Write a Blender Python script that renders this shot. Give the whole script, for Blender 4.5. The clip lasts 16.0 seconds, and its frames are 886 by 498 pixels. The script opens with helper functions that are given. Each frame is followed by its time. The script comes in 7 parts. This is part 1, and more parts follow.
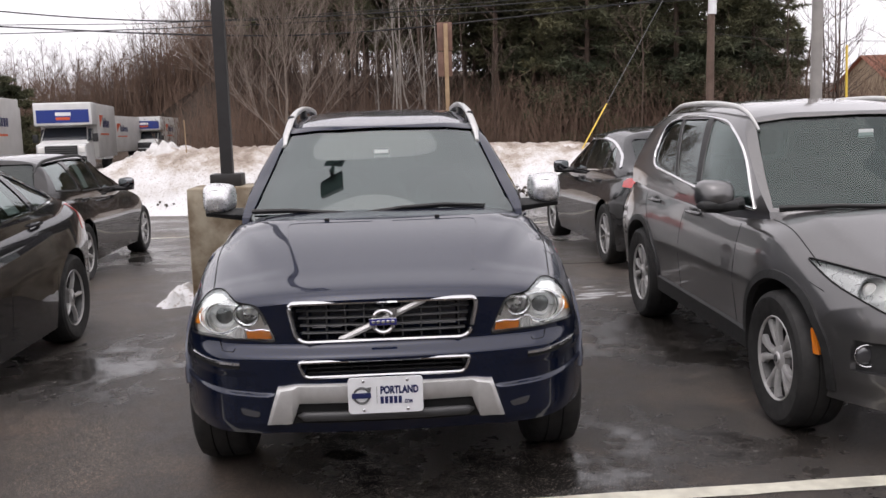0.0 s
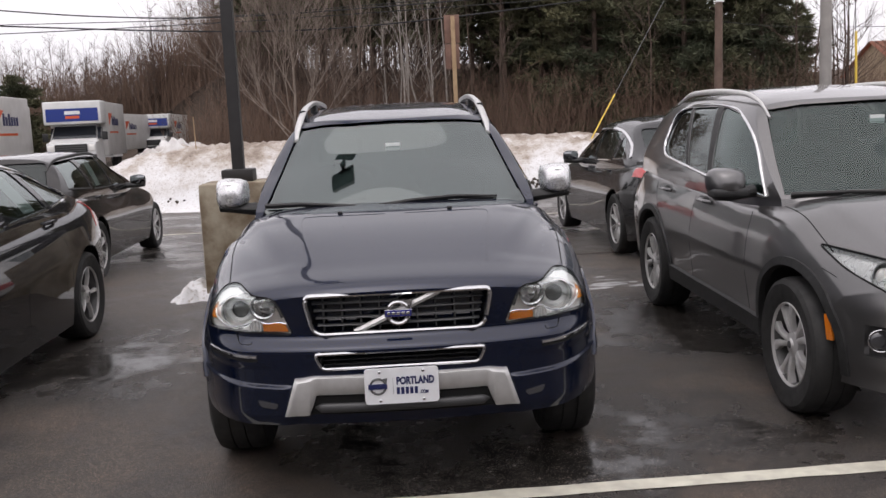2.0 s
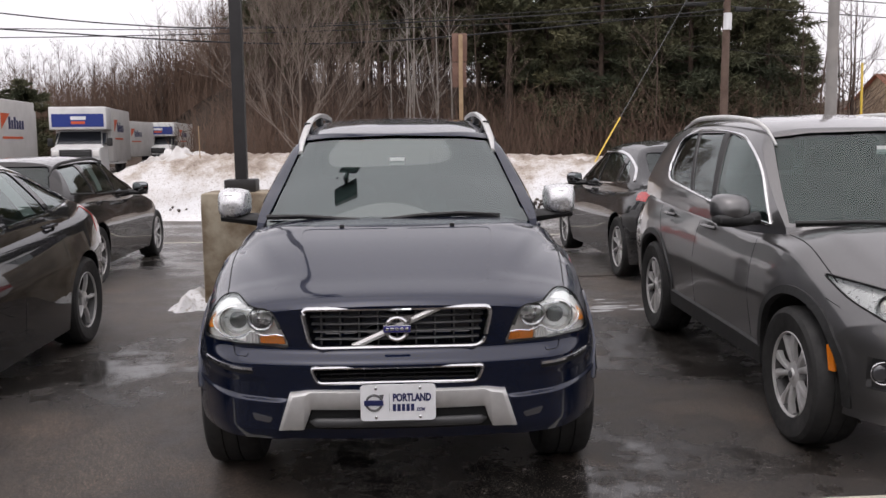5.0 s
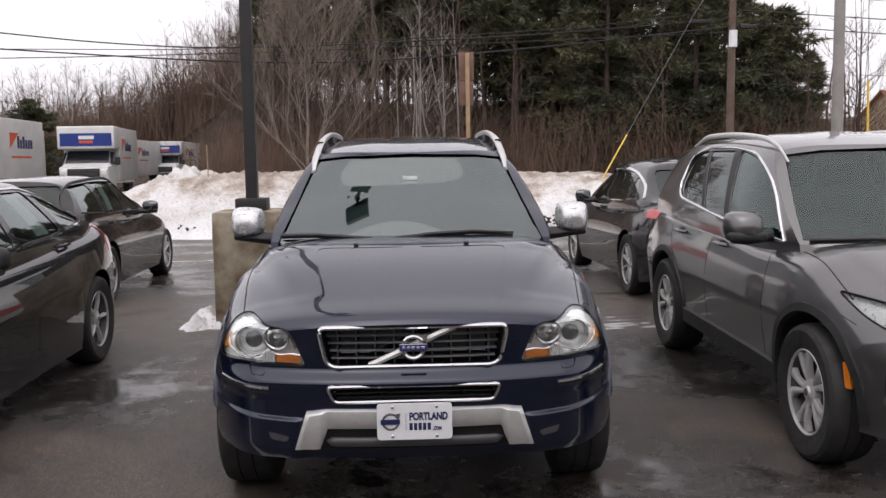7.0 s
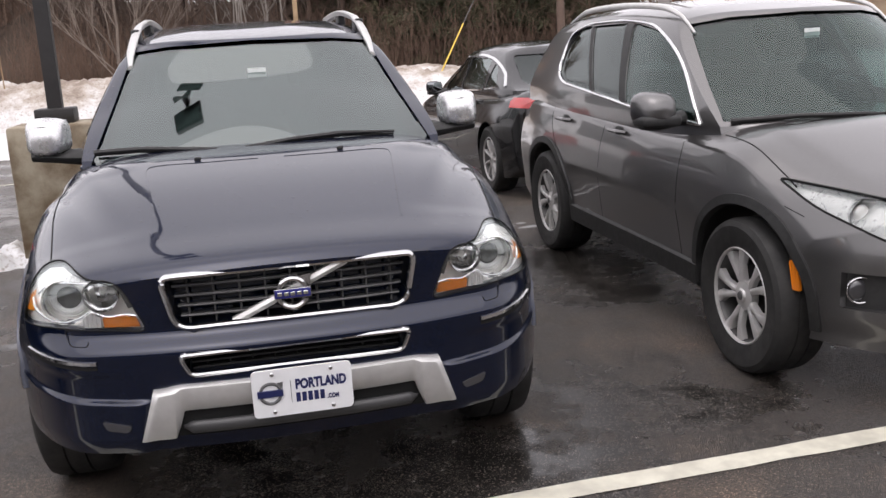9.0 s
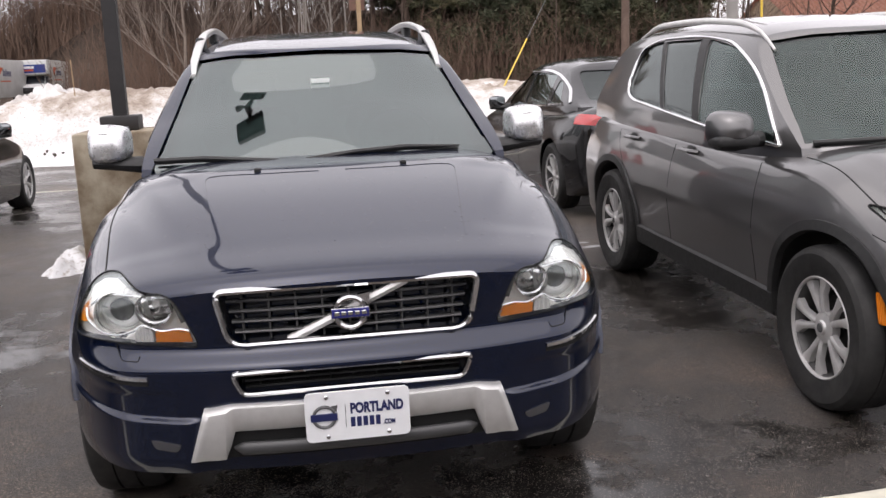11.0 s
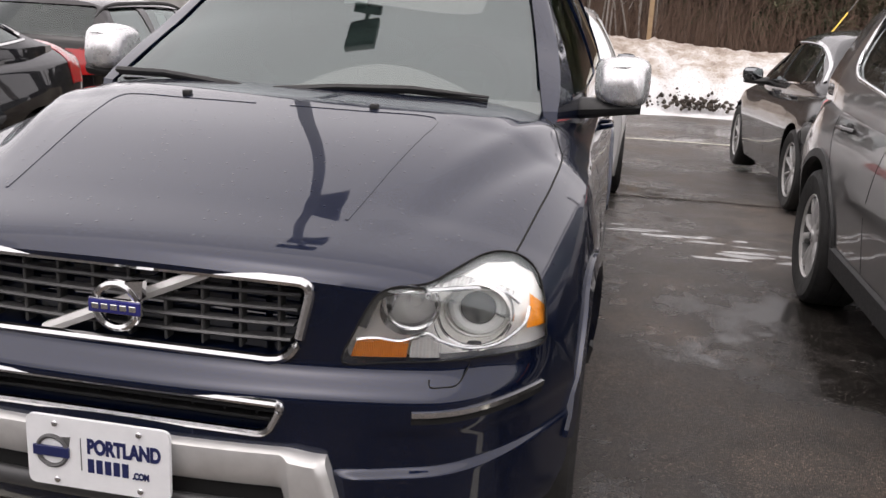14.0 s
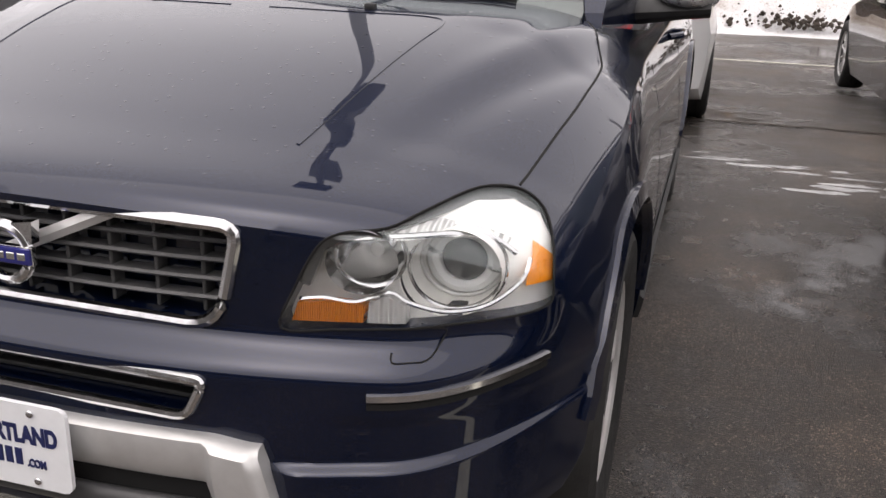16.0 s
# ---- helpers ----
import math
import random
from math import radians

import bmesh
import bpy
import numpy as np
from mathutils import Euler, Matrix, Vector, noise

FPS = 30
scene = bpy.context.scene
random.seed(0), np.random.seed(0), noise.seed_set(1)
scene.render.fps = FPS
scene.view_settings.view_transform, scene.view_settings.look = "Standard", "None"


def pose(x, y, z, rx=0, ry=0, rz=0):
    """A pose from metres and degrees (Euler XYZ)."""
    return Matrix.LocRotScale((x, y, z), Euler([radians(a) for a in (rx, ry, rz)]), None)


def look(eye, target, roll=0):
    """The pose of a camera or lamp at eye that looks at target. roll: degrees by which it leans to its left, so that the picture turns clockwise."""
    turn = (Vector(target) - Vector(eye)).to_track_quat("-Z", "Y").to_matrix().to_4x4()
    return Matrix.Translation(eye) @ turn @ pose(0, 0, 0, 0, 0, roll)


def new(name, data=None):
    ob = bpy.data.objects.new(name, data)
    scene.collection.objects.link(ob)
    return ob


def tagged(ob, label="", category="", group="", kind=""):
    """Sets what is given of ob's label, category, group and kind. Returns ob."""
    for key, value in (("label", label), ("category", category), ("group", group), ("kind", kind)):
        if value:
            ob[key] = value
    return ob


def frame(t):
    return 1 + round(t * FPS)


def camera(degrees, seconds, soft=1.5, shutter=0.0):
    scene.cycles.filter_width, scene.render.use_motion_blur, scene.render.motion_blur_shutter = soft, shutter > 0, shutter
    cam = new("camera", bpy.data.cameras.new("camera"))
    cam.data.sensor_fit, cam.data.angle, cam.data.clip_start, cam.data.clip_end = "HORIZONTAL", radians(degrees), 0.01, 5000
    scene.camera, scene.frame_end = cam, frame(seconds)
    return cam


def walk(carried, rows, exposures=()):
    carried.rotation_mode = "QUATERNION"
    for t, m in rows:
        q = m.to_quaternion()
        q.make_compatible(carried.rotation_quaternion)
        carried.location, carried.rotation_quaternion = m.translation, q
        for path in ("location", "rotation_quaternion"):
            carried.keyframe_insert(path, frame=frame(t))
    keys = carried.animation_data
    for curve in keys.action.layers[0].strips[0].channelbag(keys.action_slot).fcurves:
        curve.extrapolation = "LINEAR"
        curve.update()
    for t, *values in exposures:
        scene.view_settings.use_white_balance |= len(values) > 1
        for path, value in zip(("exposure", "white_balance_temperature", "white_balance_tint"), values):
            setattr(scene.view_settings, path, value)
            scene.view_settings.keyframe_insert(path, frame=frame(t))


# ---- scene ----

cam = camera(51.0, 16.0)
PATH = [
    (0, (-0.068, -3.694, 1.697), (0.101, -1.724, 1.395), -1.7),
    (0.5, (-0.074, -3.719, 1.696), (0.104, -1.742, 1.45), -0.6),
    (1, (-0.061, -3.731, 1.706), (0.097, -1.754, 1.451), -2.5),
    (1.5, (-0.078, -3.73, 1.695), (0.095, -1.759, 1.402), -2.8),
    (2, (-0.088, -3.719, 1.694), (0.06, -1.75, 1.378), -2.6),
    (2.5, (-0.089, -3.706, 1.687), (0.055, -1.736, 1.371), -2.2),
    (3, (-0.076, -3.699, 1.696), (0.075, -1.728, 1.395), -2.7),
    (3.5, (-0.084, -3.688, 1.673), (0.075, -1.718, 1.365), -1.3),
    (4, (-0.081, -3.689, 1.673), (0.07, -1.719, 1.362), -1.1),
    (4.5, (-0.086, -3.685, 1.68), (0.066, -1.713, 1.383), -0.7),
    (7, (-0.133, -3.686, 1.691), (0.004, -1.706, 1.45), -0.9),
    (7.5, (-0.193, -3.599, 1.645), (-0.002, -1.626, 1.373), -0.5),
    (8, (-0.115, -3.261, 1.646), (0.203, -1.315, 1.316), -0.8),
    (8.5, (-0.128, -2.958, 1.615), (0.173, -1.016, 1.246), -3.1),
    (9, (-0.217, -2.732, 1.603), (0.255, -0.845, 1.138), -3.1),
    (9.5, (-0.237, -2.627, 1.596), (0.223, -0.727, 1.172), -1.4),
    (9.7, (-0.233, -2.604, 1.581), (0.157, -0.691, 1.148), -1.0),
    (11.8, (-0.162, -2.567, 1.595), (0.196, -0.642, 1.188), -2.4),
    (12, (-0.072, -2.535, 1.577), (0.272, -0.596, 1.225), -0.5),
    (12.5, (0.214, -2.424, 1.549), (0.452, -0.458, 1.267), 3.0),
    (13, (0.435, -2.108, 1.508), (0.609, -0.152, 1.132), 2.9),
    (13.5, (0.679, -1.816, 1.459), (0.665, 0.135, 1.018), 3.2),
    (14, (0.878, -1.567, 1.449), (0.61, 0.347, 0.932), 3.2),
    (14.5, (0.935, -1.324, 1.304), (0.653, 0.589, 0.789), 4.0),
    (15, (0.998, -1.131, 1.301), (0.576, 0.719, 0.668), 4.84),
    (15.5, (1.008, -1.094, 1.319), (0.526, 0.73, 0.658), 2.5),
    (16, (1.003, -1.102, 1.35), (0.557, 0.728, 0.678), 1.97),
]

# the lot rises gently towards the parked row: the row's own plane leans by this much
TILT = pose(0, 0, 0, 1.5, 0, 0)
EXPOSURE = [(0.0, 0.47, 6550, 17), (0.6, 0.30, 6550, 17), (7.0, 0.32, 6550, 17), (7.5, 0.30, 6550, 17), (8.0, 0.44, 6550, 17), (9.0, 0.66, 6550, 17), (9.6, 0.78, 6550, 17), (12.0, 0.66, 6600, 17), (12.5, 0.60, 6600, 17), (14.0, 0.66, 6750, 17), (16.0, 0.66, 6800, 17)]
walk(cam, [(t, TILT @ look(e, g, r)) for t, e, g, r in PATH], EXPOSURE)

# ---- sky: bright, even overcast ----
world = bpy.data.worlds.new("overcast_sky")
scene.world = world
world.use_nodes = True
wn, wl = world.node_tree.nodes, world.node_tree.links
sky = wn.new("ShaderNodeTexSky")
sky.sky_type, sky.sun_disc = "NISHITA", False
sky.sun_elevation, sky.sun_rotation = radians(62), radians(200)
sky.air_density, sky.dust_density, sky.ozone_density = 1.0, 4.0, 1.0
hsv = wn.new("ShaderNodeHueSaturation")
hsv.inputs["Saturation"].default_value = 0.10
cloud = wn.new("ShaderNodeMixRGB")
cloud.inputs["Fac"].default_value = 0.6
cloud.inputs["Color2"].default_value = (8.6, 8.6, 8.8, 1)
wl.new(sky.outputs[0], hsv.inputs["Color"])
wl.new(hsv.outputs[0], cloud.inputs["Color1"])
# an overcast sky is brightest overhead
way = wn.new("ShaderNodeTexCoord")
xyz = wn.new("ShaderNodeSeparateXYZ")
lift = wn.new("ShaderNodeMath")
lift.operation = "MULTIPLY_ADD"
lift.inputs[1].default_value, lift.inputs[2].default_value = 0.04, 0.87
veil = wn.new("ShaderNodeVectorMath")
veil.operation = "SCALE"
wl.new(way.outputs["Generated"], xyz.inputs[0])
wl.new(xyz.outputs["Z"], lift.inputs[0])
wl.new(cloud.outputs[0], veil.inputs[0])
wl.new(lift.outputs[0], veil.inputs["Scale"])
wl.new(veil.outputs[0], wn["Background"].inputs["Color"])
wn["Background"].inputs["Strength"].default_value = 0.15
sun = new("sun", bpy.data.lights.new("sun", "SUN"))
sun.data.energy, sun.data.angle, sun.data.color = 0.5, radians(80), (1.0, 0.97, 0.92)
sun.matrix_basis = look((0, 0, 30), (3, 8, 0))


# ---- materials ----
def material(name, color, rough=0.5, metal=0.0, coat=0.0, spec=0.5):
    m = bpy.data.materials.new(name)
    m.use_nodes = True
    b = m.node_tree.nodes["Principled BSDF"]
    b.inputs["Base Color"].default_value = (*color, 1)
    b.inputs["Roughness"].default_value = rough
    b.inputs["Metallic"].default_value = metal
    b.inputs["Coat Weight"].default_value = coat
    b.inputs["Coat Roughness"].default_value = 0.03
    b.inputs["Specular IOR Level"].default_value = spec
    return m


def node(m, kind, **inputs):
    n = m.node_tree.nodes.new(kind)
    for k, v in inputs.items():
        n.inputs[k.replace("_", " ")].default_value = v
    return n


def link(m, a, b):
    m.node_tree.links.new(a, b)


def coords(m, kind="Object"):
    return m.node_tree.nodes.new("ShaderNodeTexCoord").outputs[kind]


def ramp(m, fac, stops):
    r = m.node_tree.nodes.new("ShaderNodeValToRGB")
    els = r.color_ramp.elements
    while len(els) < len(stops):
        els.new(0.5)
    for e, (p, c) in zip(els, stops):
        e.position, e.color = p, (*c, 1) if len(c) == 3 else c
    link(m, fac, r.inputs[0])
    return r.outputs[0]


def noisy(m, scale, detail=6, rough=0.55, vec=None, kind="Object"):
    n = node(m, "ShaderNodeTexNoise", Scale=scale, Detail=detail, Roughness=rough)
    link(m, vec or coords(m, kind), n.inputs["Vector"])
    return n.outputs["Fac"]


def bsdf(m):
    return m.node_tree.nodes["Principled BSDF"]


def bump(m, height, strength=0.3, distance=0.01):
    b = node(m, "ShaderNodeBump", Strength=strength, Distance=distance)
    link(m, height, b.inputs["Height"])
    link(m, b.outputs[0], bsdf(m).inputs["Normal"])


def varied(name, c1, c2, scale, rough=0.6, r2=None, bump_scale=None, bump_strength=0.3, bump_dist=0.01, metal=0.0, kind="Object"):
    """A surface whose colour and gloss drift between two values, with fine relief."""
    m = material(name, c1, rough, metal)
    n = noisy(m, scale, kind=kind)
    link(m, ramp(m, n, [(0.35, c1), (0.65, c2)]), bsdf(m).inputs["Base Color"])
    if r2 is not None:
        n2 = noisy(m, scale * 2.3, kind=kind)
        link(m, ramp(m, n2, [(0.35, (rough,) * 3), (0.65, (r2,) * 3)]), bsdf(m).inputs["Roughness"])
    if bump_scale:
        bump(m, noisy(m, bump_scale, kind=kind), bump_strength, bump_dist)
    return m


def car_paint(name, color, flake, metal=0.3, drops=0.0, rough=0.40, few=0.5):
    """Metallic base under clear coat, with road dust low down in patches and water drops where the car is wet."""
    m = material(name, color, rough, metal, 1.0, 0.05)
    n = noisy(m, 900, 2)
    link(m, ramp(m, n, [(0.45, color), (0.75, flake)]), bsdf(m).inputs["Base Color"])
    film = noisy(m, 7, 8, 0.7)
    link(m, ramp(m, film, [(0.4, (0.01,) * 3), (0.75, (0.05,) * 3)]), bsdf(m).inputs["Coat Roughness"])
    if drops:
        v = node(m, "ShaderNodeTexVoronoi", Scale=drops)
        link(m, coords(m), v.inputs["Vector"])
        wet = node(m, "ShaderNodeMixRGB", Fac=1.0)
        wet.blend_type = "MULTIPLY"
        link(m, ramp(m, v.outputs["Distance"], [(0.0, (1, 1, 1)), (0.22, (0, 0, 0))]), wet.inputs["Color1"])
        link(m, ramp(m, v.outputs["Color"], [(few, (0, 0, 0)), (few + 0.03, (1, 1, 1))]), wet.inputs["Color2"])
        # beads of water stay on faces that look up
        up = node(m, "ShaderNodeSeparateXYZ")
        link(m, m.node_tree.nodes.new("ShaderNodeNewGeometry").outputs["Normal"], up.inputs[0])
        lie = node(m, "ShaderNodeMixRGB", Fac=1.0)
        lie.blend_type = "MULTIPLY"
        link(m, wet.outputs[0], lie.inputs["Color1"])
        link(m, ramp(m, up.outputs["Z"], [(0.45, (0, 0, 0)), (0.85, (1, 1, 1))]), lie.inputs["Color2"])
        bump(m, lie.outputs[0], 0.35, 0.003)
    return m


def glass(name, tint, base=0.05):
    """Thin pane: what lies behind shows straight through the tint, with a gloss that grows towards grazing view."""
    m = material(name, tint, 0.0)
    see = node(m, "ShaderNodeBsdfTransparent", Color=(*[c ** 0.5 for c in tint], 1))
    shine = node(m, "ShaderNodeBsdfGlossy", Color=(0.93, 1.0, 0.985, 1), Roughness=0.0)
    lw = node(m, "ShaderNodeLayerWeight", Blend=0.5)
    p = m.node_tree.nodes.new("ShaderNodeMath")
    p.operation = "POWER"
    p.inputs[1].default_value = 5
    q = m.node_tree.nodes.new("ShaderNodeMath")
    q.operation = "MULTIPLY_ADD"
    q.inputs[1].default_value, q.inputs[2].default_value = 1 - base, base
    mix = m.node_tree.nodes.new("ShaderNodeMixShader")
    link(m, lw.outputs["Facing"], p.inputs[0])
    link(m, p.outputs[0], q.inputs[0])
    link(m, q.outputs[0], mix.inputs[0])
    link(m, see.outputs[0], mix.inputs[1])
    link(m, shine.outputs[0], mix.inputs[2])
    link(m, mix.outputs[0], m.node_tree.nodes["Material Output"].inputs["Surface"])
    return m


def ribbed(name, color, rough, scale, metal=0.0):
    """Moulded lens plastic with fine upright ribs."""
    m = material(name, color, rough, metal, 1.0)
    w = node(m, "ShaderNodeTexWave", Scale=scale)
    link(m, coords(m), w.inputs["Vector"])
    bump(m, w.outputs["Fac"], 0.8, 0.006)
    return m


NAVY = car_paint("navy_paint", (0.0012, 0.0044, 0.0185), (0.0034, 0.0105, 0.041), 0.5, 55, 0.36, 0.66)
bsdf(NAVY).inputs["Coat IOR"].default_value = 1.54
GREY = car_paint("grey_paint", (0.125, 0.122, 0.122), (0.20, 0.195, 0.194), 0.85, 42, 0.34, 0.55)
BLACKISH = car_paint("black_paint", (0.004, 0.004, 0.005), (0.008, 0.008, 0.009))
CHARCOAL = car_paint("charcoal_paint", (0.006, 0.0065, 0.009), (0.011, 0.012, 0.016))
BROWNBLACK = car_paint("brown_black_paint", (0.006, 0.005, 0.005), (0.011, 0.009, 0.009))
WHITEPAINT = car_paint("white_paint", (0.75, 0.75, 0.74), (0.8, 0.8, 0.79))
CHROME = varied("chrome", (0.78, 0.78, 0.78), (0.68, 0.68, 0.69), 30, 0.06, 0.14, metal=1.0)
SATIN = varied("satin_silver", (0.66, 0.655, 0.64), (0.58, 0.575, 0.56), 18, 0.32, 0.42, 160, 0.05, 0.002, 0.6)
ALLOY = varied("alloy", (0.60, 0.59, 0.58), (0.48, 0.47, 0.46), 12, 0.30, 0.42, metal=0.4)
PLASTIC = varied("black_plastic", (0.012, 0.012, 0.012), (0.022, 0.022, 0.022), 25, 0.5, 0.6, 400, 0.15, 0.002)
GREYPLASTIC = varied("grey_plastic", (0.10, 0.10, 0.10), (0.075, 0.075, 0.076), 25, 0.5, 0.6, 400, 0.15, 0.002)
GAP = material("panel_gap", (0.003, 0.003, 0.003), 0.9)
RUBBER = varied("tyre_rubber", (0.012, 0.012, 0.012), (0.024, 0.023, 0.022), 9, 0.65, 0.8, 220, 0.3, 0.004)
INTERIOR = varied("interior_fabric", (0.035, 0.035, 0.034), (0.055, 0.055, 0.052), 14, 0.85, 0.9, 300, 0.2, 0.003)
DASH = varied("dashboard", (0.014, 0.014, 0.014), (0.022, 0.022, 0.022), 14, 0.7, 0.8, 300, 0.2, 0.003)
GLASS = glass("window_glass", (0.08, 0.12, 0.113), 0.165)
CLEARGLASS = glass("clear_screen_glass", (0.20, 0.29, 0.27), 0.055)
DARKGLASS = glass("privacy_glass", (0.09, 0.10, 0.10), 0.06)
LENS = glass("clear_lens", (0.97, 0.98, 0.98))
AMBER = ribbed("amber_lens", (0.86, 0.24, 0.012), 0.15, 90)
AMBERCLEAR = varied("clear_amber_lens", (0.95, 0.33, 0.015), (0.85, 0.26, 0.012), 40, 0.25, 0.35)
RED = ribbed("red_lens", (0.60, 0.015, 0.015), 0.12, 60)
REFLECTOR = varied("reflector", (0.93, 0.92, 0.89), (0.86, 0.85, 0.81), 22, 0.28, 0.38, metal=0.12)
BROW = ribbed("ribbed_reflector", (0.74, 0.735, 0.72), 0.24, 22, 0.4)
WHITE = varied("white_enamel", (0.80, 0.81, 0.82), (0.74, 0.75, 0.76), 20, 0.35, 0.45)
INK = material("dark_blue_print", (0.012, 0.018, 0.085), 0.45)
BADGEBLUE = material("badge_blue", (0.02, 0.022, 0.16), 0.25, 0, 1.0)
EYELID = material("lamp_eyelid_plastic", (0.06, 0.06, 0.06), 0.25, 0.0, 1.0)
DARKRIB = varied("dark_grille_plastic", (0.035, 0.035, 0.035), (0.05, 0.05, 0.05), 25, 0.5, 0.6)
BARGREY = varied("grille_bar_grey", (0.075, 0.075, 0.076), (0.055, 0.055, 0.056), 25, 0.35, 0.45)
BARREL = varied("dark_wheel_barrel", (0.05, 0.05, 0.05), (0.085, 0.083, 0.08), 12, 0.4, 0.55, metal=0.4)
MIRRORSHELL = varied("satin_chrome", (0.78, 0.78, 0.785), (0.71, 0.71, 0.715), 20, 0.24, 0.32, metal=0.72)
MIRRORGLASS = material("mirror_glass", (0.30, 0.31, 0.32), 0.03, 1.0)
HOUSING = varied("lamp_housing", (0.42, 0.42, 0.41), (0.34, 0.34, 0.335), 22, 0.25, 0.35, metal=0.6)
STICKER = varied("paper_sticker", (0.72, 0.76, 0.74), (0.66, 0.70, 0.68), 60, 0.6)


# ---- mesh helpers ----
def part(name, bm, mats, parent, label="", smooth=True, angle=35):
    """Links a bmesh as one mesh object under a thing or a part."""
    me = bpy.data.meshes.new(name)
    bm.normal_update()
    bm.to_mesh(me)
    bm.free()
    for m in mats if isinstance(mats, (list, tuple)) else [mats]:
        me.materials.append(m)
    ob = new(name, me)
    finish(me, smooth, angle)
    if parent:
        ob.parent = parent
    return tagged(ob, label)


def finish(me, smooth=True, angle=35):
    me.polygons.foreach_set("use_smooth", [smooth] * len(me.polygons))
    if smooth:
        me.set_sharp_from_angle(angle=radians(angle))


def thing(name, m, label, category, group="", kind=""):
    e = new(name)
    e.matrix_basis = m
    return tagged(e, label, category, group, kind)


def box(bm, lo, hi, m=None):
    r = bmesh.ops.create_cube(bm, size=1)["verts"]
    c = [(a + b) / 2 for a, b in zip(lo, hi)]
    s = [abs(b - a) for a, b in zip(lo, hi)]
    for v in r:
        v.co = Vector((v.co.x * s[0] + c[0], v.co.y * s[1] + c[1], v.co.z * s[2] + c[2]))
        if m:
            v.co = m @ v.co
    return r


def bevelled_box(lo, hi, r=0.01, seg=2, m=None):
    bm = bmesh.new()
    box(bm, lo, hi, m)
    bmesh.ops.bevel(bm, geom=bm.edges[:] + bm.verts[:], offset=r, segments=seg, profile=0.5, affect="EDGES")
    return bm


def loft(bm, rings, closed=True, cap=False):
    """Skins rows of points; closed joins each row's ends."""
    vs = [[bm.verts.new(p) for p in ring] for ring in rings]
    for a, b in zip(vs, vs[1:]):
        n = len(a)
        for i in range(n if closed else n - 1):
            j = (i + 1) % n
            bm.faces.new((a[i], a[j], b[j], b[i]))
    if cap:
        bm.faces.new(vs[0][::-1])
        bm.faces.new(vs[-1])
    return vs


def tube(bm, pts, r, n=8, closed=False, flat=1.0, up=(0, 0, 1)):
    """A rod along points; r may be a list. flat squeezes it along its second axis."""
    pts = [Vector(p) for p in pts]
    rings = []
    N = len(pts)
    for i, p in enumerate(pts):
        a = pts[(i - 1) % N] if closed or i else p
        b = pts[(i + 1) % N] if closed or i < N - 1 else p
        d = (b - a).normalized()
        u = Vector(up)
        if abs(d.dot(u)) > 0.95:
            u = Vector((1, 0, 0))
        s = d.cross(u).normalized()
        q = s.cross(d)
        rr = r[i] if isinstance(r, (list, tuple)) else r
        rings.append([p + rr * (math.cos(k * math.tau / n) * s + flat * math.sin(k * math.tau / n) * q) for k in range(n)])
    if closed:
        rings.append(rings[0])
        loft(bm, rings)
        bmesh.ops.remove_doubles(bm, verts=bm.verts[:], dist=1e-6)
    else:
        loft(bm, rings, cap=True)
    return bm


def lathe(bm, profile, n=48, axis="x"):
    """Spins (radius, along) points round the x axis."""
    rings = [[(a, r * math.cos(k * math.tau / n), r * math.sin(k * math.tau / n)) for k in range(n)] for r, a in profile]
    return loft(bm, rings)


def prism(poly, axis, lo, hi):
    """A solid from an outline: axis 'y' takes (x, z) points, 'x' takes (y, z)."""
    bm = bmesh.new()
    f = (lambda p, d: (p[0], d, p[1])) if axis == "y" else (lambda p, d: (d, p[0], p[1]))
    a = [bm.verts.new(f(p, lo)) for p in poly]
    b = [bm.verts.new(f(p, hi)) for p in poly]
    n = len(poly)
    bm.faces.new(a)
    bm.faces.new(b[::-1])
    for i in range(n):
        j = (i + 1) % n
        bm.faces.new((a[j], a[i], b[i], b[j]))
    bmesh.ops.recalc_face_normals(bm, faces=bm.faces[:])
    return bm


def rounded(poly, r=0.03, n=5):
    """An outline with its corners rounded; r may be a list."""
    out = []
    N = len(poly)
    for i, p in enumerate(poly):
        p, a, b = Vector(p), Vector(poly[i - 1]), Vector(poly[(i + 1) % N])
        rr = r[i] if isinstance(r, (list, tuple)) else r
        rr = min(rr, (a - p).length * 0.48, (b - p).length * 0.48)
        if rr < 1e-4:
            out.append(tuple(p))
            continue
        s, e = p + (a - p).normalized() * rr, p + (b - p).normalized() * rr
        for k in range(n + 1):
            t = k / n
            out.append(tuple((1 - t) ** 2 * s + 2 * t * (1 - t) * p + t * t * e))
    return out


def curve_outline(pts, n=6):
    """A closed smooth outline through points."""
    out = []
    N = len(pts)
    for i in range(N):
        p0, p1, p2, p3 = (Vector(pts[(i + k) % N]) for k in (-1, 0, 1, 2))
        for k in range(n):
            t = k / n
            out.append(tuple(0.5 * (2 * p1 + (p2 - p0) * t + (2 * p0 - 5 * p1 + 4 * p2 - p3) * t * t + (3 * p1 - p0 - 3 * p2 + p3) * t ** 3)))
    return out


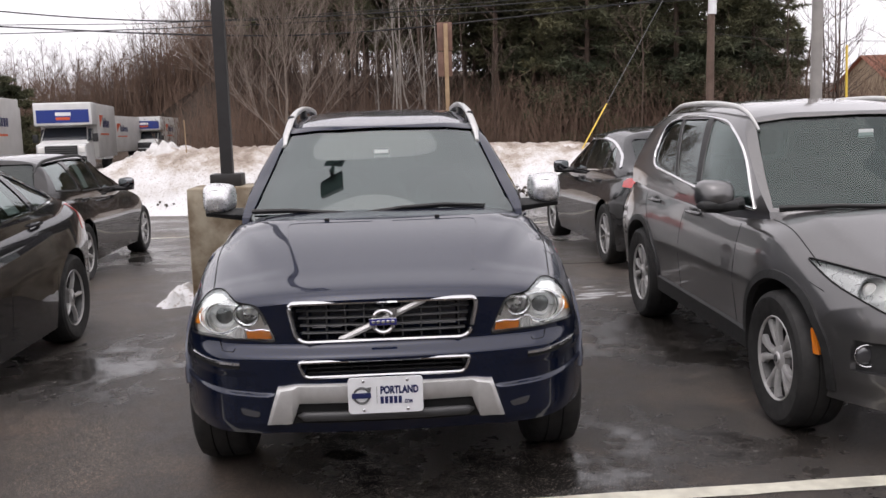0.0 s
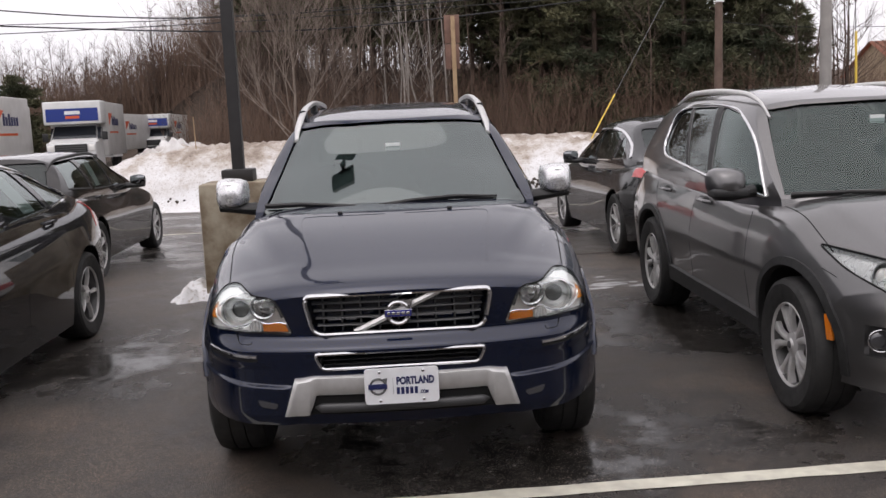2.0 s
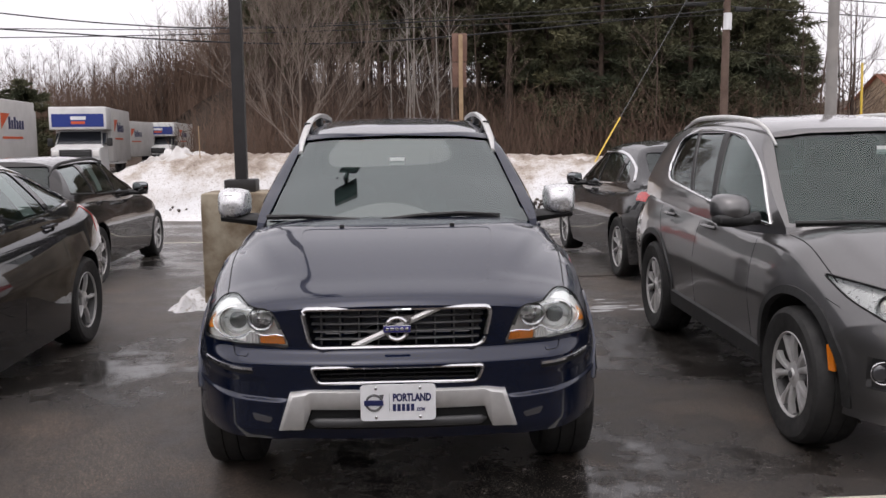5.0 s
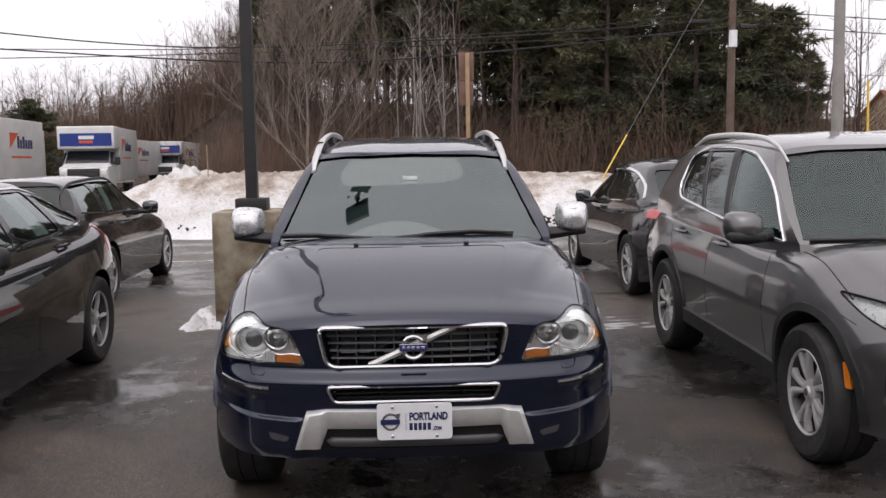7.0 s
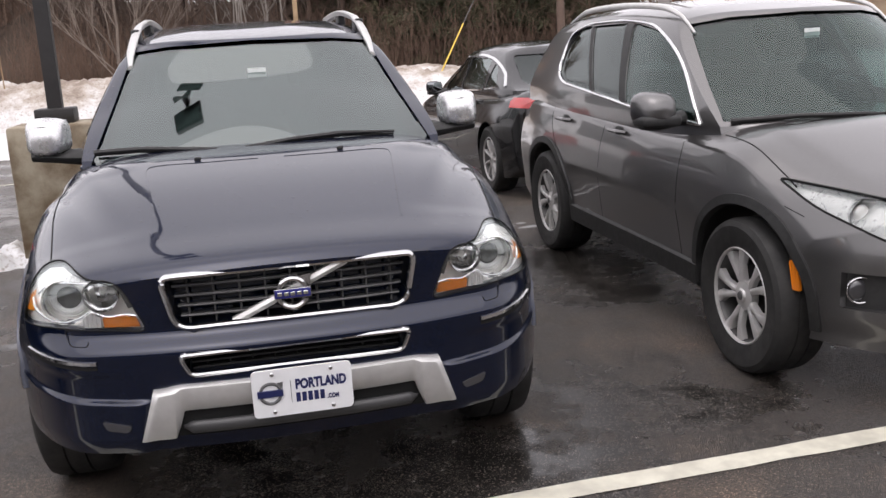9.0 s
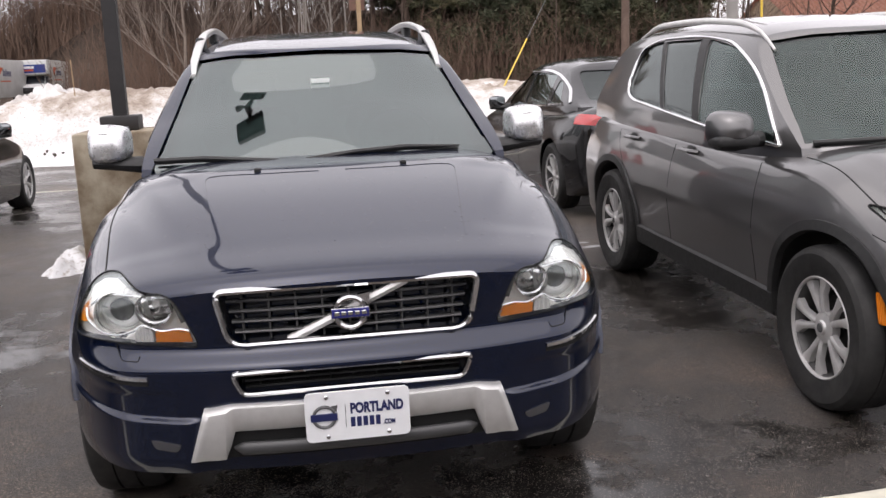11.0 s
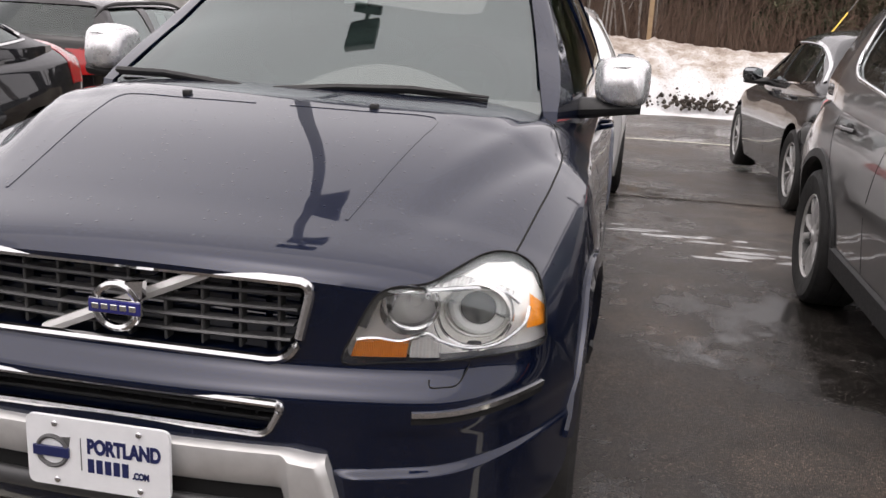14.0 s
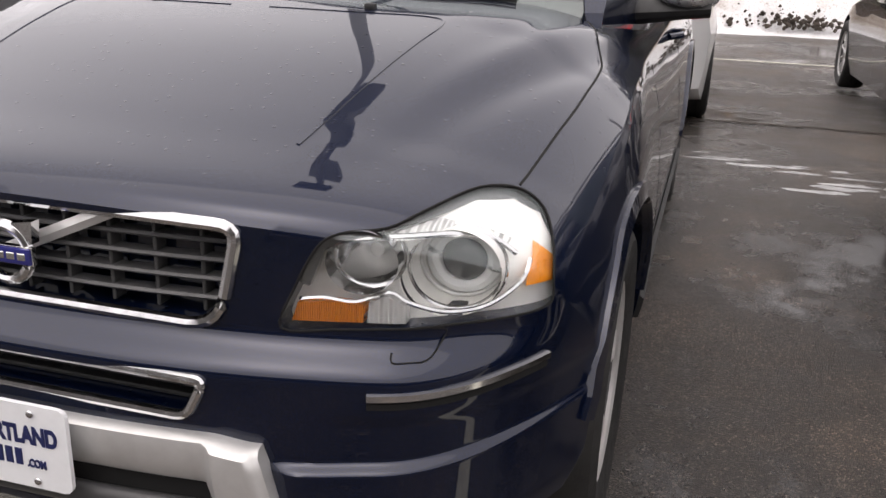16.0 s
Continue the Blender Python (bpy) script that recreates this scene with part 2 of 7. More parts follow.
def curve_through(pts, n=8):
    pts = [Vector(p) for p in pts]
    out = []
    for i in range(len(pts) - 1):
        p0, p1, p2, p3 = pts[max(i - 1, 0)], pts[i], pts[i + 1], pts[min(i + 2, len(pts) - 1)]
        for k in range(n):
            t = k / n
            out.append(0.5 * (2 * p1 + (p2 - p0) * t + (2 * p0 - 5 * p1 + 4 * p2 - p3) * t * t + (3 * p1 - p0 - 3 * p2 + p3) * t ** 3))
    return out + [pts[-1]]


def carve(me, cutter, op="DIFFERENCE", index=1):
    """me with the cutter's shape taken out (or kept alone); the cut faces take material slot index."""
    for f in cutter.faces:
        f.material_index = index
    cme = bpy.data.meshes.new("cutter")
    cutter.to_mesh(cme)
    cutter.free()
    for m in me.materials:
        cme.materials.append(m)
    a, b = new("carved", me), new("cutter", cme)
    mod = a.modifiers.new("carve", "BOOLEAN")
    mod.operation, mod.object, mod.solver = op, b, "EXACT"
    bpy.context.view_layer.update()
    out = bpy.data.meshes.new_from_object(a.evaluated_get(bpy.context.evaluated_depsgraph_get()))
    bpy.data.objects.remove(a)
    bpy.data.objects.remove(b)
    bpy.data.meshes.remove(cme)
    return out


def sheet(me, inset, thick, back=0.0):
    """A thin closed skin that follows a mesh from inside, inset below its surface and moved back."""
    bm = bmesh.new()
    bm.from_mesh(me)
    bm.normal_update()
    bmesh.ops.translate(bm, verts=bm.verts[:], vec=(0, back, 0))
    moves = [(v, v.co - v.normal * inset) for v in bm.verts]
    normals = [v.normal.copy() for v in bm.verts]
    for v, c in moves:
        v.co = c
    faces = bm.faces[:]
    inner = {v: bm.verts.new(v.co - nrm * thick) for (v, _), nrm in zip(moves, normals)}
    for f in faces:
        bm.faces.new([inner[v] for v in reversed(f.verts)])
    for e in [e for e in bm.edges if len(e.link_faces) == 1 and e.verts[0] in inner and e.verts[1] in inner]:
        lo = e.link_loops[0]
        a, b = lo.vert, lo.link_loop_next.vert
        bm.faces.new((b, a, inner[a], inner[b]))
    out = bpy.data.meshes.new("skin")
    bm.to_mesh(out)
    bm.free()
    return out


def mesh_part(name, me, mats, parent, label="", angle=35):
    me.materials.clear()
    for m in mats if isinstance(mats, (list, tuple)) else [mats]:
        me.materials.append(m)
    finish(me, True, angle)
    ob = new(name, me)
    ob.parent = parent
    return tagged(ob, label)


class Skin:
    """Finds points on a mesh, to lay trim on it."""
    def __init__(self, me):
        from mathutils.bvhtree import BVHTree
        bm = bmesh.new()
        bm.from_mesh(me)
        self.tree = BVHTree.FromBMesh(bm)
        bm.free()

    def front(self, x, z, off=0.0, start=-1.0):
        p, n, _, _ = self.tree.ray_cast(Vector((x, start, z)), Vector((0, 1, 0)))
        return (p + n * off, n) if p else (Vector((x, 0.5, z)), Vector((0, -1, 0)))

    def back(self, x, z, off=0.0, start=9.0):
        p, n, _, _ = self.tree.ray_cast(Vector((x, start, z)), Vector((0, -1, 0)))
        return (p + n * off, n) if p else (Vector((x, 4.5, z)), Vector((0, 1, 0)))

    def top(self, x, y, off=0.0):
        p, n, _, _ = self.tree.ray_cast(Vector((x, y, 4)), Vector((0, 0, -1)))
        return (p + n * off, n) if p else (Vector((x, y, 1)), Vector((0, 0, 1)))

    def side(self, s, y, z, off=0.0):
        p, n, _, _ = self.tree.ray_cast(Vector((s * 3, y, z)), Vector((-s, 0, 0)))
        return (p + n * off, n) if p else (Vector((s * 0.8, y, z)), Vector((s, 0, 0)))


def ribbon(name, pts, width, mat, parent, label="", lift=0.002, thick=0.003):
    """A thin raised strip along surface points given as (point, normal)."""
    bm = bmesh.new()
    rings = []
    P = [p for p, _ in pts]
    for i, (p, n) in enumerate(pts):
        d = (P[min(i + 1, len(P) - 1)] - P[max(i - 1, 0)]).normalized()
        s = d.cross(n).normalized() * width / 2
        rings.append([p - s - n * thick, p - s * 0.8 + n * lift, p + s * 0.8 + n * lift, p + s - n * thick])
    loft(bm, rings, cap=True)
    return part(name, bm, mat, parent, label)


# ---- cars: shared builder ----
def spline(knots):
    """A smooth curve y(x) through (x, y) knots."""
    xs, ys = [k[0] for k in knots], [k[1] for k in knots]
    n = len(xs)
    sl = [(ys[i + 1] - ys[i]) / (xs[i + 1] - xs[i]) for i in range(n - 1)]
    tan = [sl[0]] + [0 if sl[i - 1] * sl[i] <= 0 else 2 * sl[i - 1] * sl[i] / (sl[i - 1] + sl[i]) for i in range(1, n - 1)] + [sl[-1]]

    def f(x):
        if x <= xs[0]:
            return ys[0]
        if x >= xs[-1]:
            return ys[-1]
        i = next(k for k in range(n - 1) if x <= xs[k + 1])
        h = xs[i + 1] - xs[i]
        t = (x - xs[i]) / h
        return ((1 + 2 * t) * (1 - t) ** 2 * ys[i] + t * (1 - t) ** 2 * h * tan[i]
                + t * t * (3 - 2 * t) * ys[i + 1] + t * t * (t - 1) * h * tan[i + 1])
    return f


def step(a, b, x):
    t = min(max((x - a) / (b - a), 0), 1)
    return t * t * (3 - 2 * t)


def box_skin(us, vs, ws, place, open_bottom=False):
    """The skin of a block cut along us, vs, ws, each corner moved by place(u, v, w)."""
    bm = bmesh.new()
    U, V, K = len(us) - 1, len(vs) - 1, len(ws) - 1
    made = {}

    def at(i, j, k):
        if (i, j, k) not in made:
            made[i, j, k] = bm.verts.new(place(us[i], vs[j], ws[k]))
        return made[i, j, k]

    for i in range(U):
        for k in range(K):
            bm.faces.new((at(i, 0, k), at(i + 1, 0, k), at(i + 1, 0, k + 1), at(i, 0, k + 1)))
            bm.faces.new((at(i + 1, V, k), at(i, V, k), at(i, V, k + 1), at(i + 1, V, k + 1)))
        for j in range(V):
            bm.faces.new((at(i, j, K), at(i + 1, j, K), at(i + 1, j + 1, K), at(i, j + 1, K)))
            if not open_bottom:
                bm.faces.new((at(i + 1, j, 0), at(i, j, 0), at(i, j + 1, 0), at(i + 1, j + 1, 0)))
    for j in range(V):
        for k in range(K):
            bm.faces.new((at(0, j + 1, k), at(0, j, k), at(0, j, k + 1), at(0, j + 1, k + 1)))
            bm.faces.new((at(U, j, k), at(U, j + 1, k), at(U, j + 1, k + 1), at(U, j, k + 1)))
    bmesh.ops.recalc_face_normals(bm, faces=bm.faces[:])
    bm.normal_update()
    if max(bm.faces, key=lambda f: f.calc_center_median().z).normal.z < 0:
        bmesh.ops.reverse_faces(bm, faces=bm.faces[:])
    me = bpy.data.meshes.new("skin")
    bm.to_mesh(me)
    bm.free()
    return me


def edges(n, p=1.6):
    """Cuts from -1 to 1, closer together near the ends."""
    return [math.copysign(1 - (1 - abs(t)) ** p, t) for t in (2 * i / n - 1 for i in range(n + 1))]


def lower_skin(s):
    L = s["L"]
    ys = s["cuts"]
    hood, wid, bot = spline(s["top"]), spline(s["width"]), spline(s["bottom"])
    if s.get("ease"):
        # even out the bonnet's curvature so that reflections run straight
        raw, sg = hood, s["ease"]
        wts = [(k * sg / 4, math.exp(-(k / 4) ** 2 / 2)) for k in range(-10, 11)]

        def hood(y, raw=raw):
            a = step(0.12, 0.34, y) * step(1.75, 1.45, y)
            if a <= 0:
                return raw(y)
            return raw(y) * (1 - a) + a * sum(w * raw(y + d) for d, w in wts) / sum(w for d, w in wts)
    prof = spline(s["side"])
    nose, tail = s["nose"], s["tail"]
    crown, edge, power = s.get("crown", 0.05), s.get("edge", 0.10), s.get("power", 7)
    lump = s.get("lump")

    def place(u, v, w):
        y0 = v
        x = u * wid(y0) * prof(w)
        flat = s.get("flat_rear", 0) * step(0.1, 1.0, y0) * step(2.2, 1.5, y0)
        zt = hood(y0) - (crown - flat) * u * u - (edge + flat) * abs(u) ** power
        if lump:
            zt += lump(x, y0) if w > 0.98 else 0
        zb = bot(y0)
        z = zb + w * (zt - zb)
        y = y0 + nose(abs(x), z) * max(0, 1 - y0 / s["blend"]) ** 1.5 - tail(abs(x), z) * max(0, 1 - (L - y0) / 0.9) ** 1.5
        return (x, y, z)
    return box_skin(edges(s.get("nu", 48), 1.5), ys, s.get("ws") or [k / s.get("nw", 36) for k in range(s.get("nw", 36) + 1)], place)


def upper_skin(s, d=0.0, drop=0.0):
    """The cabin's outer form, drawn in by d; drop lowers its open foot."""
    roof = spline(s["roof"])
    belt = spline(s["belt"])
    (fb, ft), (rb, rt) = s["screen"], s["hatch"]
    wb, wt = spline(s["base_w"]), spline(s["top_w"])
    bow, rbow = s.get("bow", 0.16), s.get("rear_bow", 0.10)

    def place(u, v, w):
        e = w ** s.get("rake", 1.12)
        yf = fb + (ft - fb) * e + bow * u * u + d * 1.7
        yr = rb + (rt - rb) * w ** 1.25 - rbow * u * u - d * 1.2
        y = yf + (yr - yf) * v
        hw = wb(y) + (wt(y) - wb(y)) * w ** 1.35
        hw *= 1 - 0.035 * step(0.86, 1.0, w)
        zr = roof(y) - s.get("roof_crown", 0.035) * u * u - s.get("roof_edge", 0.045) * abs(u) ** 6 - d
        zb = belt(y) - drop
        # the foot runs down behind the body's shoulder
        foot = (0.08 + (0.06 if d else 0.0)) if w == 0 else 0.0
        return (u * (hw - d), y, zb + w * (zr - zb) - foot)
    return box_skin(edges(36, 1.5), [0.5 * (1 - math.cos(math.pi * j / 44)) for j in range(45)], [k / 16 for k in range(17)], place)


def as_cutter(me):
    bm = bmesh.new()
    bm.from_mesh(me)
    return bm


def wheel(parent, x, y, r, rim_r, width, spokes, side, twin=False, spoke_w=0.05):
    """A road wheel whose face looks to side (-1 or 1); the barrel is the part, tyre, spokes and cap its pieces."""
    out = side

    def X(a):
        return out * a
    bm = bmesh.new()
    lathe(bm, [(rim_r * 0.98, X(-width / 2)), (rim_r * 0.90, X(-width / 2 + 0.02)), (rim_r * 0.86, X(0.0)), (rim_r * 0.93, X(width / 2 - 0.03)),
               (rim_r * 0.985, X(width / 2 - 0.012)), (rim_r * 1.0, X(width / 2 - 0.016))], 48)
    barrel = part("wheel", bm, BARREL, parent)
    barrel.matrix_basis = pose(x, y, r - 0.004)
    bm = bmesh.new()
    lathe(bm, [(rim_r * 0.955, X(width / 2 - 0.030)), (rim_r * 0.955, X(width / 2 - 0.012)), (rim_r * 0.985, X(width / 2 - 0.006)), (rim_r * 1.005, X(width / 2 - 0.010)), (rim_r * 1.005, X(width / 2 - 0.022))], 56)
    part("rim_lip", bm, ALLOY, barrel)
    bm = bmesh.new()
    h = width / 2
    lathe(bm, [(rim_r * 0.97, -h * 0.86), (rim_r * 1.06, -h * 0.98), (r * 0.90, -h * 1.08), (r * 0.965, -h * 0.97), (r * 0.99, -h * 0.80), (r, -h * 0.6),
               (r, -h * 0.33), (r - 0.008, -h * 0.31), (r - 0.008, -h * 0.27), (r, -h * 0.25), (r, h * 0.25), (r - 0.008, h * 0.27), (r - 0.008, h * 0.31),
               (r, h * 0.33), (r, h * 0.6), (r * 0.99, h * 0.80), (r * 0.965, h * 0.97), (r * 0.90, h * 1.08), (rim_r * 1.06, h * 0.98), (rim_r * 0.97, h * 0.86)], 64)
    part("tyre", bm, RUBBER, barrel, "black rubber tyre")
    bm = bmesh.new()
    lathe(bm, [(rim_r * 0.62, X(0.0)), (rim_r * 0.60, X(0.012)), (rim_r * 0.25, X(0.014)), (rim_r * 0.2, X(0.02))], 36)
    lathe(bm, [(0.02, X(-0.01)), (rim_r * 0.55, X(-0.01)), (rim_r * 0.55, X(-0.03)), (rim_r * 0.84, X(-0.035))], 40)
    part("brake_disc", bm, PLASTIC, barrel, "dull grey brake disc")
    fx = width / 2 - 0.035
    for k in range(spokes):
        a = k * math.tau / spokes
        for tw in ((-0.10, 0.10) if twin is True else (-twin, twin) if twin else (0,)):
            bm = bmesh.new()
            rings = []
            for rr, wd, dx in ((0.045, spoke_w * 0.62, 0.0), (rim_r * 0.35, spoke_w * 0.5, 0.012), (rim_r * 0.65, spoke_w * 0.48, 0.02), (rim_r * 0.95, spoke_w * (0.62 if twin is True or not twin else 0.98), 0.016)):
                aa = a + tw * (0.4 + 0.6 * rr / rim_r)
                c, sn = math.cos(aa), math.sin(aa)
                d, t = Vector((0, c, sn)), Vector((0, -sn, c))
                ctr = d * rr
                hw = wd / 2
                rings.append([ctr - t * hw + Vector((X(fx + dx - 0.03), 0, 0)), ctr - t * hw * 0.85 + Vector((X(fx + dx - 0.006), 0, 0)), ctr - t * hw * 0.3 + Vector((X(fx + dx), 0, 0)),
                              ctr + t * hw * 0.3 + Vector((X(fx + dx), 0, 0)), ctr + t * hw * 0.85 + Vector((X(fx + dx - 0.006), 0, 0)), ctr + t * hw + Vector((X(fx + dx - 0.03), 0, 0))])
            loft(bm, rings, cap=True)
            bmesh.ops.recalc_face_normals(bm, faces=bm.faces[:])
            part("spoke", bm, ALLOY, barrel, angle=28)
    bm = bmesh.new()
    lathe(bm, [(0.0005, X(fx + 0.022)), (0.028, X(fx + 0.02)), (0.034, X(fx + 0.012)), (0.068, X(fx + 0.004)), (0.072, X(fx - 0.03))], 28)
    part("hub_cap", bm, ALLOY, barrel)
    bm = bmesh.new()
    lathe(bm, [(0.0005, X(fx + 0.026)), (0.018, X(fx + 0.0245)), (0.021, X(fx + 0.021))], 20)
    part("emblem", bm, GREYPLASTIC, barrel, "small dark hub emblem")
    return barrel


def trim_loop(name, skin_fn, outline, r, mat, parent, label="", flat=0.6, closed=True, lift=0.004):
    bm = bmesh.new()
    tube(bm, [skin_fn(a, b, lift)[0] for a, b in outline], r, 8, closed, flat)
    return part(name, bm, mat, parent, label)


def mirror(parent, x, y, z, side, shell, size=(0.25, 0.16, 0.20), foot=None, sq=0.62, nose=0.45, lean=0.10):
    """A door mirror: bowed shell with the glass looking back, dark foot, stalk to the door."""
    w, d, h = size
    bm = bmesh.new()
    rings = []
    for k in range(9):
        t = k / 8
        g = math.sqrt(max(0.0, 1 - (1 - t) ** 2.4)) if t < 1 else 1
        g = nose + (1 - nose) * g
        ring = []
        for a in range(28):
            c, sn = math.cos(a * math.tau / 28), math.sin(a * math.tau / 28)
            px = math.copysign(abs(c) ** sq, c) * w / 2 * g
            pz = math.copysign(abs(sn) ** sq, sn) * h / 2 * g
            if side * px < 0:
                pz *= 1 - 0.12 * (abs(px) / (w / 2))
            ring.append((x + px, y + d * (t - 0.5) + 0.05 * (px / (w / 2)) ** 2 * (1 - t) + lean * (2 * max(0.0, pz - 0.005) + pz + h / 2) * (1 - t), z + pz))
        rings.append(ring)
    loft(bm, rings, cap=True)
    bmesh.ops.recalc_face_normals(bm, faces=bm.faces[:])
    sh = part("mirror", bm, shell, parent, "", angle=75)
    bm = bevelled_box((x - w * 0.44, y + d * 0.5 - 0.004, z - h * 0.42), (x + w * 0.44, y + d * 0.5 + 0.006, z + h * 0.42), 0.004)
    part("mirror_glass", bm, MIRRORGLASS, sh, "dark mirror glass")
    bm = bmesh.new()
    fx, fy, fz = foot
    rings = []
    for t in (0, 0.25, 0.5, 0.75, 1):
        cx, cy, cz = x + (fx - x) * t, y + 0.01 + (fy - y) * t, z - h * 0.50 + (fz - z + h * 0.50) * t
        rx, rz = 0.05 + 0.015 * t, 0.028 + 0.012 * t
        rings.append([(cx, cy + rx * math.cos(a * math.tau / 12), cz + rz * math.sin(a * math.tau / 12)) for a in range(12)])
    rings = [[(x + side * w * 0.36, p[1], p[2] + 0.008) for p in rings[0]]] + rings
    loft(bm, rings, cap=True)
    bmesh.ops.recalc_face_normals(bm, faces=bm.faces[:])
    part("mirror_foot", bm, PLASTIC, sh, "black plastic mirror foot")
    return sh


def seat(parent, x, y, z, w=0.50, name="front_seat"):
    bm = bmesh.new()
    rings = []
    for hgt, wd, dp, yo in ((0.0, 0.92, 0.16, 0), (0.15, 1.0, 0.18, 0.02), (0.35, 0.98, 0.15, 0.06), (0.44, 0.82, 0.11, 0.09), (0.47, 0.5, 0.06, 0.10)):
        ring = []
        for a in range(16):
            c, sn = math.cos(a * math.tau / 16), math.sin(a * math.tau / 16)
            ring.append((x + math.copysign(abs(c) ** 0.6, c) * w / 2 * wd, y + yo + math.copysign(abs(sn) ** 0.6, sn) * dp / 2, z + hgt))
        rings.append(ring)
    loft(bm, rings, cap=True)
    s = part(name, bm, INTERIOR, parent, "grey fabric seat back", angle=50)
    part("headrest", bevelled_box((x - 0.13, y + 0.06, z + 0.50), (x + 0.13, y + 0.16, z + 0.68), 0.04, 3), INTERIOR, s)
    for dx in (-0.06, 0.06):
        part("headrest_post", tube(bmesh.new(), [(x + dx, y + 0.11, z + 0.42), (x + dx, y + 0.11, z + 0.54)], 0.008, 6), CHROME, s)
    return s


def car(s, m, label, category, paint, glass_side=None):
    """Body, cabin, glass, wheels and trim that every car has; returns the thing and finders for its skins."""
    root = thing(s.get("name", "car"), m, label, category, s.get("group", "parked cars"))
    low, up = lower_skin(s), upper_skin(s)
    for me in (low, up):
        me.materials.append(paint)
        me.materials.append(PLASTIC)
    skin_low, skin_up = Skin(low), Skin(up)
    body = low
    full = low.copy()
    r = s["r"]
    for ax in s["axles"]:
        for sd in (-1, 1):
            bm = bmesh.new()
            arc = []
            R = r + s.get("arch", 0.055)
            for k in range(33):
                a = math.pi * (-0.12 + 1.24 * k / 32)
                arc.append((ax + R * math.cos(a), r + R * math.sin(a) * 1.0))
            arc = [(arc[0][0], -0.2)] + arc + [(arc[-1][0], -0.2)]
            w = s["W"]
            body = carve(body, prism(arc, "x", min(sd * (w - 0.36), sd * (w + 0.3)), max(sd * (w - 0.36), sd * (w + 0.3))))
    for poly, lo, hi in s.get("front_cuts", ()):
        body = carve(body, prism(poly, "y", lo, hi))
    zdark, ydark = s.get("dark_below", (0, 0))
    for f in body.polygons:
        if f.center.z < zdark and f.center.y < ydark:
            f.material_index = 1
    mesh_part("body", body, [paint, PLASTIC], root)
    # cabin: a hollow shell with the window openings cut through
    shell = upper_skin(s)
    shell.materials.append(paint)
    shell.materials.append(PLASTIC)
    shell = carve(shell, as_cutter(upper_skin(s, 0.03, 0.06)))
    pane = upper_skin(s, 0.006)
    pane.materials.append(GLASS)
    pane = carve(pane, as_cutter(upper_skin(s, 0.010, 0.06)), "DIFFERENCE", 0)
    wins = []
    ws = s["windscreen"]
    mid = (s["screen"][1] + s["hatch"][1]) / 2
    wins.append(("windscreen", ws, "y", s["screen"][0] - 0.5, mid, s.get("screen_glass", GLASS)))
    if s.get("rear_window"):
        wins.append(("rear_window", s["rear_window"], "y", mid, s["L"] + 0.3, glass_side or DARKGLASS))
    for poly, dark in s["side_windows"]:
        wins.append(("side_window", poly, "x", 0.2, 1.5, dark))
        wins.append(("side_window", poly, "x", -1.5, -0.2, dark))
    for nm, poly, axis, lo, hi, mat in wins:
        shell = carve(shell, prism(poly, axis, lo, hi))
        g = carve(pane.copy(), prism(poly, axis, lo, hi), "INTERSECT", 0)
        ob = mesh_part(nm, g, mat, root, "", 60)
        ob.visible_shadow = False
    mesh_part("cabin_shell", shell, [paint, PLASTIC], root)
    # cabin floor, dashboard, seats, wheel
    fb, rb = s["screen"][0], s["hatch"][0]
    zb = spline(s["belt"])
    wb = spline(s["base_w"])
    z0 = zb(fb + 0.4)
    bm = bmesh.new()
    rings = []
    for dy, dz, k in ((0.10, -0.02, 0.84), (0.22, 0.03, 0.88), (0.55, 0.035, 0.92), (0.72, -0.02, 0.93), (0.76, -0.10, 0.93)):
        hw = wb(fb + dy) * k
        rings.append([(u * hw, fb + dy + 0.16 * u * u, z0 + dz - 0.02 * u * u) for u in [i / 8 - 1 for i in range(17)]])
    loft(bm, rings, closed=False)
    bmesh.ops.solidify(bm, geom=bm.faces[:], thickness=0.04)
    part("dashboard", bm, DASH, root, "dark grey dashboard", angle=60)
    zroof = spline(s["roof"])
    for sx in (-0.37, 0.37):
        seat(root, sx, fb + 1.25, min(z0 - 0.10, zroof(fb + 1.35) - 0.86))
    bm = bmesh.new()
    tube(bm, [(0.37 + 0.185 * math.cos(a), fb + 0.82 + 0.07 * math.sin(a), z0 + 0.02 + 0.17 * math.sin(a)) for a in [k * math.tau / 32 for k in range(32)]], 0.016, 8, True)
    sw = part("steering_wheel", bm, DASH, root, "dark steering wheel")
    bm = bevelled_box((0.29, fb + 0.81, z0 - 0.05), (0.45, fb + 0.86, z0 + 0.08), 0.02)
    part("steering_hub", bm, DASH, sw)
    for sx in (-0.36, 0.36):
        seat(root, sx, fb + 2.05, min(z0 - 0.14, zroof(fb + 2.15) - 0.90), 0.58, "rear_seat")
    wheels = []
    for i, ax in enumerate(s["axles"]):
        for sd in (-1, 1):
            wheels.append(wheel(root, sd * (s["W"] - s.get("tuck", 0.035) - s["tyre_w"] / 2), ax, r, s["rim"], s["tyre_w"], s["spokes"], sd, s.get("twin", False), s.get("spoke_w", 0.05)))
    return root, skin_low, skin_up, full, up


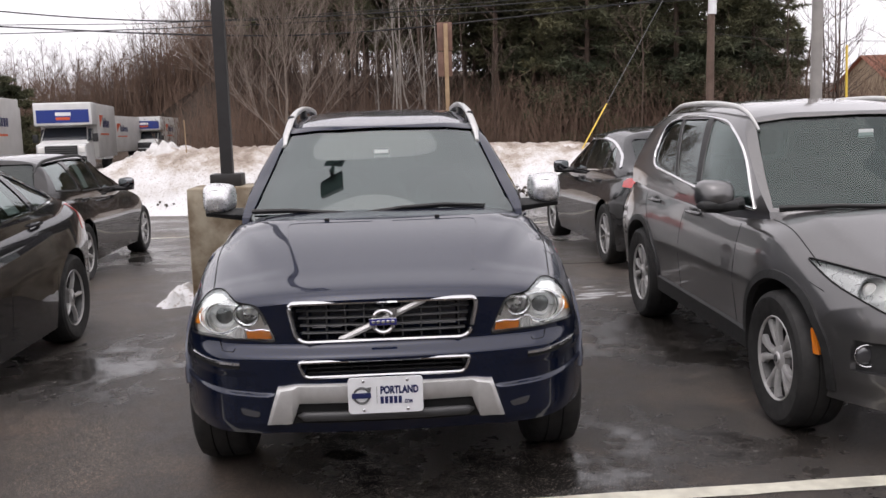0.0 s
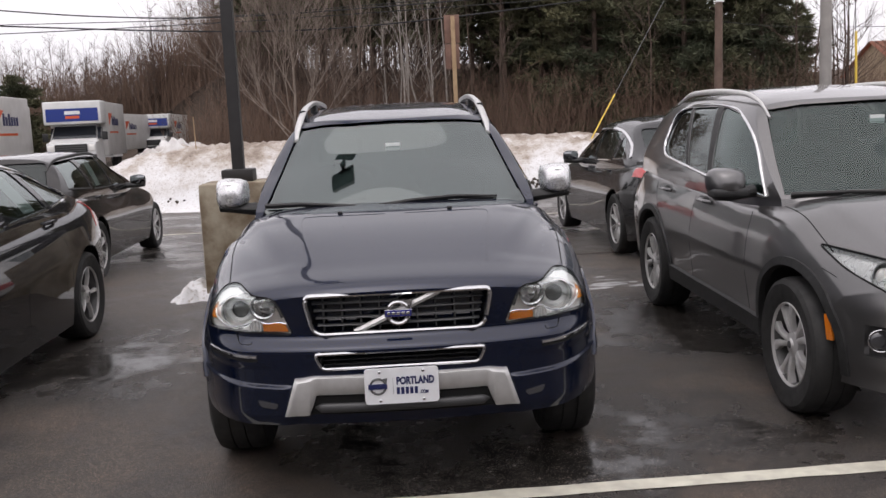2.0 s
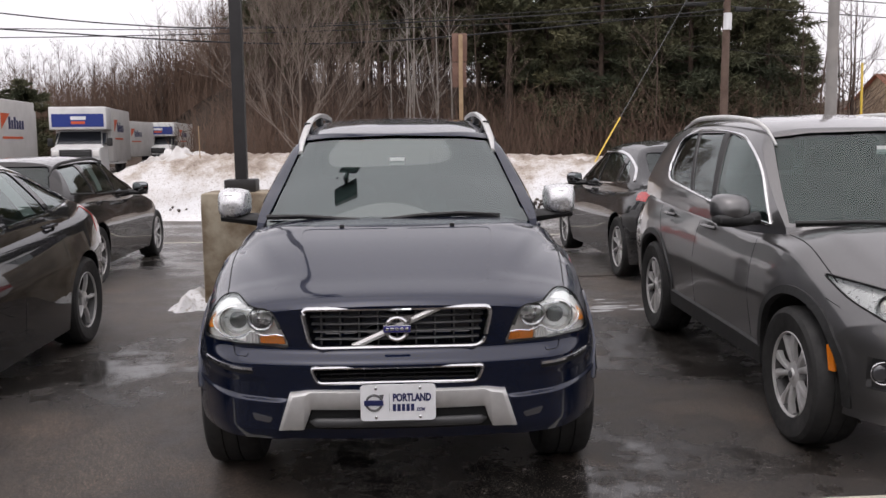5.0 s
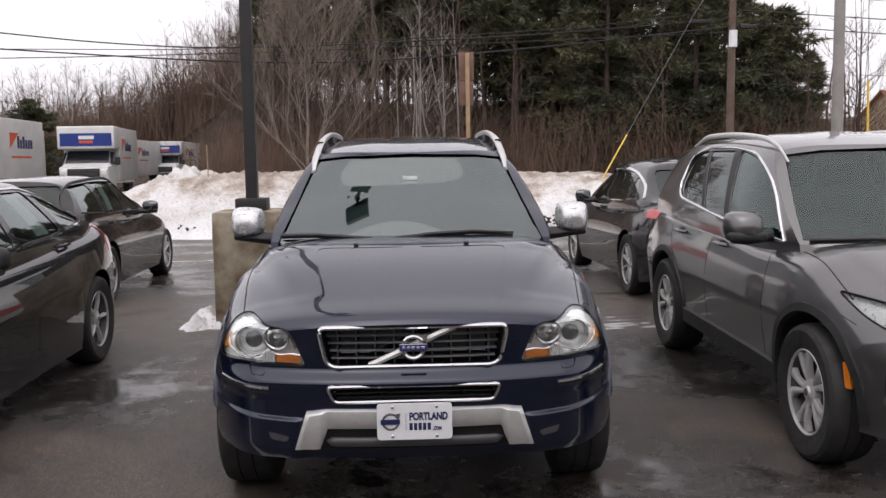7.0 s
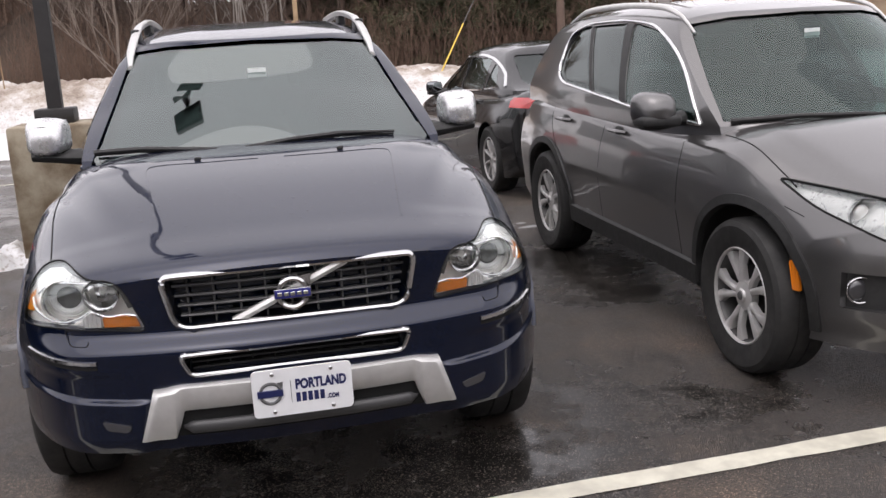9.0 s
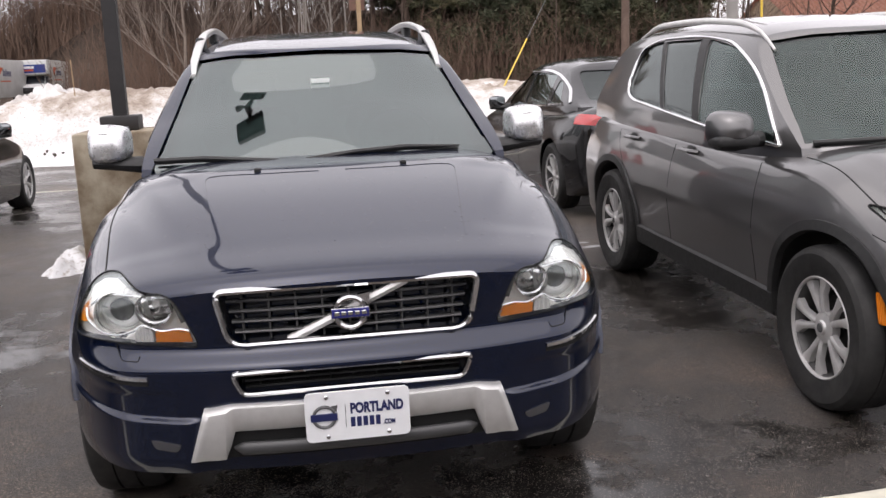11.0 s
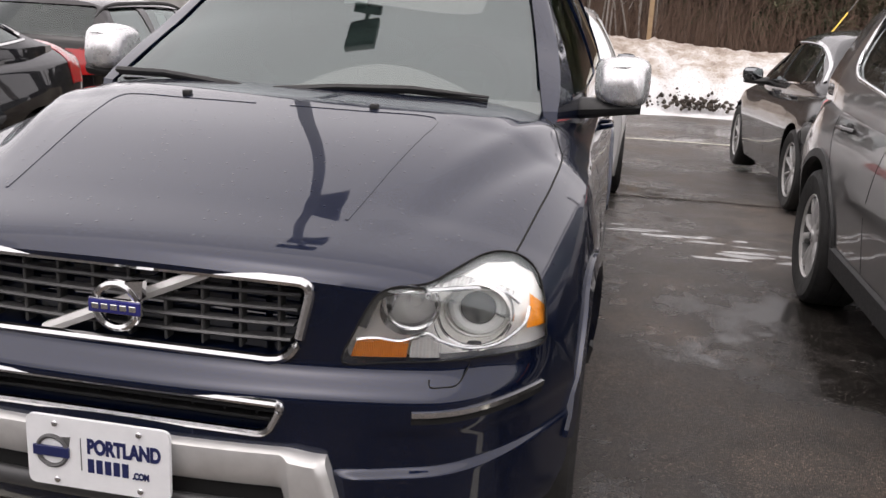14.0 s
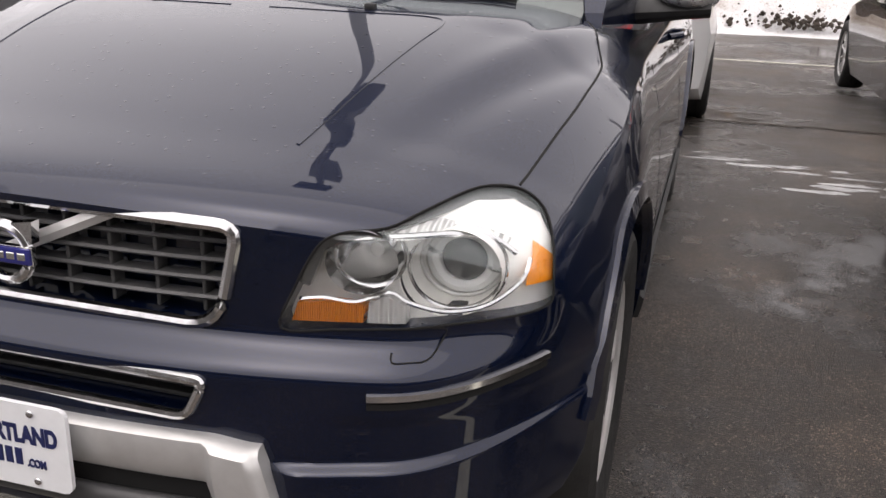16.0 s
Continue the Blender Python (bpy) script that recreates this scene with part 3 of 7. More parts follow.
def rail(root, skin_up, sd, y0, y1, x0, x1, mat, rise=0.055, r=0.017):
    bm = bmesh.new()
    pts = []
    for k in range(25):
        t = k / 24
        y, x = y0 + (y1 - y0) * t, x0 + (x1 - x0) * t
        p, n = skin_up.top(sd * x, y)
        lift = rise * min(1, step(-0.08, 0.24, t), step(-0.08, 0.20, 1 - t))
        pts.append(p + Vector((0, 0, lift - 0.012)))
    tube(bm, pts, [r * (0.45 + 0.55 * min(step(0.0, 0.22, k / 24), step(1.0, 0.8, k / 24))) for k in range(25)], 12, False, 1.15)
    ob = part("roof_rail", bm, mat, root, "bright metal roof rail" if mat != PLASTIC else "black roof rail")
    return ob


def blade_rail(root, skin_up, sd, y0, y1, x0=0.578):
    """A broad bright rail that springs from the screen's corner, open beneath, on black feet."""
    bm = bmesh.new()
    rings, n = [], 48
    for k in range(n + 1):
        t = k / n
        y = y0 + (y1 - y0) * t
        p, _ = skin_up.top(sd * x0, y)
        rise = 0.088 * min(step(-0.03, 0.19, t), step(-0.03, 0.16, 1 - t)) - 0.004
        deep = rise + 0.02 - (rise + 0.02 - 0.030) * min(step(0.07, 0.15, t), step(0.05, 0.12, 1 - t))
        c = p + Vector((-sd * 0.35 * max(rise, 0), 0, rise))
        w = 0.011 + 0.008 * min(step(0, 0.1, t), step(0, 0.1, 1 - t))
        rings.append([c + Vector((sd * a * w + sd * 0.35 * b, 0, -b)) for a, b in ((-0.6, 0.0), (0.3, 0.0), (0.9, 0.006), (1.15, 0.014), (1.2, deep), (-1.0, deep), (-1.0, 0.007))])
    loft(bm, rings, cap=True)
    bmesh.ops.recalc_face_normals(bm, faces=bm.faces[:])
    ob = part("roof_rail", bm, SATIN, root, "broad bright metal roof rail", angle=40)
    for y in (y0 + 0.34, (y0 + y1) / 2, y1 - 0.30):
        p, _ = skin_up.top(sd * x0, y)
        part("rail_foot", bevelled_box((p.x - 0.022 - sd * 0.015, y - 0.07, p.z - 0.02), (p.x + 0.022 - sd * 0.015, y + 0.07, p.z + 0.066), 0.012), PLASTIC, ob, "black rail foot")
    return ob


def wiper(root, skin_up, pts, mat=PLASTIC):
    bm = bmesh.new()
    P = [skin_up.front(x, z, 0.022)[0] for x, z in pts]
    tube(bm, P, [0.012] + [0.010] * (len(P) - 2) + [0.005], 6)
    P2 = [skin_up.front(x, z, 0.008)[0] for x, z in pts]
    tube(bm, P2, 0.006, 6)
    return part("wiper", bm, mat, root, "black windscreen wiper")


def cuts(L, front=1.3, fine=0.022, coarse=0.075):
    ys, y = [], 0.0
    while y < front:
        ys.append(y)
        y += fine * (0.35 + 0.65 * min(1, y / 0.3))
    while y < L - 0.02:
        ys.append(y)
        y += coarse
    return ys + [L]


# ---- the navy estate car in the middle ----
def navy_suv():
    def nose(x, z):
        zr = 0.018 * step(0.5, 0.9, x)
        y = 0.04 + 0.08 * (x / 0.65) ** 2.5 + 0.30 * max(0, (x - 0.62) / 0.3) ** 2.2
        y += 0.052 * step(0.680, 0.738, z) * step(0.86, 0.70, x)
        y += 0.035 * step(0.42, 0.30, z) + 0.10 * step(0.34, 0.22, z)
        y += 0.006 * step(0.63, 0.605, z) * step(0.50, 0.60, x) - 0.020 * step(0.542 + zr, 0.526 + zr, z) * step(0.44, 0.50, x)
        return y

    def tail(x, z):
        return 0.03 + 0.10 * (x / 0.7) ** 3 + 0.12 * step(0.75, 1.15, z) + 0.06 * step(0.45, 0.3, z)

    def lump(x, y):
        half = 0.50 + 0.19 * (y - 0.2)
        up = 0.020 * step(half + 0.09, half - 0.09, abs(x)) * step(0.02, 0.80, y) * step(1.45, 1.0, y)
        # a shoulder with a hollow outside it, deepest towards the screen
        d = (abs(x) - 0.545 - 0.30 * (y - 0.37)) / 0.042
        # the raised middle panel ends in a fine kink
        up -= 0.05 * min(max(0.0, abs(x) - 0.355 - 0.125 * y), 0.09) * step(0.24, 0.36, y) * step(1.02, 0.92, y)
        return up - (0.003 + 0.019 * step(0.36, 0.98, y)) * d * math.exp(-d * d / 2) * step(0.10, 0.40, y) * step(1.50, 1.20, y)

    hl = curve_outline([(0.456, 0.746), (0.477, 0.811), (0.512, 0.880), (0.545, 0.903), (0.608, 0.910), (0.650, 0.925), (0.702, 0.935), (0.757, 0.922),
                        (0.800, 0.890), (0.828, 0.840), (0.839, 0.784), (0.832, 0.757), (0.770, 0.755), (0.690, 0.755), (0.620, 0.753), (0.540, 0.749)], 4)
    hr = [(-x, z) for x, z in hl][::-1]
    grille = rounded([(-0.396, 0.908), (0.396, 0.908), (0.360, 0.743), (-0.360, 0.743)], [0.035, 0.035, 0.05, 0.05])
    slot = rounded([(-0.358, 0.672), (0.358, 0.672), (0.328, 0.608), (-0.328, 0.608)], 0.02)
    s = dict(L=4.80, W=0.945, r=0.365, rim=0.235, tyre_w=0.235, spokes=5, twin=True, axles=(0.885, 3.742), arch=0.055, name="estate_car", tuck=0.03, dark_below=(0.424, 0.50),
             cuts=cuts(4.80), blend=1.1, nose=nose, tail=tail, ease=0.13, lump=lump, flat_rear=0.022, crown=0.055, edge=0.105, power=8, nu=140, rake=1.02, roof_crown=0.020, roof_edge=0.034,
             ws=sorted({k / 64 for k in range(65)} | {k / 192 for k in range(39, 90)}),
             top=[(0, 0.920), (0.022, 0.943), (0.07, 0.962), (0.15, 0.979), (0.3, 1.006), (0.6, 1.068), (0.95, 1.128), (1.25, 1.165), (1.7, 1.17), (3.2, 1.185), (4.4, 1.17), (4.8, 1.12)],
             width=[(0, 0.915), (0.4, 0.935), (0.9, 0.948), (1.6, 0.935), (3.0, 0.94), (3.8, 0.945), (4.8, 0.89)],
             bottom=[(0, 0.365), (0.3, 0.35), (0.55, 0.28), (4.3, 0.25), (4.8, 0.33)],
             side=[(0, 0.955), (0.15, 0.985), (0.4, 1.0), (0.72, 0.985), (0.9, 0.955), (1.0, 0.93)],
             roof=[(1.7, 1.55), (2.05, 1.618), (2.4, 1.662), (3.0, 1.69), (4.0, 1.66), (4.6, 1.60)],
             belt=[(1.1, 1.10), (1.8, 1.125), (4.6, 1.15)],
             screen=(1.12, 1.94), hatch=(4.68, 4.25), bow=0.20,
             base_w=[(1.1, 0.73), (1.35, 0.765), (2.0, 0.84), (3.4, 0.845), (4.6, 0.76)], top_w=[(1.6, 0.565), (2.1, 0.60), (3.2, 0.625), (4.4, 0.59)],
             windscreen=[(-0.728, 1.105), (0.728, 1.105), (0.570, 1.560), (0.40, 1.578), (0, 1.590), (-0.40, 1.578), (-0.570, 1.560)],
             side_windows=[(rounded([(1.64, 1.165), (2.62, 1.18), (2.60, 1.56), (2.20, 1.555), (1.98, 1.45)], 0.03), GLASS),
                           (rounded([(2.70, 1.18), (3.55, 1.19), (3.50, 1.57), (2.68, 1.57)], 0.03), DARKGLASS),
                           (rounded([(3.64, 1.20), (4.36, 1.23), (4.20, 1.53), (3.60, 1.56)], 0.03), DARKGLASS)],
             rear_window=rounded([(-0.58, 1.22), (0.58, 1.22), (0.50, 1.54), (-0.50, 1.54)], 0.04),
             front_cuts=[(hl, -0.2, 0.62), (hr, -0.2, 0.62), (grille, -0.2, 0.22), (slot, -0.2, 0.17)])
    m = TILT @ pose(-0.005, 0.0, 0.0, 0, 0, -2.0)
    root, lo, up, low_me, up_me = car(s, m, "wet navy blue estate SUV with chrome grille, parked nose out", "car", NAVY)

    # main grille
    gfr = trim_loop("grille_frame", lambda a, b, k: lo.front(a, b, k), grille, 0.0105, CHROME, root, "chrome grille surround", 1.0)

    def gy(x):
        return nose(abs(x), 0.82) + 0.028
    for k in range(4):
        z = 0.902 - 0.16 * (k + 1) / 5
        w = 0.378 - 0.033 * (k + 1) / 5 - 0.008
        bm = bmesh.new()
        loft(bm, [[(x, gy(x) + dy, z + dz) for dy, dz in ((0, -0.004), (-0.004, 0), (0, 0.004), (0.03, 0.003), (0.03, -0.003))] for x in [w * (i / 8 - 1) for i in range(17)]], cap=True)
        part("grille_bar", bm, BARGREY, gfr, "grey horizontal grille bar")
    for k in range(9):
        x = -0.318 + 0.0795 * k
        bm = bevelled_box((x - 0.0035, gy(x) + 0.004, 0.748), (x + 0.0035, gy(x) + 0.035, 0.896), 0.002, 1)
        part("grille_rib", bm, DARKRIB, gfr, "dark upright grille rib")
    bm = bmesh.new()
    loft(bm, [[(x, gy(x) - 0.012 + dy, 0.742 + 0.165 * (x + 0.19) / 0.37 + dz) for dy, dz in ((0.02, -0.013), (0, -0.013), (-0.006, 0), (0, 0.013), (0.02, 0.013))] for x in [-0.19 + 0.37 * i / 12 for i in range(13)]], cap=True)
    part("diagonal_bar", bm, SATIN, gfr, "brushed diagonal grille bar")
    # round badge with arrow and blue cross plate
    yq = nose(0, 0.825) - 0.012
    bm = bmesh.new()
    tube(bm, [(0.046 * math.cos(a), yq, 0.826 + 0.046 * math.sin(a)) for a in [k * math.tau / 40 for k in range(40)]], 0.0095, 8, True)
    badge = part("badge", bm, CHROME, gfr, "round chrome badge with an arrow")
    bm = prism([(0.020, 0.878), (0.060, 0.884), (0.056, 0.846), (0.046, 0.855), (0.036, 0.863), (0.030, 0.870)], "y", yq - 0.006, yq + 0.012)
    part("badge_arrow", bm, CHROME, badge)
    part("badge_plate", bevelled_box((-0.056, yq - 0.014, 0.812), (0.056, yq + 0.004, 0.840), 0.003), BADGEBLUE, badge, "dark blue badge plate")
    part("badge_rim", bevelled_box((-0.058, yq - 0.010, 0.810), (0.058, yq + 0.002, 0.842), 0.003), CHROME, badge)
    for k in range(5):
        x = -0.040 + 0.020 * k
        part("badge_mark", bevelled_box((x - 0.0075, yq - 0.0155, 0.820), (x + 0.0075, yq - 0.012, 0.832), 0.001, 1), CHROME, badge, "pale bar mark")
    # lower grille
    sfr = trim_loop("lower_grille_frame", lambda a, b, k: lo.front(a, b, k), slot, 0.0085, CHROME, root, "chrome lower grille surround", 1.0)
    for z in (0.632, 0.612):
        bm = bevelled_box((-0.325, 0.10, z - 0.004), (0.325, 0.13, z + 0.004), 0.002, 1)
        part("lower_grille_bar", bm, PLASTIC, sfr)
    for k in range(9):
        x = -0.28 + 0.07 * k
        part("lower_grille_rib", bevelled_box((x - 0.003, 0.115, 0.594), (x + 0.003, 0.14, 0.648), 0.002, 1), PLASTIC, sfr)

    # silver skid plate: upper band with turned-down ends, dark slot, grey lip
    def band(outline, depth, name, mat, label, off=0.0):
        skin = sheet(low_me, -off, depth)
        skin.materials.append(mat)
        skin = carve(skin, prism(outline, "y", -0.2, 0.45), "INTERSECT", 0)
        return mesh_part(name, skin, mat, root, label, 40)
    def bar(name, mat, label, X, ring):
        bm = bmesh.new()
        loft(bm, [ring(x) for x in X], cap=True)
        bmesh.ops.recalc_face_normals(bm, faces=bm.faces[:])
        return part(name, bm, mat, root, label, angle=40)

    def plate_ring(x):
        a = abs(x)
        k = step(0.350, 0.442, a)
        out = 0.026 + 0.018 * step(0.362, 0.384, a) - 0.016 * step(0.432, 0.446, a)
        top = 0.580 - 0.010 * step(0.36, 0.44, a)
        low = 0.497 - 0.088 * step(0.358, 0.382, a)
        ring = []
        for f, d in ((1.0, -0.05), (1.0, 0.2), (0.985, 0.62), (0.93, 0.92), (0.80, 1.0), (0.45, 0.92), (0.12, 0.72), (0.02, 0.5), (0.0, 0.1), (0.0, -0.6)):
            z = low + (top - low) * f
            xx = math.copysign(a + 0.32 * (0.57 - z) * k, x)
            ring.append((xx, lo.front(xx * 0.98, max(z, 0.43))[0].y - out * d, z))
        return ring
    X = [-0.446, -0.444, -0.438, -0.432, -0.425] + [-0.42 + 0.84 * k / 84 for k in range(85)] + [0.425, 0.432, 0.438, 0.444, 0.446]
    bar("skid_plate", SATIN, "satin silver skid plate with raised ends", X, plate_ring)
    band(rounded([(-0.395, 0.502), (0.395, 0.502), (0.398, 0.412), (-0.398, 0.412)], 0.01), 0.02, "lower_slot", GAP, "black lower air slot", 0.002)

    def lip_ring(x):
        t = 1 - 0.75 * step(0.338, 0.368, abs(x))
        y = lo.front(x, 0.445)[0].y
        return [(x, y - (0.012 + 0.016 * math.cos(q)) * t - 0.004, 0.444 + 0.021 * t * math.sin(q)) for q in [k * math.tau / 12 for k in range(12)]]
    bar("lower_lip", material_once("lip_plastic", (0.045, 0.045, 0.046), 0.4), "dark grey lower lip", [-0.368 + 0.736 * k / 60 for k in range(61)], lip_ring)
    # number plate board with dealer print: bars stand for the trade name
    board = part("number_plate", prism(rounded([(-0.1535, 0.6145), (0.1535, 0.6145), (0.1535, 0.4635), (-0.1535, 0.4635)], 0.018), "y", -0.014, -0.006), WHITE, root, "white dealer plate with blue print")
    bm = bmesh.new()
    tube(bm, [(-0.098 + 0.032 * math.cos(a), -0.0145, 0.540 + 0.032 * math.sin(a)) for a in [k * math.tau / 32 for k in range(32)]], 0.005, 6, True)
    part("printed_ring", bm, GREYPLASTIC, board, "grey printed ring")
    part("printed_arrow", prism([(-0.078, 0.572), (-0.058, 0.574), (-0.062, 0.552)], "y", -0.0155, -0.013), GREYPLASTIC, board)
    part("printed_band", bevelled_box((-0.138, -0.020, 0.529), (-0.060, -0.0145, 0.551), 0.001, 1), INK, board)
    part("printed_line", bevelled_box((-0.0365, -0.0155, 0.505), (-0.035, -0.0138, 0.575), 0.0003, 1), GREYPLASTIC, board)

    def letters(text, x, z, h, stretch):
        c = bpy.data.curves.new("print", "FONT")
        c.body, c.size, c.extrude, c.offset = text, h / 0.70, 0.0006, 0.0020 * h / 0.03
        t = new("print", c)
        bpy.context.view_layer.update()
        me = bpy.data.meshes.new_from_object(t.evaluated_get(bpy.context.evaluated_depsgraph_get()))
        bpy.data.objects.remove(t)
        me.transform(Matrix.Translation((x, -0.0150, z)) @ Matrix.Rotation(radians(90), 4, "X") @ Matrix.Diagonal((stretch, 1, 1, 1)))
        me.materials.append(INK)
        ob = new("printed_word", me)
        ob.parent = board
        return ob
    letters("PORTLAND", -0.022, 0.546, 0.030, 0.70)
    for k in range(5):
        part("printed_bar", bevelled_box((-0.022 + 0.0185 * k, -0.0155, 0.503), (-0.022 + 0.0185 * k + 0.0135, -0.0138, 0.533), 0.0005, 1), INK, board, "dark blue printed bar")
    letters(".COM", 0.074, 0.503, 0.014, 0.70)
    for x in (-0.09, 0.09):
        for z in (0.600, 0.478):
            bm = bmesh.new()
            bmesh.ops.create_uvsphere(bm, u_segments=12, v_segments=8, radius=0.007)
            bmesh.ops.transform(bm, matrix=Matrix.Translation((x, -0.016, z)) @ Matrix.Diagonal((1, 0.5, 1, 1)), verts=bm.verts[:])
            part("plate_screw", bm, CHROME, board)

    # headlamps
    for sd in (-1, 1):
        ol = hl if sd > 0 else hr
        skin = sheet(low_me, 0.001, 0.004)
        skin.materials.append(LENS)
        lens = carve(skin, prism(ol, "y", -0.2, 0.75), "INTERSECT", 0)
        lamp = mesh_part("headlamp", lens, LENS, root, "clear headlamp with ringed projector and amber corners", 60)
        lamp.visible_shadow = False
        back = sheet(low_me, 0.0, 0.004, 0.045)
        back.materials.append(REFLECTOR)
        back = carve(back, prism(ol, "y", -0.2, 0.75), "INTERSECT", 0)
        for hx, hz, hr_ in ((0.693, 0.825, 0.074), (0.577, 0.858, 0.052)):
            back = carve(back, prism([(sd * hx + hr_ * math.cos(k * math.tau / 32), hz + hr_ * 0.95 * math.sin(k * math.tau / 32)) for k in range(32)], "y", 0.0, 0.8), "DIFFERENCE", 0)
        mesh_part("lamp_reflector", back, REFLECTOR, lamp, "silver lamp reflector", 60)
        trim_loop("lamp_seal", lambda a, b, k: lo.front(a, b, k), ol, 0.0022, GAP, lamp, "black lamp seal", 1.0, lift=0.0)

        def on(x, z, d):
            p, n = lo.front(sd * x, z)
            return p + Vector((0, d, 0))
        # the ringed projector sits deep and faces straight ahead
        c = Vector((sd * 0.693, 0.325, 0.825))

        def ring(cc, rad, th, dy, mat, nm, lean=0.25, sq=0.95):
            bm = bmesh.new()
            tube(bm, [(cc.x + rad * math.cos(a), cc.y + dy + lean * sd * rad * math.cos(a), cc.z + rad * sq * math.sin(a)) for a in [k * math.tau / 40 for k in range(40)]], th, 8, True)
            part(nm, bm, mat, lamp)
        ring(c, 0.076, 0.005, -0.048, CHROME, "outer_ring")
        ring(c, 0.050, 0.014, 0.0, material_once("halo_ring", (0.82, 0.83, 0.82), 0.25), "halo_ring", 0.1)
        ring(c, 0.066, 0.004, -0.008, SATIN, "middle_ring")

        def bowl(cc, steps, mat, nm, lean=0.25):
            bm = bmesh.new()
            loft(bm, [[(cc.x + q * math.cos(a), cc.y + d + lean * sd * q * math.cos(a), cc.z + q * 0.95 * math.sin(a)) for a in [k * math.tau / 36 for k in range(36)]] for q, d in steps])
            part(nm, bm, mat, lamp)
        bowl(c, ((0.0762, -0.080), (0.076, -0.05), (0.075, -0.02), (0.068, 0.0), (0.055, 0.02), (0.03, 0.03)), REFLECTOR, "projector_bowl")
        bm = bmesh.new()
        bmesh.ops.create_uvsphere(bm, u_segments=24, v_segments=16, radius=0.040)
        bmesh.ops.transform(bm, matrix=Matrix.Translation((c.x, c.y + 0.002, c.z)) @ Matrix.Diagonal((1, 0.6, 1, 1)), verts=bm.verts[:])
        part("projector_lens", bm, material_once("projector_glass", (0.08, 0.085, 0.085), 0.05, 0, 1.0), lamp, "dark glass projector lens")
        c2 = Vector((sd * 0.577, 0.225, 0.858))
        ring(c2, 0.053, 0.004, -0.03, CHROME, "beam_ring")
        bowl(c2, ((0.0535, -0.07), (0.053, -0.03), (0.052, -0.01), (0.046, 0.012), (0.030, 0.028), (0.008, 0.034)), CHROME, "beam_bowl")
        bm = bmesh.new()
        tube(bm, [(c2.x, c2.y + 0.034, c2.z), (c2.x, c2.y - 0.002, c2.z)], 0.012, 12)
        part("bulb_cap", bm, REFLECTOR, lamp)
        # bright brow line with a ribbed brow above it, and the bright lower line
        bm = bmesh.new()
        tube(bm, [on(x, z, 0.02) for x, z in curve_through([Vector(q) for q in [(0.512, 0.872), (0.544, 0.888), (0.614, 0.894), (0.685, 0.893), (0.745, 0.877), (0.781, 0.850)]], 6)], 0.005, 6)
        part("brow_line", bm, CHROME, lamp)
        skin = sheet(low_me, 0.014, 0.012)
        skin.materials.append(REFLECTOR)
        brow = [(0.60, 0.896), (0.650, 0.907), (0.702, 0.914), (0.748, 0.903), (0.772, 0.888), (0.766, 0.862), (0.745, 0.874), (0.685, 0.888), (0.614, 0.890)]
        q = brow if sd > 0 else [(-a, b) for a, b in brow][::-1]
        mesh_part("brow", carve(skin, prism(q, "y", -0.2, 0.9), "INTERSECT", 0), BROW, lamp, "bright ribbed lamp brow")
        skin = sheet(low_me, 0.010, 0.012)
        skin.materials.append(EYELID)
        lid = [(0.482, 0.820), (0.500, 0.888), (0.545, 0.912), (0.608, 0.918), (0.650, 0.932), (0.702, 0.942), (0.762, 0.928), (0.806, 0.895), (0.834, 0.842), (0.822, 0.842), (0.793, 0.882), (0.752, 0.908), (0.702, 0.918), (0.650, 0.910), (0.60, 0.899), (0.545, 0.890), (0.520, 0.874), (0.497, 0.815)]
        lid = lid if sd > 0 else [(-a, b) for a, b in lid][::-1]
        lid_me = carve(skin, prism(lid, "y", -0.2, 0.9), "INTERSECT", 0)
        mesh_part("lamp_eyelid", carve(lid_me, prism(ol, "y", -0.3, 1.0), "INTERSECT", 0), EYELID, lamp, "smoky grey strip round the lamp's top")
        bm = bmesh.new()
        tube(bm, [on(x, z, 0.02) for x, z in curve_through([Vector((a, b)) for a, b in [(0.477, 0.788), (0.514, 0.793), (0.563, 0.788), (0.612, 0.806), (0.640, 0.790), (0.697, 0.770), (0.749, 0.774), (0.793, 0.806), (0.801, 0.836)]], 4)], 0.004, 6)
        part("rim_line", bm, CHROME, lamp)
        # amber inner marker, clear bulb window, amber corner
        for poly, mat, nm, lb in (([(0.468, 0.755), (0.576, 0.757), (0.579, 0.785), (0.53, 0.790), (0.477, 0.785)], AMBER, "turn_signal", "amber turn signal"),
                                  ([(0.787, 0.897), (0.806, 0.884), (0.824, 0.846), (0.834, 0.790), (0.800, 0.797), (0.801, 0.836), (0.792, 0.866), (0.778, 0.886)], AMBERCLEAR, "corner_marker", "amber corner marker"),
                                  ([(0.582, 0.757), (0.640, 0.757), (0.638, 0.785), (0.612, 0.802), (0.585, 0.790)], BROW, "bulb_window", "ribbed clear bulb window")):
            skin = sheet(low_me, 0.012, 0.02)
            skin.materials.append(mat)
            q = poly if sd > 0 else [(-a, b) for a, b in poly][::-1]
            mesh_part(nm, carve(skin, prism(q, "y", -0.2, 0.9), "INTERSECT", 0), mat, lamp, lb)
        # washer cover, bright bumper strip, dark groove, fog lamp
        wc = rounded([(0.628, 0.752), (0.703, 0.752), (0.684, 0.708), (0.627, 0.707)], 0.012, 3)
        bm = bmesh.new()
        tube(bm, [lo.front(sd * a, b, 0.0005)[0] for a, b in wc[3:] ], 0.0016, 5)
        part("washer_cover", bm, GAP, root, "headlamp washer cover outline")
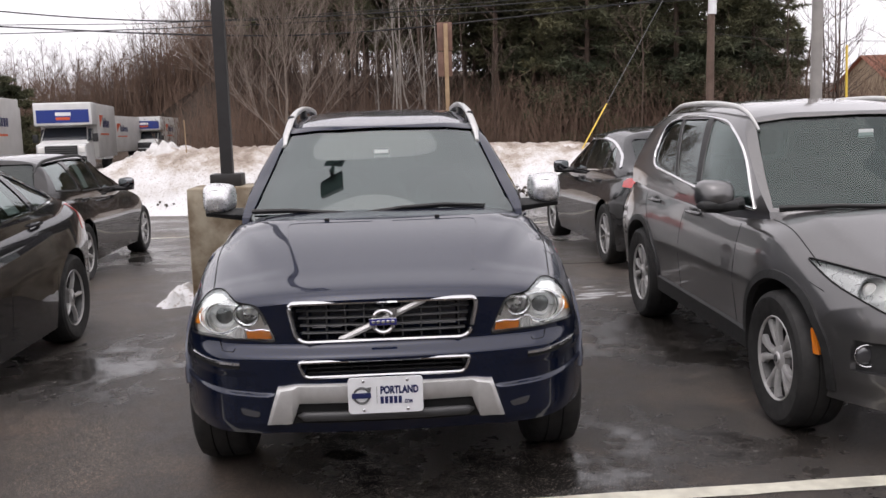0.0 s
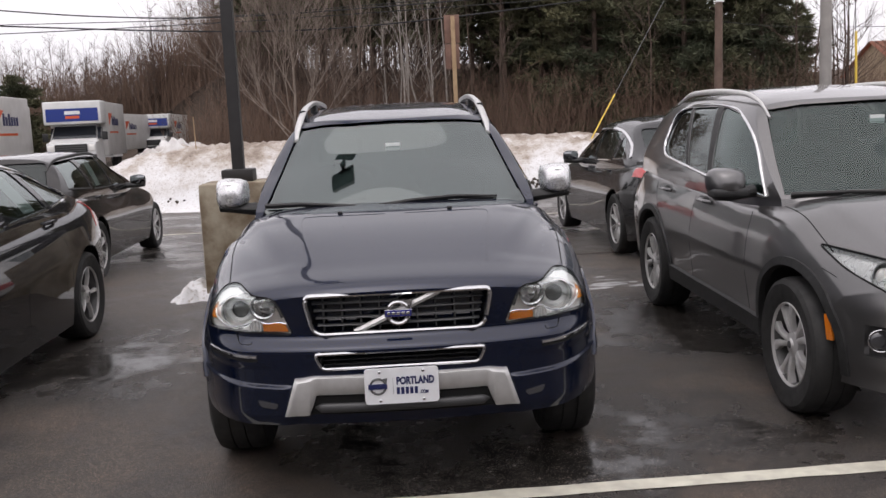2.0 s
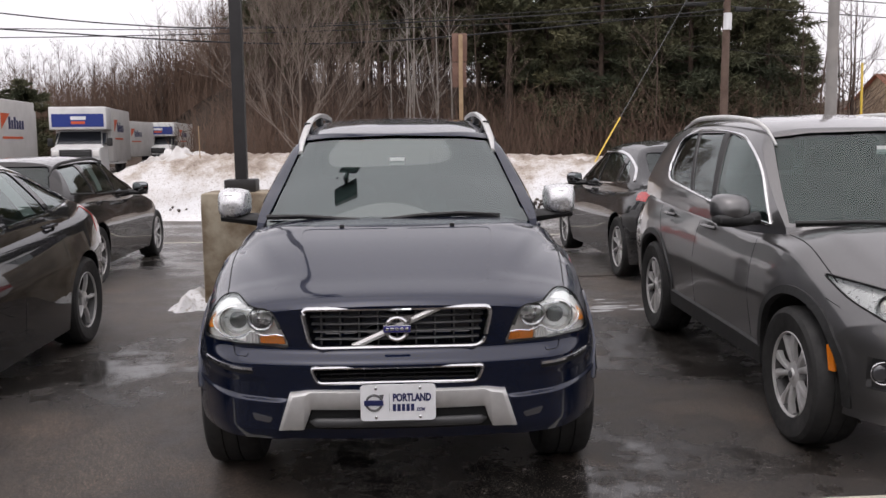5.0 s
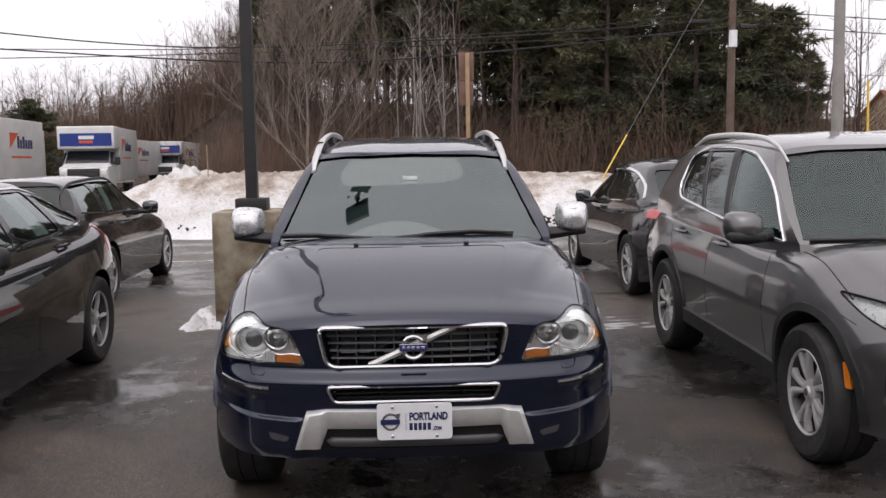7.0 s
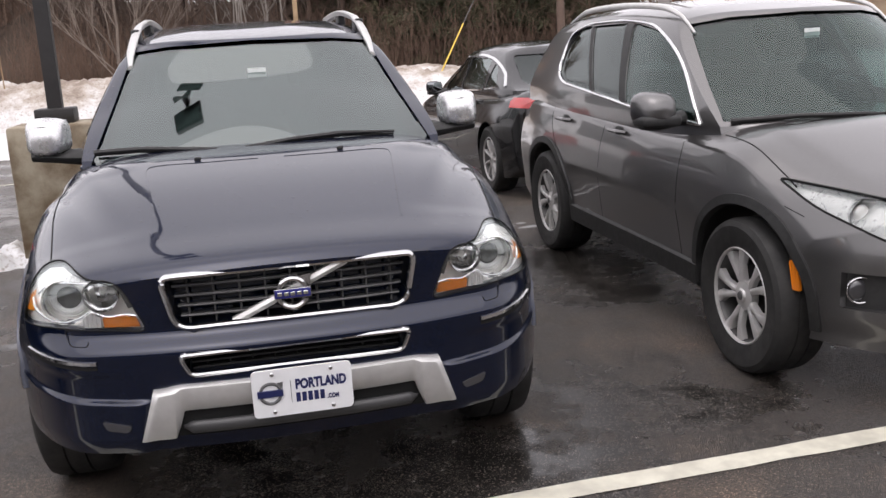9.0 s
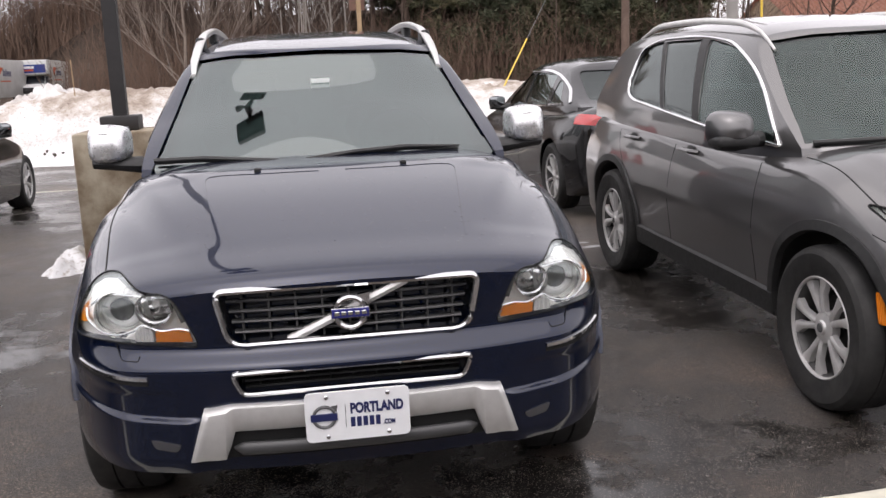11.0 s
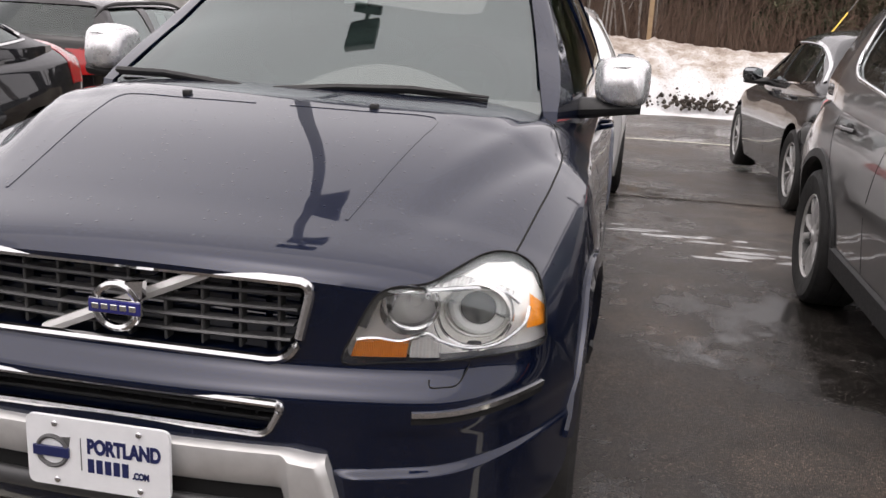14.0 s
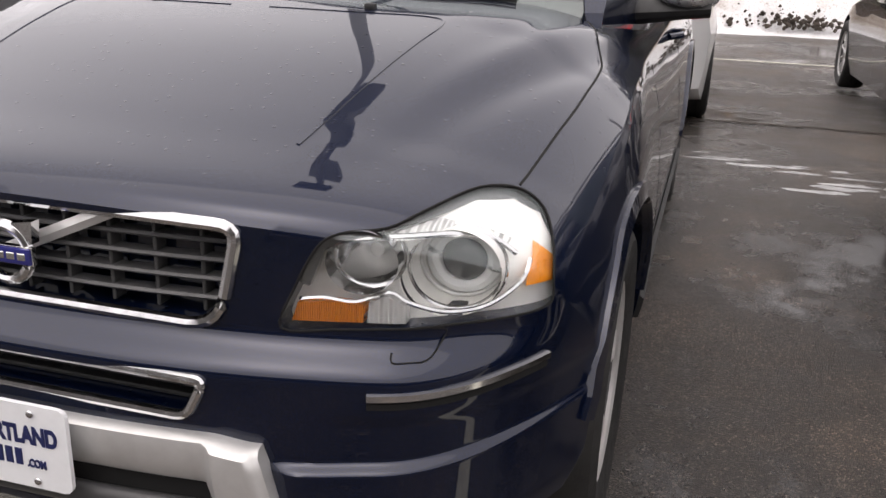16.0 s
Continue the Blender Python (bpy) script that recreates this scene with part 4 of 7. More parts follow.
        pts = [lo.front(sd * x, 0.661 + 0.006 * (x - 0.6) / 0.25, 0.003) for x in [0.604 + 0.235 * k / 16 for k in range(17)]]
        ribbon("bumper_strip", pts, 0.013, CHROME, root, "bright bumper strip", 0.004)
        pts = [lo.front(sd * x, 0.645 + 0.006 * (x - 0.6) / 0.25, 0.001) for x in [0.604 + 0.235 * k / 16 for k in range(17)]]
        ribbon("bumper_groove", pts, 0.014, GAP, root, "dark groove under the bumper strip", 0.0005)
        fog = rounded([(0.520, 0.462), (0.612, 0.478), (0.598, 0.448), (0.535, 0.440)], 0.010, 3)
        fq = fog if sd > 0 else [(-a, b) for a, b in fog][::-1]
        skin = sheet(low_me, -0.004, 0.02)
        skin.materials.append(REFLECTOR)
        mesh_part("fog_lamp", carve(skin, prism(fq, "y", -0.2, 0.6), "INTERSECT", 0), material_once("smoked_lens", (0.06, 0.06, 0.065), 0.1, 0.3, 1.0), root, "small clear fog lamp")
        # bonnet shut line: from the headlamp back over the wing
        line = curve_through([Vector((a, b)) for a, b in [(0.755, 0.44), (0.778, 0.637), (0.797, 0.817), (0.805, 1.05), (0.780, 1.168), (0.730, 1.33)]], 8)
        ribbon("bonnet_gap", [lo.top(sd * p.x, p.y, 0.0006) for p in line], 0.006, GAP, root, "", 0.0006)
        # door mirrors
        mirror(root, sd * 0.952, 1.72, 1.212, sd, MIRRORSHELL, (0.19, 0.15, 0.170), (sd * 0.80, 1.76, 1.11), 0.50, 0.66, 0.075)
        # doors: shut lines and handles
        for yy in (1.62, 2.66, 3.58):
            ribbon("door_gap", [lo.side(sd, yy + 0.03 * math.sin(3 * z), z, 0.0005) for z in [0.42 + 0.62 * k / 10 for k in range(11)]], 0.006, GAP, root, "", 0.0006)
        for yy in (2.45, 3.38):
            p, n = lo.side(sd, yy, 0.98)
            bm = bmesh.new()
            tube(bm, [p + Vector((0, -0.10, 0)), p + Vector((sd * 0.04, -0.06, 0.005)), p + Vector((sd * 0.04, 0.06, 0.005)), p + Vector((0, 0.10, 0))], 0.012, 8)
            part("door_handle", bm, NAVY, root)
        ribbon("sill_trim", [lo.side(sd, y, 0.36, 0.004) for y in [1.35 + 1.9 * k / 12 for k in range(13)]], 0.07, PLASTIC, root, "black sill trim", 0.012)
        for ax in s["axles"]:
            arc = []
            for k in range(25):
                a = math.pi * ((0.05 + 0.86 * k / 24) if ax < 2 else (0.05 + 0.90 * k / 24))
                R = s["r"] + 0.075
                arc.append(lo.side(sd, ax + R * math.cos(a), max(0.30, s["r"] + R * math.sin(a)), 0.004))
            ribbon("arch_trim", arc, 0.045, NAVY, root, "", 0.006, 0.02)
        blade_rail(root, up, sd, 1.97, 4.20)
        p, n = lo.top(sd * 0.278, 0.985)
        part("washer_jet", bevelled_box((p.x - 0.012, p.y - 0.012, p.z - 0.004), (p.x + 0.012, p.y + 0.012, p.z + 0.012), 0.004), PLASTIC, root, "small black washer jet")
        # tail lamp
        p, n = lo.back(sd * 0.80, 1.0)
        part("tail_lamp", bevelled_box((p.x - 0.07, p.y - 0.10, 0.75), (p.x + 0.06, p.y + 0.03, 1.06), 0.02), RED, root, "red tail lamp")
    for sd in (-1, 1):
        line = curve_through([Vector((a, b)) for a, b in [(0.05, 0.935), (0.25, 0.945), (0.42, 0.965), (0.468, 0.930), (0.455, 0.78), (0.430, 0.58), (0.40, 0.32)]], 8)
        ribbon("bonnet_crease", [lo.top(sd * p.x, p.y, 0.0003) for p in line], 0.008, NAVY, root, "", 0.0016, 0.001)
    # wipers and scuttle
    wiper(root, up, [(-0.700, 1.150), (-0.50, 1.158), (-0.22, 1.144), (0.04, 1.120)])
    wiper(root, up, [(-0.09, 1.140), (0.10, 1.160), (0.32, 1.166), (0.55, 1.152)])
    # sticker on the screen, inner mirror
    p, n = up.front(0.000, 1.440)
    part("window_sticker", bevelled_box((p.x - 0.042, p.y + 0.020, p.z - 0.022), (p.x + 0.042, p.y + 0.023, p.z + 0.022), 0.001, 1, None), STICKER, root, "pale inspection sticker behind the screen")
    return root, lo, up


def material_once(name, *a):
    return bpy.data.materials.get(name) or material(name, *a)


# ---- the other parked cars ----
def grey_suv():
    def nose(x, z):
        return (0.02 + 0.10 * (x / 0.6) ** 2.4 + 0.30 * max(0, (x - 0.55) / 0.3) ** 2 + 0.05 * step(0.62, 0.80, z)
                + 0.03 * step(0.40, 0.3, z) + 0.12 * step(0.80, 0.98, z) ** 2)

    def tail(x, z):
        return 0.04 + 0.16 * (x / 0.8) ** 3 + 0.10 * step(0.75, 1.1, z)

    def lump(x, y):
        return 0.012 * step(0.62 + 0.05 * y, 0.54 + 0.05 * y, abs(x)) * step(0.15, 0.4, y) * step(1.15, 1.0, y)

    hl = rounded([(-0.795, 0.905), (-0.67, 0.880), (-0.54, 0.848), (-0.38, 0.800), (-0.35, 0.670), (-0.52, 0.680), (-0.66, 0.715), (-0.770, 0.815)], [0.02, 0.05, 0.05, 0.02, 0.03, 0.05, 0.06, 0.04])
    hr = [(-x, z) for x, z in hl][::-1]
    grille = rounded([(-0.36, 0.79), (0.36, 0.79), (0.33, 0.69), (-0.33, 0.69)], 0.02)
    fogs = [rounded([(sd * 0.80, 0.575), (sd * 0.60, 0.590), (sd * 0.54, 0.445), (sd * 0.77, 0.430)][::sd], 0.04) for sd in (-1, 1)]
    mouth = rounded([(-0.46, 0.58), (0.46, 0.58), (0.42, 0.36), (-0.42, 0.36)], 0.04)
    dlo = rounded([(1.44, 1.060), (2.03, 1.096), (2.65, 1.144), (3.30, 1.190), (3.44, 1.255), (3.46, 1.495), (3.20, 1.568), (2.57, 1.582), (2.12, 1.540), (1.75, 1.362)], [0.02, 0.3, 0.3, 0.08, 0.08, 0.12, 0.2, 0.3, 0.3, 0.25], 6)

    def clip(y0, y1, slant=None):
        """The stretch of the window band between two pillars."""
        top = spline([(1.44, 1.080), (1.75, 1.352), (1.92, 1.452), (2.12, 1.525), (2.57, 1.572), (3.20, 1.558), (3.40, 1.505), (3.46, 1.28)])
        base = spline([(1.44, 1.070), (2.03, 1.106), (2.65, 1.154), (3.28, 1.200), (3.40, 1.235), (3.46, 1.27)])
        ys = [y0 + (y1 - y0) * k / 10 for k in range(11)]
        a, b = slant if slant else (0.0, 0.0)
        yt = [y0 + a + (y1 + b - y0 - a) * k / 10 for k in range(11)]
        return [(y, base(y)) for y in ys] + [(y, max(base(y) + 0.004, top(y) - 0.008)) for y in yt[::-1]]
    s = dict(L=4.43, W=0.905, r=0.355, rim=0.222, tyre_w=0.235, spokes=5, twin=0.275, spoke_w=0.066, axles=(0.86, 3.464), arch=0.06, name="estate_car", dark_below=(0.385, 0.52), screen_glass=CLEARGLASS,
             cuts=cuts(4.43, 1.2, 0.03), blend=1.0, nose=nose, tail=tail, lump=lump, ease=0.10, crown=0.035, edge=0.075, power=8, nu=64, nw=44, tuck=0.012,
             top=[(0, 0.80), (0.15, 0.865), (0.35, 0.925), (0.7, 1.010), (1.1, 1.090), (1.5, 1.085), (3.0, 1.12), (4.1, 1.12), (4.43, 1.05)],
             width=[(0, 0.86), (0.4, 0.89), (0.9, 0.905), (1.6, 0.885), (3.0, 0.89), (3.6, 0.905), (4.43, 0.84)],
             bottom=[(0, 0.27), (0.6, 0.28), (4.0, 0.28), (4.43, 0.34)],
             side=[(0, 0.955), (0.12, 0.965), (0.35, 0.985), (0.55, 1.0), (0.66, 0.992), (0.8, 0.975), (0.92, 0.95), (1.0, 0.93)],
             roof=[(1.5, 1.535), (1.85, 1.612), (2.2, 1.660), (2.8, 1.684), (3.6, 1.658), (4.2, 1.595)],
             belt=[(1.1, 1.03), (1.8, 1.06), (3.0, 1.085), (4.2, 1.10)], screen=(1.06, 1.80), hatch=(4.33, 4.02), bow=0.20,
             base_w=[(1.0, 0.71), (1.3, 0.755), (1.7, 0.80), (2.2, 0.825), (3.4, 0.83), (4.3, 0.74)], top_w=[(1.5, 0.600), (2.1, 0.645), (3.2, 0.645), (4.2, 0.58)],
             windscreen=[(-0.725, 1.085), (0.725, 1.085), (0.590, 1.545), (0.4, 1.572), (0, 1.583), (-0.4, 1.572), (-0.590, 1.545)],
             side_windows=[(clip(1.50, 2.26, (0.0, 0.22)), CLEARGLASS), (clip(2.34, 2.76, (0.24, 0.32)), DARKGLASS), (clip(2.81, 3.42, (0.31, 0.02)), DARKGLASS)],
             rear_window=rounded([(-0.60, 1.17), (0.60, 1.17), (0.52, 1.50), (-0.52, 1.50)], 0.04),
             front_cuts=[(hl, -0.2, 0.72), (hr, -0.2, 0.72), (grille, -0.2, 0.16), (mouth, -0.2, 0.14)] + [(f, -0.2, 0.33) for f in fogs])
    m = TILT @ pose(2.90, -0.043, 0.0, 0, 0, -1.8)
    root, lo, up, low_me, up_me = car(s, m, "grey compact SUV beaded with rain, silver rails and alloys", "car", GREY)
    for sd in (-1, 1):
        ol = hl if sd < 0 else hr
        for inset, th, mat, nm, lb in ((0.001, 0.004, LENS, "headlamp", "large clear headlamp"),):
            skin = sheet(low_me, inset, th)
            skin.materials.append(mat)
            lamp = mesh_part(nm, carve(skin, prism(ol, "y", -0.2, 0.95), "INTERSECT", 0), mat, root, lb, 60)
            lamp.visible_shadow = False
        skin = sheet(low_me, 0.0, 0.004, 0.075)
        skin.materials.append(HOUSING)
        mesh_part("lamp_reflector", carve(skin, prism(ol, "y", -0.2, 0.95), "INTERSECT", 0), HOUSING, lamp, "", 60)
        trim_loop("lamp_seal", lambda a, b, k: lo.front(a, b, k), ol, 0.005, GAP, lamp, "black lamp seal", 1.0, lift=0.0)
        for x, z, rad in ((0.655, 0.800, 0.068), (0.480, 0.755, 0.056)):
            p, n = lo.front(sd * x, z)
            c = p + Vector((0, 0.06, 0))
            bm = bmesh.new()
            loft(bm, [[(c.x + q * math.cos(a), c.y + d, c.z + q * 0.95 * math.sin(a)) for a in [k * math.tau / 32 for k in range(32)]] for q, d in ((rad, -0.015), (rad * 0.92, 0.01), (rad * 0.6, 0.035), (rad * 0.2, 0.045))])
            part("lamp_bowl", bm, CHROME, lamp)
            bm = bmesh.new()
            bmesh.ops.create_uvsphere(bm, u_segments=20, v_segments=12, radius=rad * 0.52)
            bmesh.ops.transform(bm, matrix=Matrix.Translation((c.x, c.y + 0.015, c.z)) @ Matrix.Diagonal((1, 0.5, 1, 1)), verts=bm.verts[:])
            part("bulb", bm, REFLECTOR, lamp)
        # fog lamp with a bright ring
        p, n = lo.front(sd * 0.700, 0.512)
        c = p + Vector((0, 0.035, 0))
        bm = bmesh.new()
        tube(bm, [(c.x + 0.052 * math.cos(a), c.y - 0.3 * 0.052 * sd * math.cos(a) * -1, c.z + 0.052 * math.sin(a)) for a in [k * math.tau / 32 for k in range(32)]], 0.004, 8, True)
        fog = part("fog_lamp", bm, CHROME, root, "round fog lamp with a chrome ring")
        bm = bmesh.new()
        bmesh.ops.create_uvsphere(bm, u_segments=20, v_segments=12, radius=0.048)
        bmesh.ops.transform(bm, matrix=Matrix.Translation((c.x, c.y + 0.015, c.z)) @ Matrix.Diagonal((1, 0.5, 1, 1)), verts=bm.verts[:])
        part("fog_lens", bm, material_once("smoked_lens", (0.06, 0.06, 0.065), 0.1, 0.3, 1.0), fog, "dark fog lamp glass")
        # side marker, mirror, rail, window trim, handles, gaps
        p, n = lo.side(sd, 0.440, 0.545)
        skin = sheet(low_me, -0.003, 0.01)
        skin.materials.append(AMBER)
        mk = rounded([(0.485, 0.465), (0.520, 0.465), (0.540, 0.590), (0.508, 0.590)], 0.008, 3)
        mesh_part("side_marker", carve(skin, prism(mk, "x", min(0, sd * 1.2), max(0, sd * 1.2)), "INTERSECT", 0), AMBER, root, "amber side marker")
        sh = mirror(root, sd * 0.965, 1.52, 1.150, sd, GREY, (0.23, 0.15, 0.165), (sd * 0.79, 1.60, 1.085))
        bm = bevelled_box((sd * 0.965 - 0.105, 1.455, 1.062), (sd * 0.965 + 0.105, 1.60, 1.118), 0.02, 3)
        part("mirror_base", bm, PLASTIC, sh, "black lower mirror half")
        rail(root, up, sd, 1.86, 3.70, 0.590, 0.590, SATIN, 0.060, 0.016)

        def side(y, z, k):
            p, n = up.side(sd, y, z, k)
            return p, n
        bm = bmesh.new()
        tube(bm, [side(y, z, 0.003)[0] for y, z in dlo], 0.011, 8, True, 0.9)
        part("window_trim", bm, CHROME, root, "bright chrome window surround")
        for y0, y1, ta, tb in ((2.26, 2.34, 0.22, 0.24), (2.76, 2.81, 0.32, 0.31)):
            poly = [(y0, clip(y0, y0 + 0.001)[0][1]), (y1, clip(y1, y1 + 0.001)[0][1])] + [(y, clip(y, y + 0.001)[-1][1]) for y in (y1 + tb, y0 + ta)]
            skin = sheet(up_me, -0.002, 0.006)
            skin.materials.append(PLASTIC)
            mesh_part("pillar_cover", carve(skin, prism(poly, "x", min(0.2 * sd, sd * 1.3), max(0.2 * sd, sd * 1.3)), "INTERSECT", 0), PLASTIC, root, "gloss black pillar cover")
        for pts in ([(1.52, 1.03), (1.50, 0.80), (1.46, 0.45), (1.46, 0.34)], [(2.50, 1.08), (2.52, 0.8), (2.50, 0.34)], [(3.36, 1.10), (3.40, 0.95), (3.20, 0.70), (3.02, 0.45), (3.00, 0.34)]):
            c = curve_through([Vector(p) for p in pts], 6)
            ribbon("door_gap", [lo.side(sd, p.x, p.y, 0.0005) for p in c], 0.006, GAP, root, "", 0.0006)
        for yy in (2.30, 3.16):
            p, n = lo.side(sd, yy, 0.955)
            bm = bmesh.new()
            tube(bm, [p + Vector((0, -0.10, 0)), p + Vector((sd * 0.04, -0.06, 0.006)), p + Vector((sd * 0.04, 0.06, 0.006)), p + Vector((0, 0.10, 0))], 0.013, 8)
            h = part("door_handle", bm, GREY, root)
            bm = bmesh.new()
            bmesh.ops.create_uvsphere(bm, u_segments=16, v_segments=10, radius=0.06)
            bmesh.ops.transform(bm, matrix=Matrix.Translation(p) @ Matrix.Diagonal((0.12, 1, 0.55, 1)), verts=bm.verts[:])
            part("handle_cup", bm, PLASTIC, h)
        for y0, y1 in ((1.28, 3.04),):
            ribbon("sill_trim", [lo.side(sd, y, 0.345, 0.004) for y in [y0 + (y1 - y0) * k / 12 for k in range(13)]], 0.13, PLASTIC, root, "black sill cladding", 0.012)
        for ax in s["axles"]:
            arc = []
            for k in range(29):
                a = math.pi * (-0.04 + 1.08 * k / 28)
                R = s["r"] + 0.082
                arc.append(lo.side(sd, ax + R * math.cos(a), max(0.31, s["r"] + R * math.sin(a)), 0.003))
            ribbon("arch_trim", arc, 0.055, PLASTIC, root, "black wheel arch cladding", 0.010, 0.02)
        line = curve_through([Vector((a, b)) for a, b in [(0.770, 0.62), (0.765, 0.85), (0.755, 1.10), (0.745, 1.25)]], 6)
        ribbon("bonnet_gap", [lo.top(sd * p.x, p.y, 0.0006) for p in line], 0.007, GAP, root, "", 0.0006)
        wing = [lo.side(sd, 0.62 - 0.1 * k / 8, 0.80 - 0.03 * k / 8, 0.0005) for k in range(9)]
        ribbon("wing_gap", wing, 0.005, GAP, root, "", 0.0006)
        p, n = lo.back(sd * 0.72, 0.98)
        skin = sheet(low_me, -0.004, 0.03)
        skin.materials.append(RED)
        tl = rounded([(sd * 0.50, 0.86), (sd * 0.92, 0.84), (sd * 0.92, 1.06), (sd * 0.50, 1.04)][::sd], 0.02)
        mesh_part("tail_lamp", carve(skin, prism(tl, "y", 4.0, 4.8), "INTERSECT", 0), RED, root, "red tail lamp")
    for f in fogs:
        skin = sheet(low_me, 0.0, 0.01, 0.05)
        skin.materials.append(PLASTIC)
        mesh_part("fog_recess", carve(skin, prism(f, "y", -0.2, 0.60), "INTERSECT", 0), PLASTIC, root, "black fog lamp recess", 40)
    for k in range(3):
        part("grille_bar", bevelled_box((-0.33, 0.085 + 0.004 * k, 0.705 + 0.027 * k), (0.33, 0.11, 0.715 + 0.027 * k), 0.003, 1), CHROME, root, "chrome grille bar")
    wiper(root, up, [(-0.70, 1.075), (-0.4, 1.088), (-0.1, 1.080), (0.10, 1.068)])
    wiper(root, up, [(0.0, 1.070), (0.25, 1.090), (0.45, 1.092), (0.62, 1.082)])
    p, n = up.front(-0.02, 1.47)
    part("window_sticker", bevelled_box((p.x - 0.045, p.y + 0.02, p.z - 0.025), (p.x + 0.045, p.y + 0.023, p.z + 0.025), 0.001, 1), STICKER, root, "pale sticker behind the screen")
    return root, lo, up


def plain_car(m, label, paint, L, W, H, axles, r, hood, roof, belt, screen, hatch, windows, rim=0.21, spokes=5, twin=False, rails=None, chrome="band", base=0.80, topw=0.58,
              lamp_z=(0.80, 0.98), stick=None, rear_glass=True, tail_in=0.45, glassmat=None, handle_z=0.93, tail_wrap=0.5, mirror_mat=None):
    """A parked car seen from a few metres off: full body and cabin, with lamps, trim, mirrors and handles."""
    def nose(x, z):
        return 0.02 + 0.12 * (x / 0.6) ** 2.4 + 0.32 * max(0, (x - 0.55) / 0.3) ** 2 + 0.10 * step(0.70, 0.9, z)

    def tail(x, z):
        return 0.03 + 0.12 * (x / 0.7) ** 2.5 + 0.22 * max(0, (x - 0.6) / 0.3) ** 2 + 0.05 * step(0.8, 1.05, z)
    zr = roof[len(roof) // 2][1]
    bz = spline(belt)
    s = dict(L=L, W=W, r=r, rim=rim, tyre_w=0.225, spokes=spokes, twin=twin, axles=axles, arch=0.045, cuts=cuts(L, 1.0, 0.05), blend=1.0, nose=nose, tail=tail,
             crown=0.04, edge=0.09, power=8, nu=48, nw=30, tuck=0.02, top=hood, name="car",
             width=[(0, W - 0.04), (0.5, W - 0.01), (axles[0], W), (2.0, W - 0.02), (axles[1], W), (L, W - 0.06)],
             bottom=[(0, 0.22), (0.6, 0.18), (L - 0.5, 0.18), (L, 0.30)],
             side=[(0, 0.95), (0.2, 0.975), (0.45, 0.99), (0.66, 1.0), (0.76, 0.985), (0.9, 0.955), (1.0, 0.93)],
             roof=roof, belt=belt, screen=screen, hatch=hatch, bow=0.18, rear_bow=0.14,
             base_w=[(screen[0], base - 0.07), (2.0, base), (hatch[0] - 0.6, base), (hatch[0], base - 0.10)], top_w=[(screen[1], topw - 0.04), (2.3, topw), (hatch[1], topw - 0.05)],
             windscreen=[(-base + 0.11, bz(screen[0]) + 0.06), (base - 0.11, bz(screen[0]) + 0.06), (topw - 0.07, zr - 0.075), (0, zr - 0.04), (-topw + 0.07, zr - 0.075)],
             side_windows=[(rounded(w, 0.03), glassmat or GLASS) for w in windows],
             rear_window=rounded([(-base + 0.20, bz(hatch[0]) + 0.06), (base - 0.20, bz(hatch[0]) + 0.06), (topw - 0.10, zr - 0.10), (-topw + 0.10, zr - 0.10)], 0.05))
    root, lo, up, low_me, up_me = car(s, m, label, "car", paint)
    y0, y1 = min(p[0] for w in windows for p in w), max(p[0] for w in windows for p in w)
    for sd in (-1, 1):
        for w in windows:
            if chrome:
                lowline = [(w[0][0], w[0][1] - 0.012), (w[1][0], w[1][1] - 0.012)]
                ribbon("window_strip", [up.side(sd, lowline[0][0] + (lowline[1][0] - lowline[0][0]) * k / 6, lowline[0][1] + (lowline[1][1] - lowline[0][1]) * k / 6, 0.003) for k in range(7)], 0.016, CHROME if chrome != "dark" else PLASTIC, root, "bright window strip" if chrome != "dark" else "", 0.005)
        if chrome == "arch":
            top = curve_through([Vector(p) for p in ((1.55, bz(1.6) + 0.10), (2.0, zr - 0.13), (2.6, zr - 0.085), (3.2, zr - 0.12), (3.75, zr - 0.26), (4.02, zr - 0.40))], 8)
            ribbon("roof_strip", [up.side(sd, p.x, p.y, 0.004) for p in top], 0.035, CHROME, root, "chrome roof-line strip", 0.006)
        if chrome == "band":
            w = windows[-1]
            top = curve_through([Vector((a, b + 0.015)) for a, b in ([windows[0][-1]] + [windows[0][-2]] + [q for ww in windows for q in (ww[2:3])] + [w[1]])], 6)
            ribbon("window_arch", [up.side(sd, p.x, p.y, 0.003) for p in top], 0.016, CHROME, root, "bright window arch", 0.005)
        mirror(root, sd * (W + 0.02), screen[0] + 0.52, bz(1.6) + 0.07, sd, mirror_mat or PLASTIC, (0.20, 0.13, 0.14), (sd * (base - 0.03), screen[0] + 0.58, bz(1.6) + 0.01))
        for w in windows[:2]:
            yy = w[1][0] - 0.06 if w is windows[0] else w[1][0] - 0.02
            p, n = lo.side(sd, yy, handle_z)
            bm = bmesh.new()
            tube(bm, [p + Vector((0, -0.11, 0)), p + Vector((sd * 0.04, -0.06, 0.006)), p + Vector((sd * 0.04, 0.06, 0.006)), p + Vector((0, 0.11, 0))], 0.013, 8)
            part("door_handle", bm, paint, root)
        for w in windows[:2]:
            yy = w[1][0] + 0.05
            ribbon("door_gap", [lo.side(sd, yy + 0.02 * math.sin(4 * z), z, 0.0005) for z in [0.30 + (handle_z - 0.25) * k / 10 for k in range(11)]], 0.006, GAP, root, "", 0.0006)
        if rails:
            rail(root, up, sd, rails[0], rails[1], topw - 0.03, topw - 0.06, PLASTIC, 0.045, 0.016)
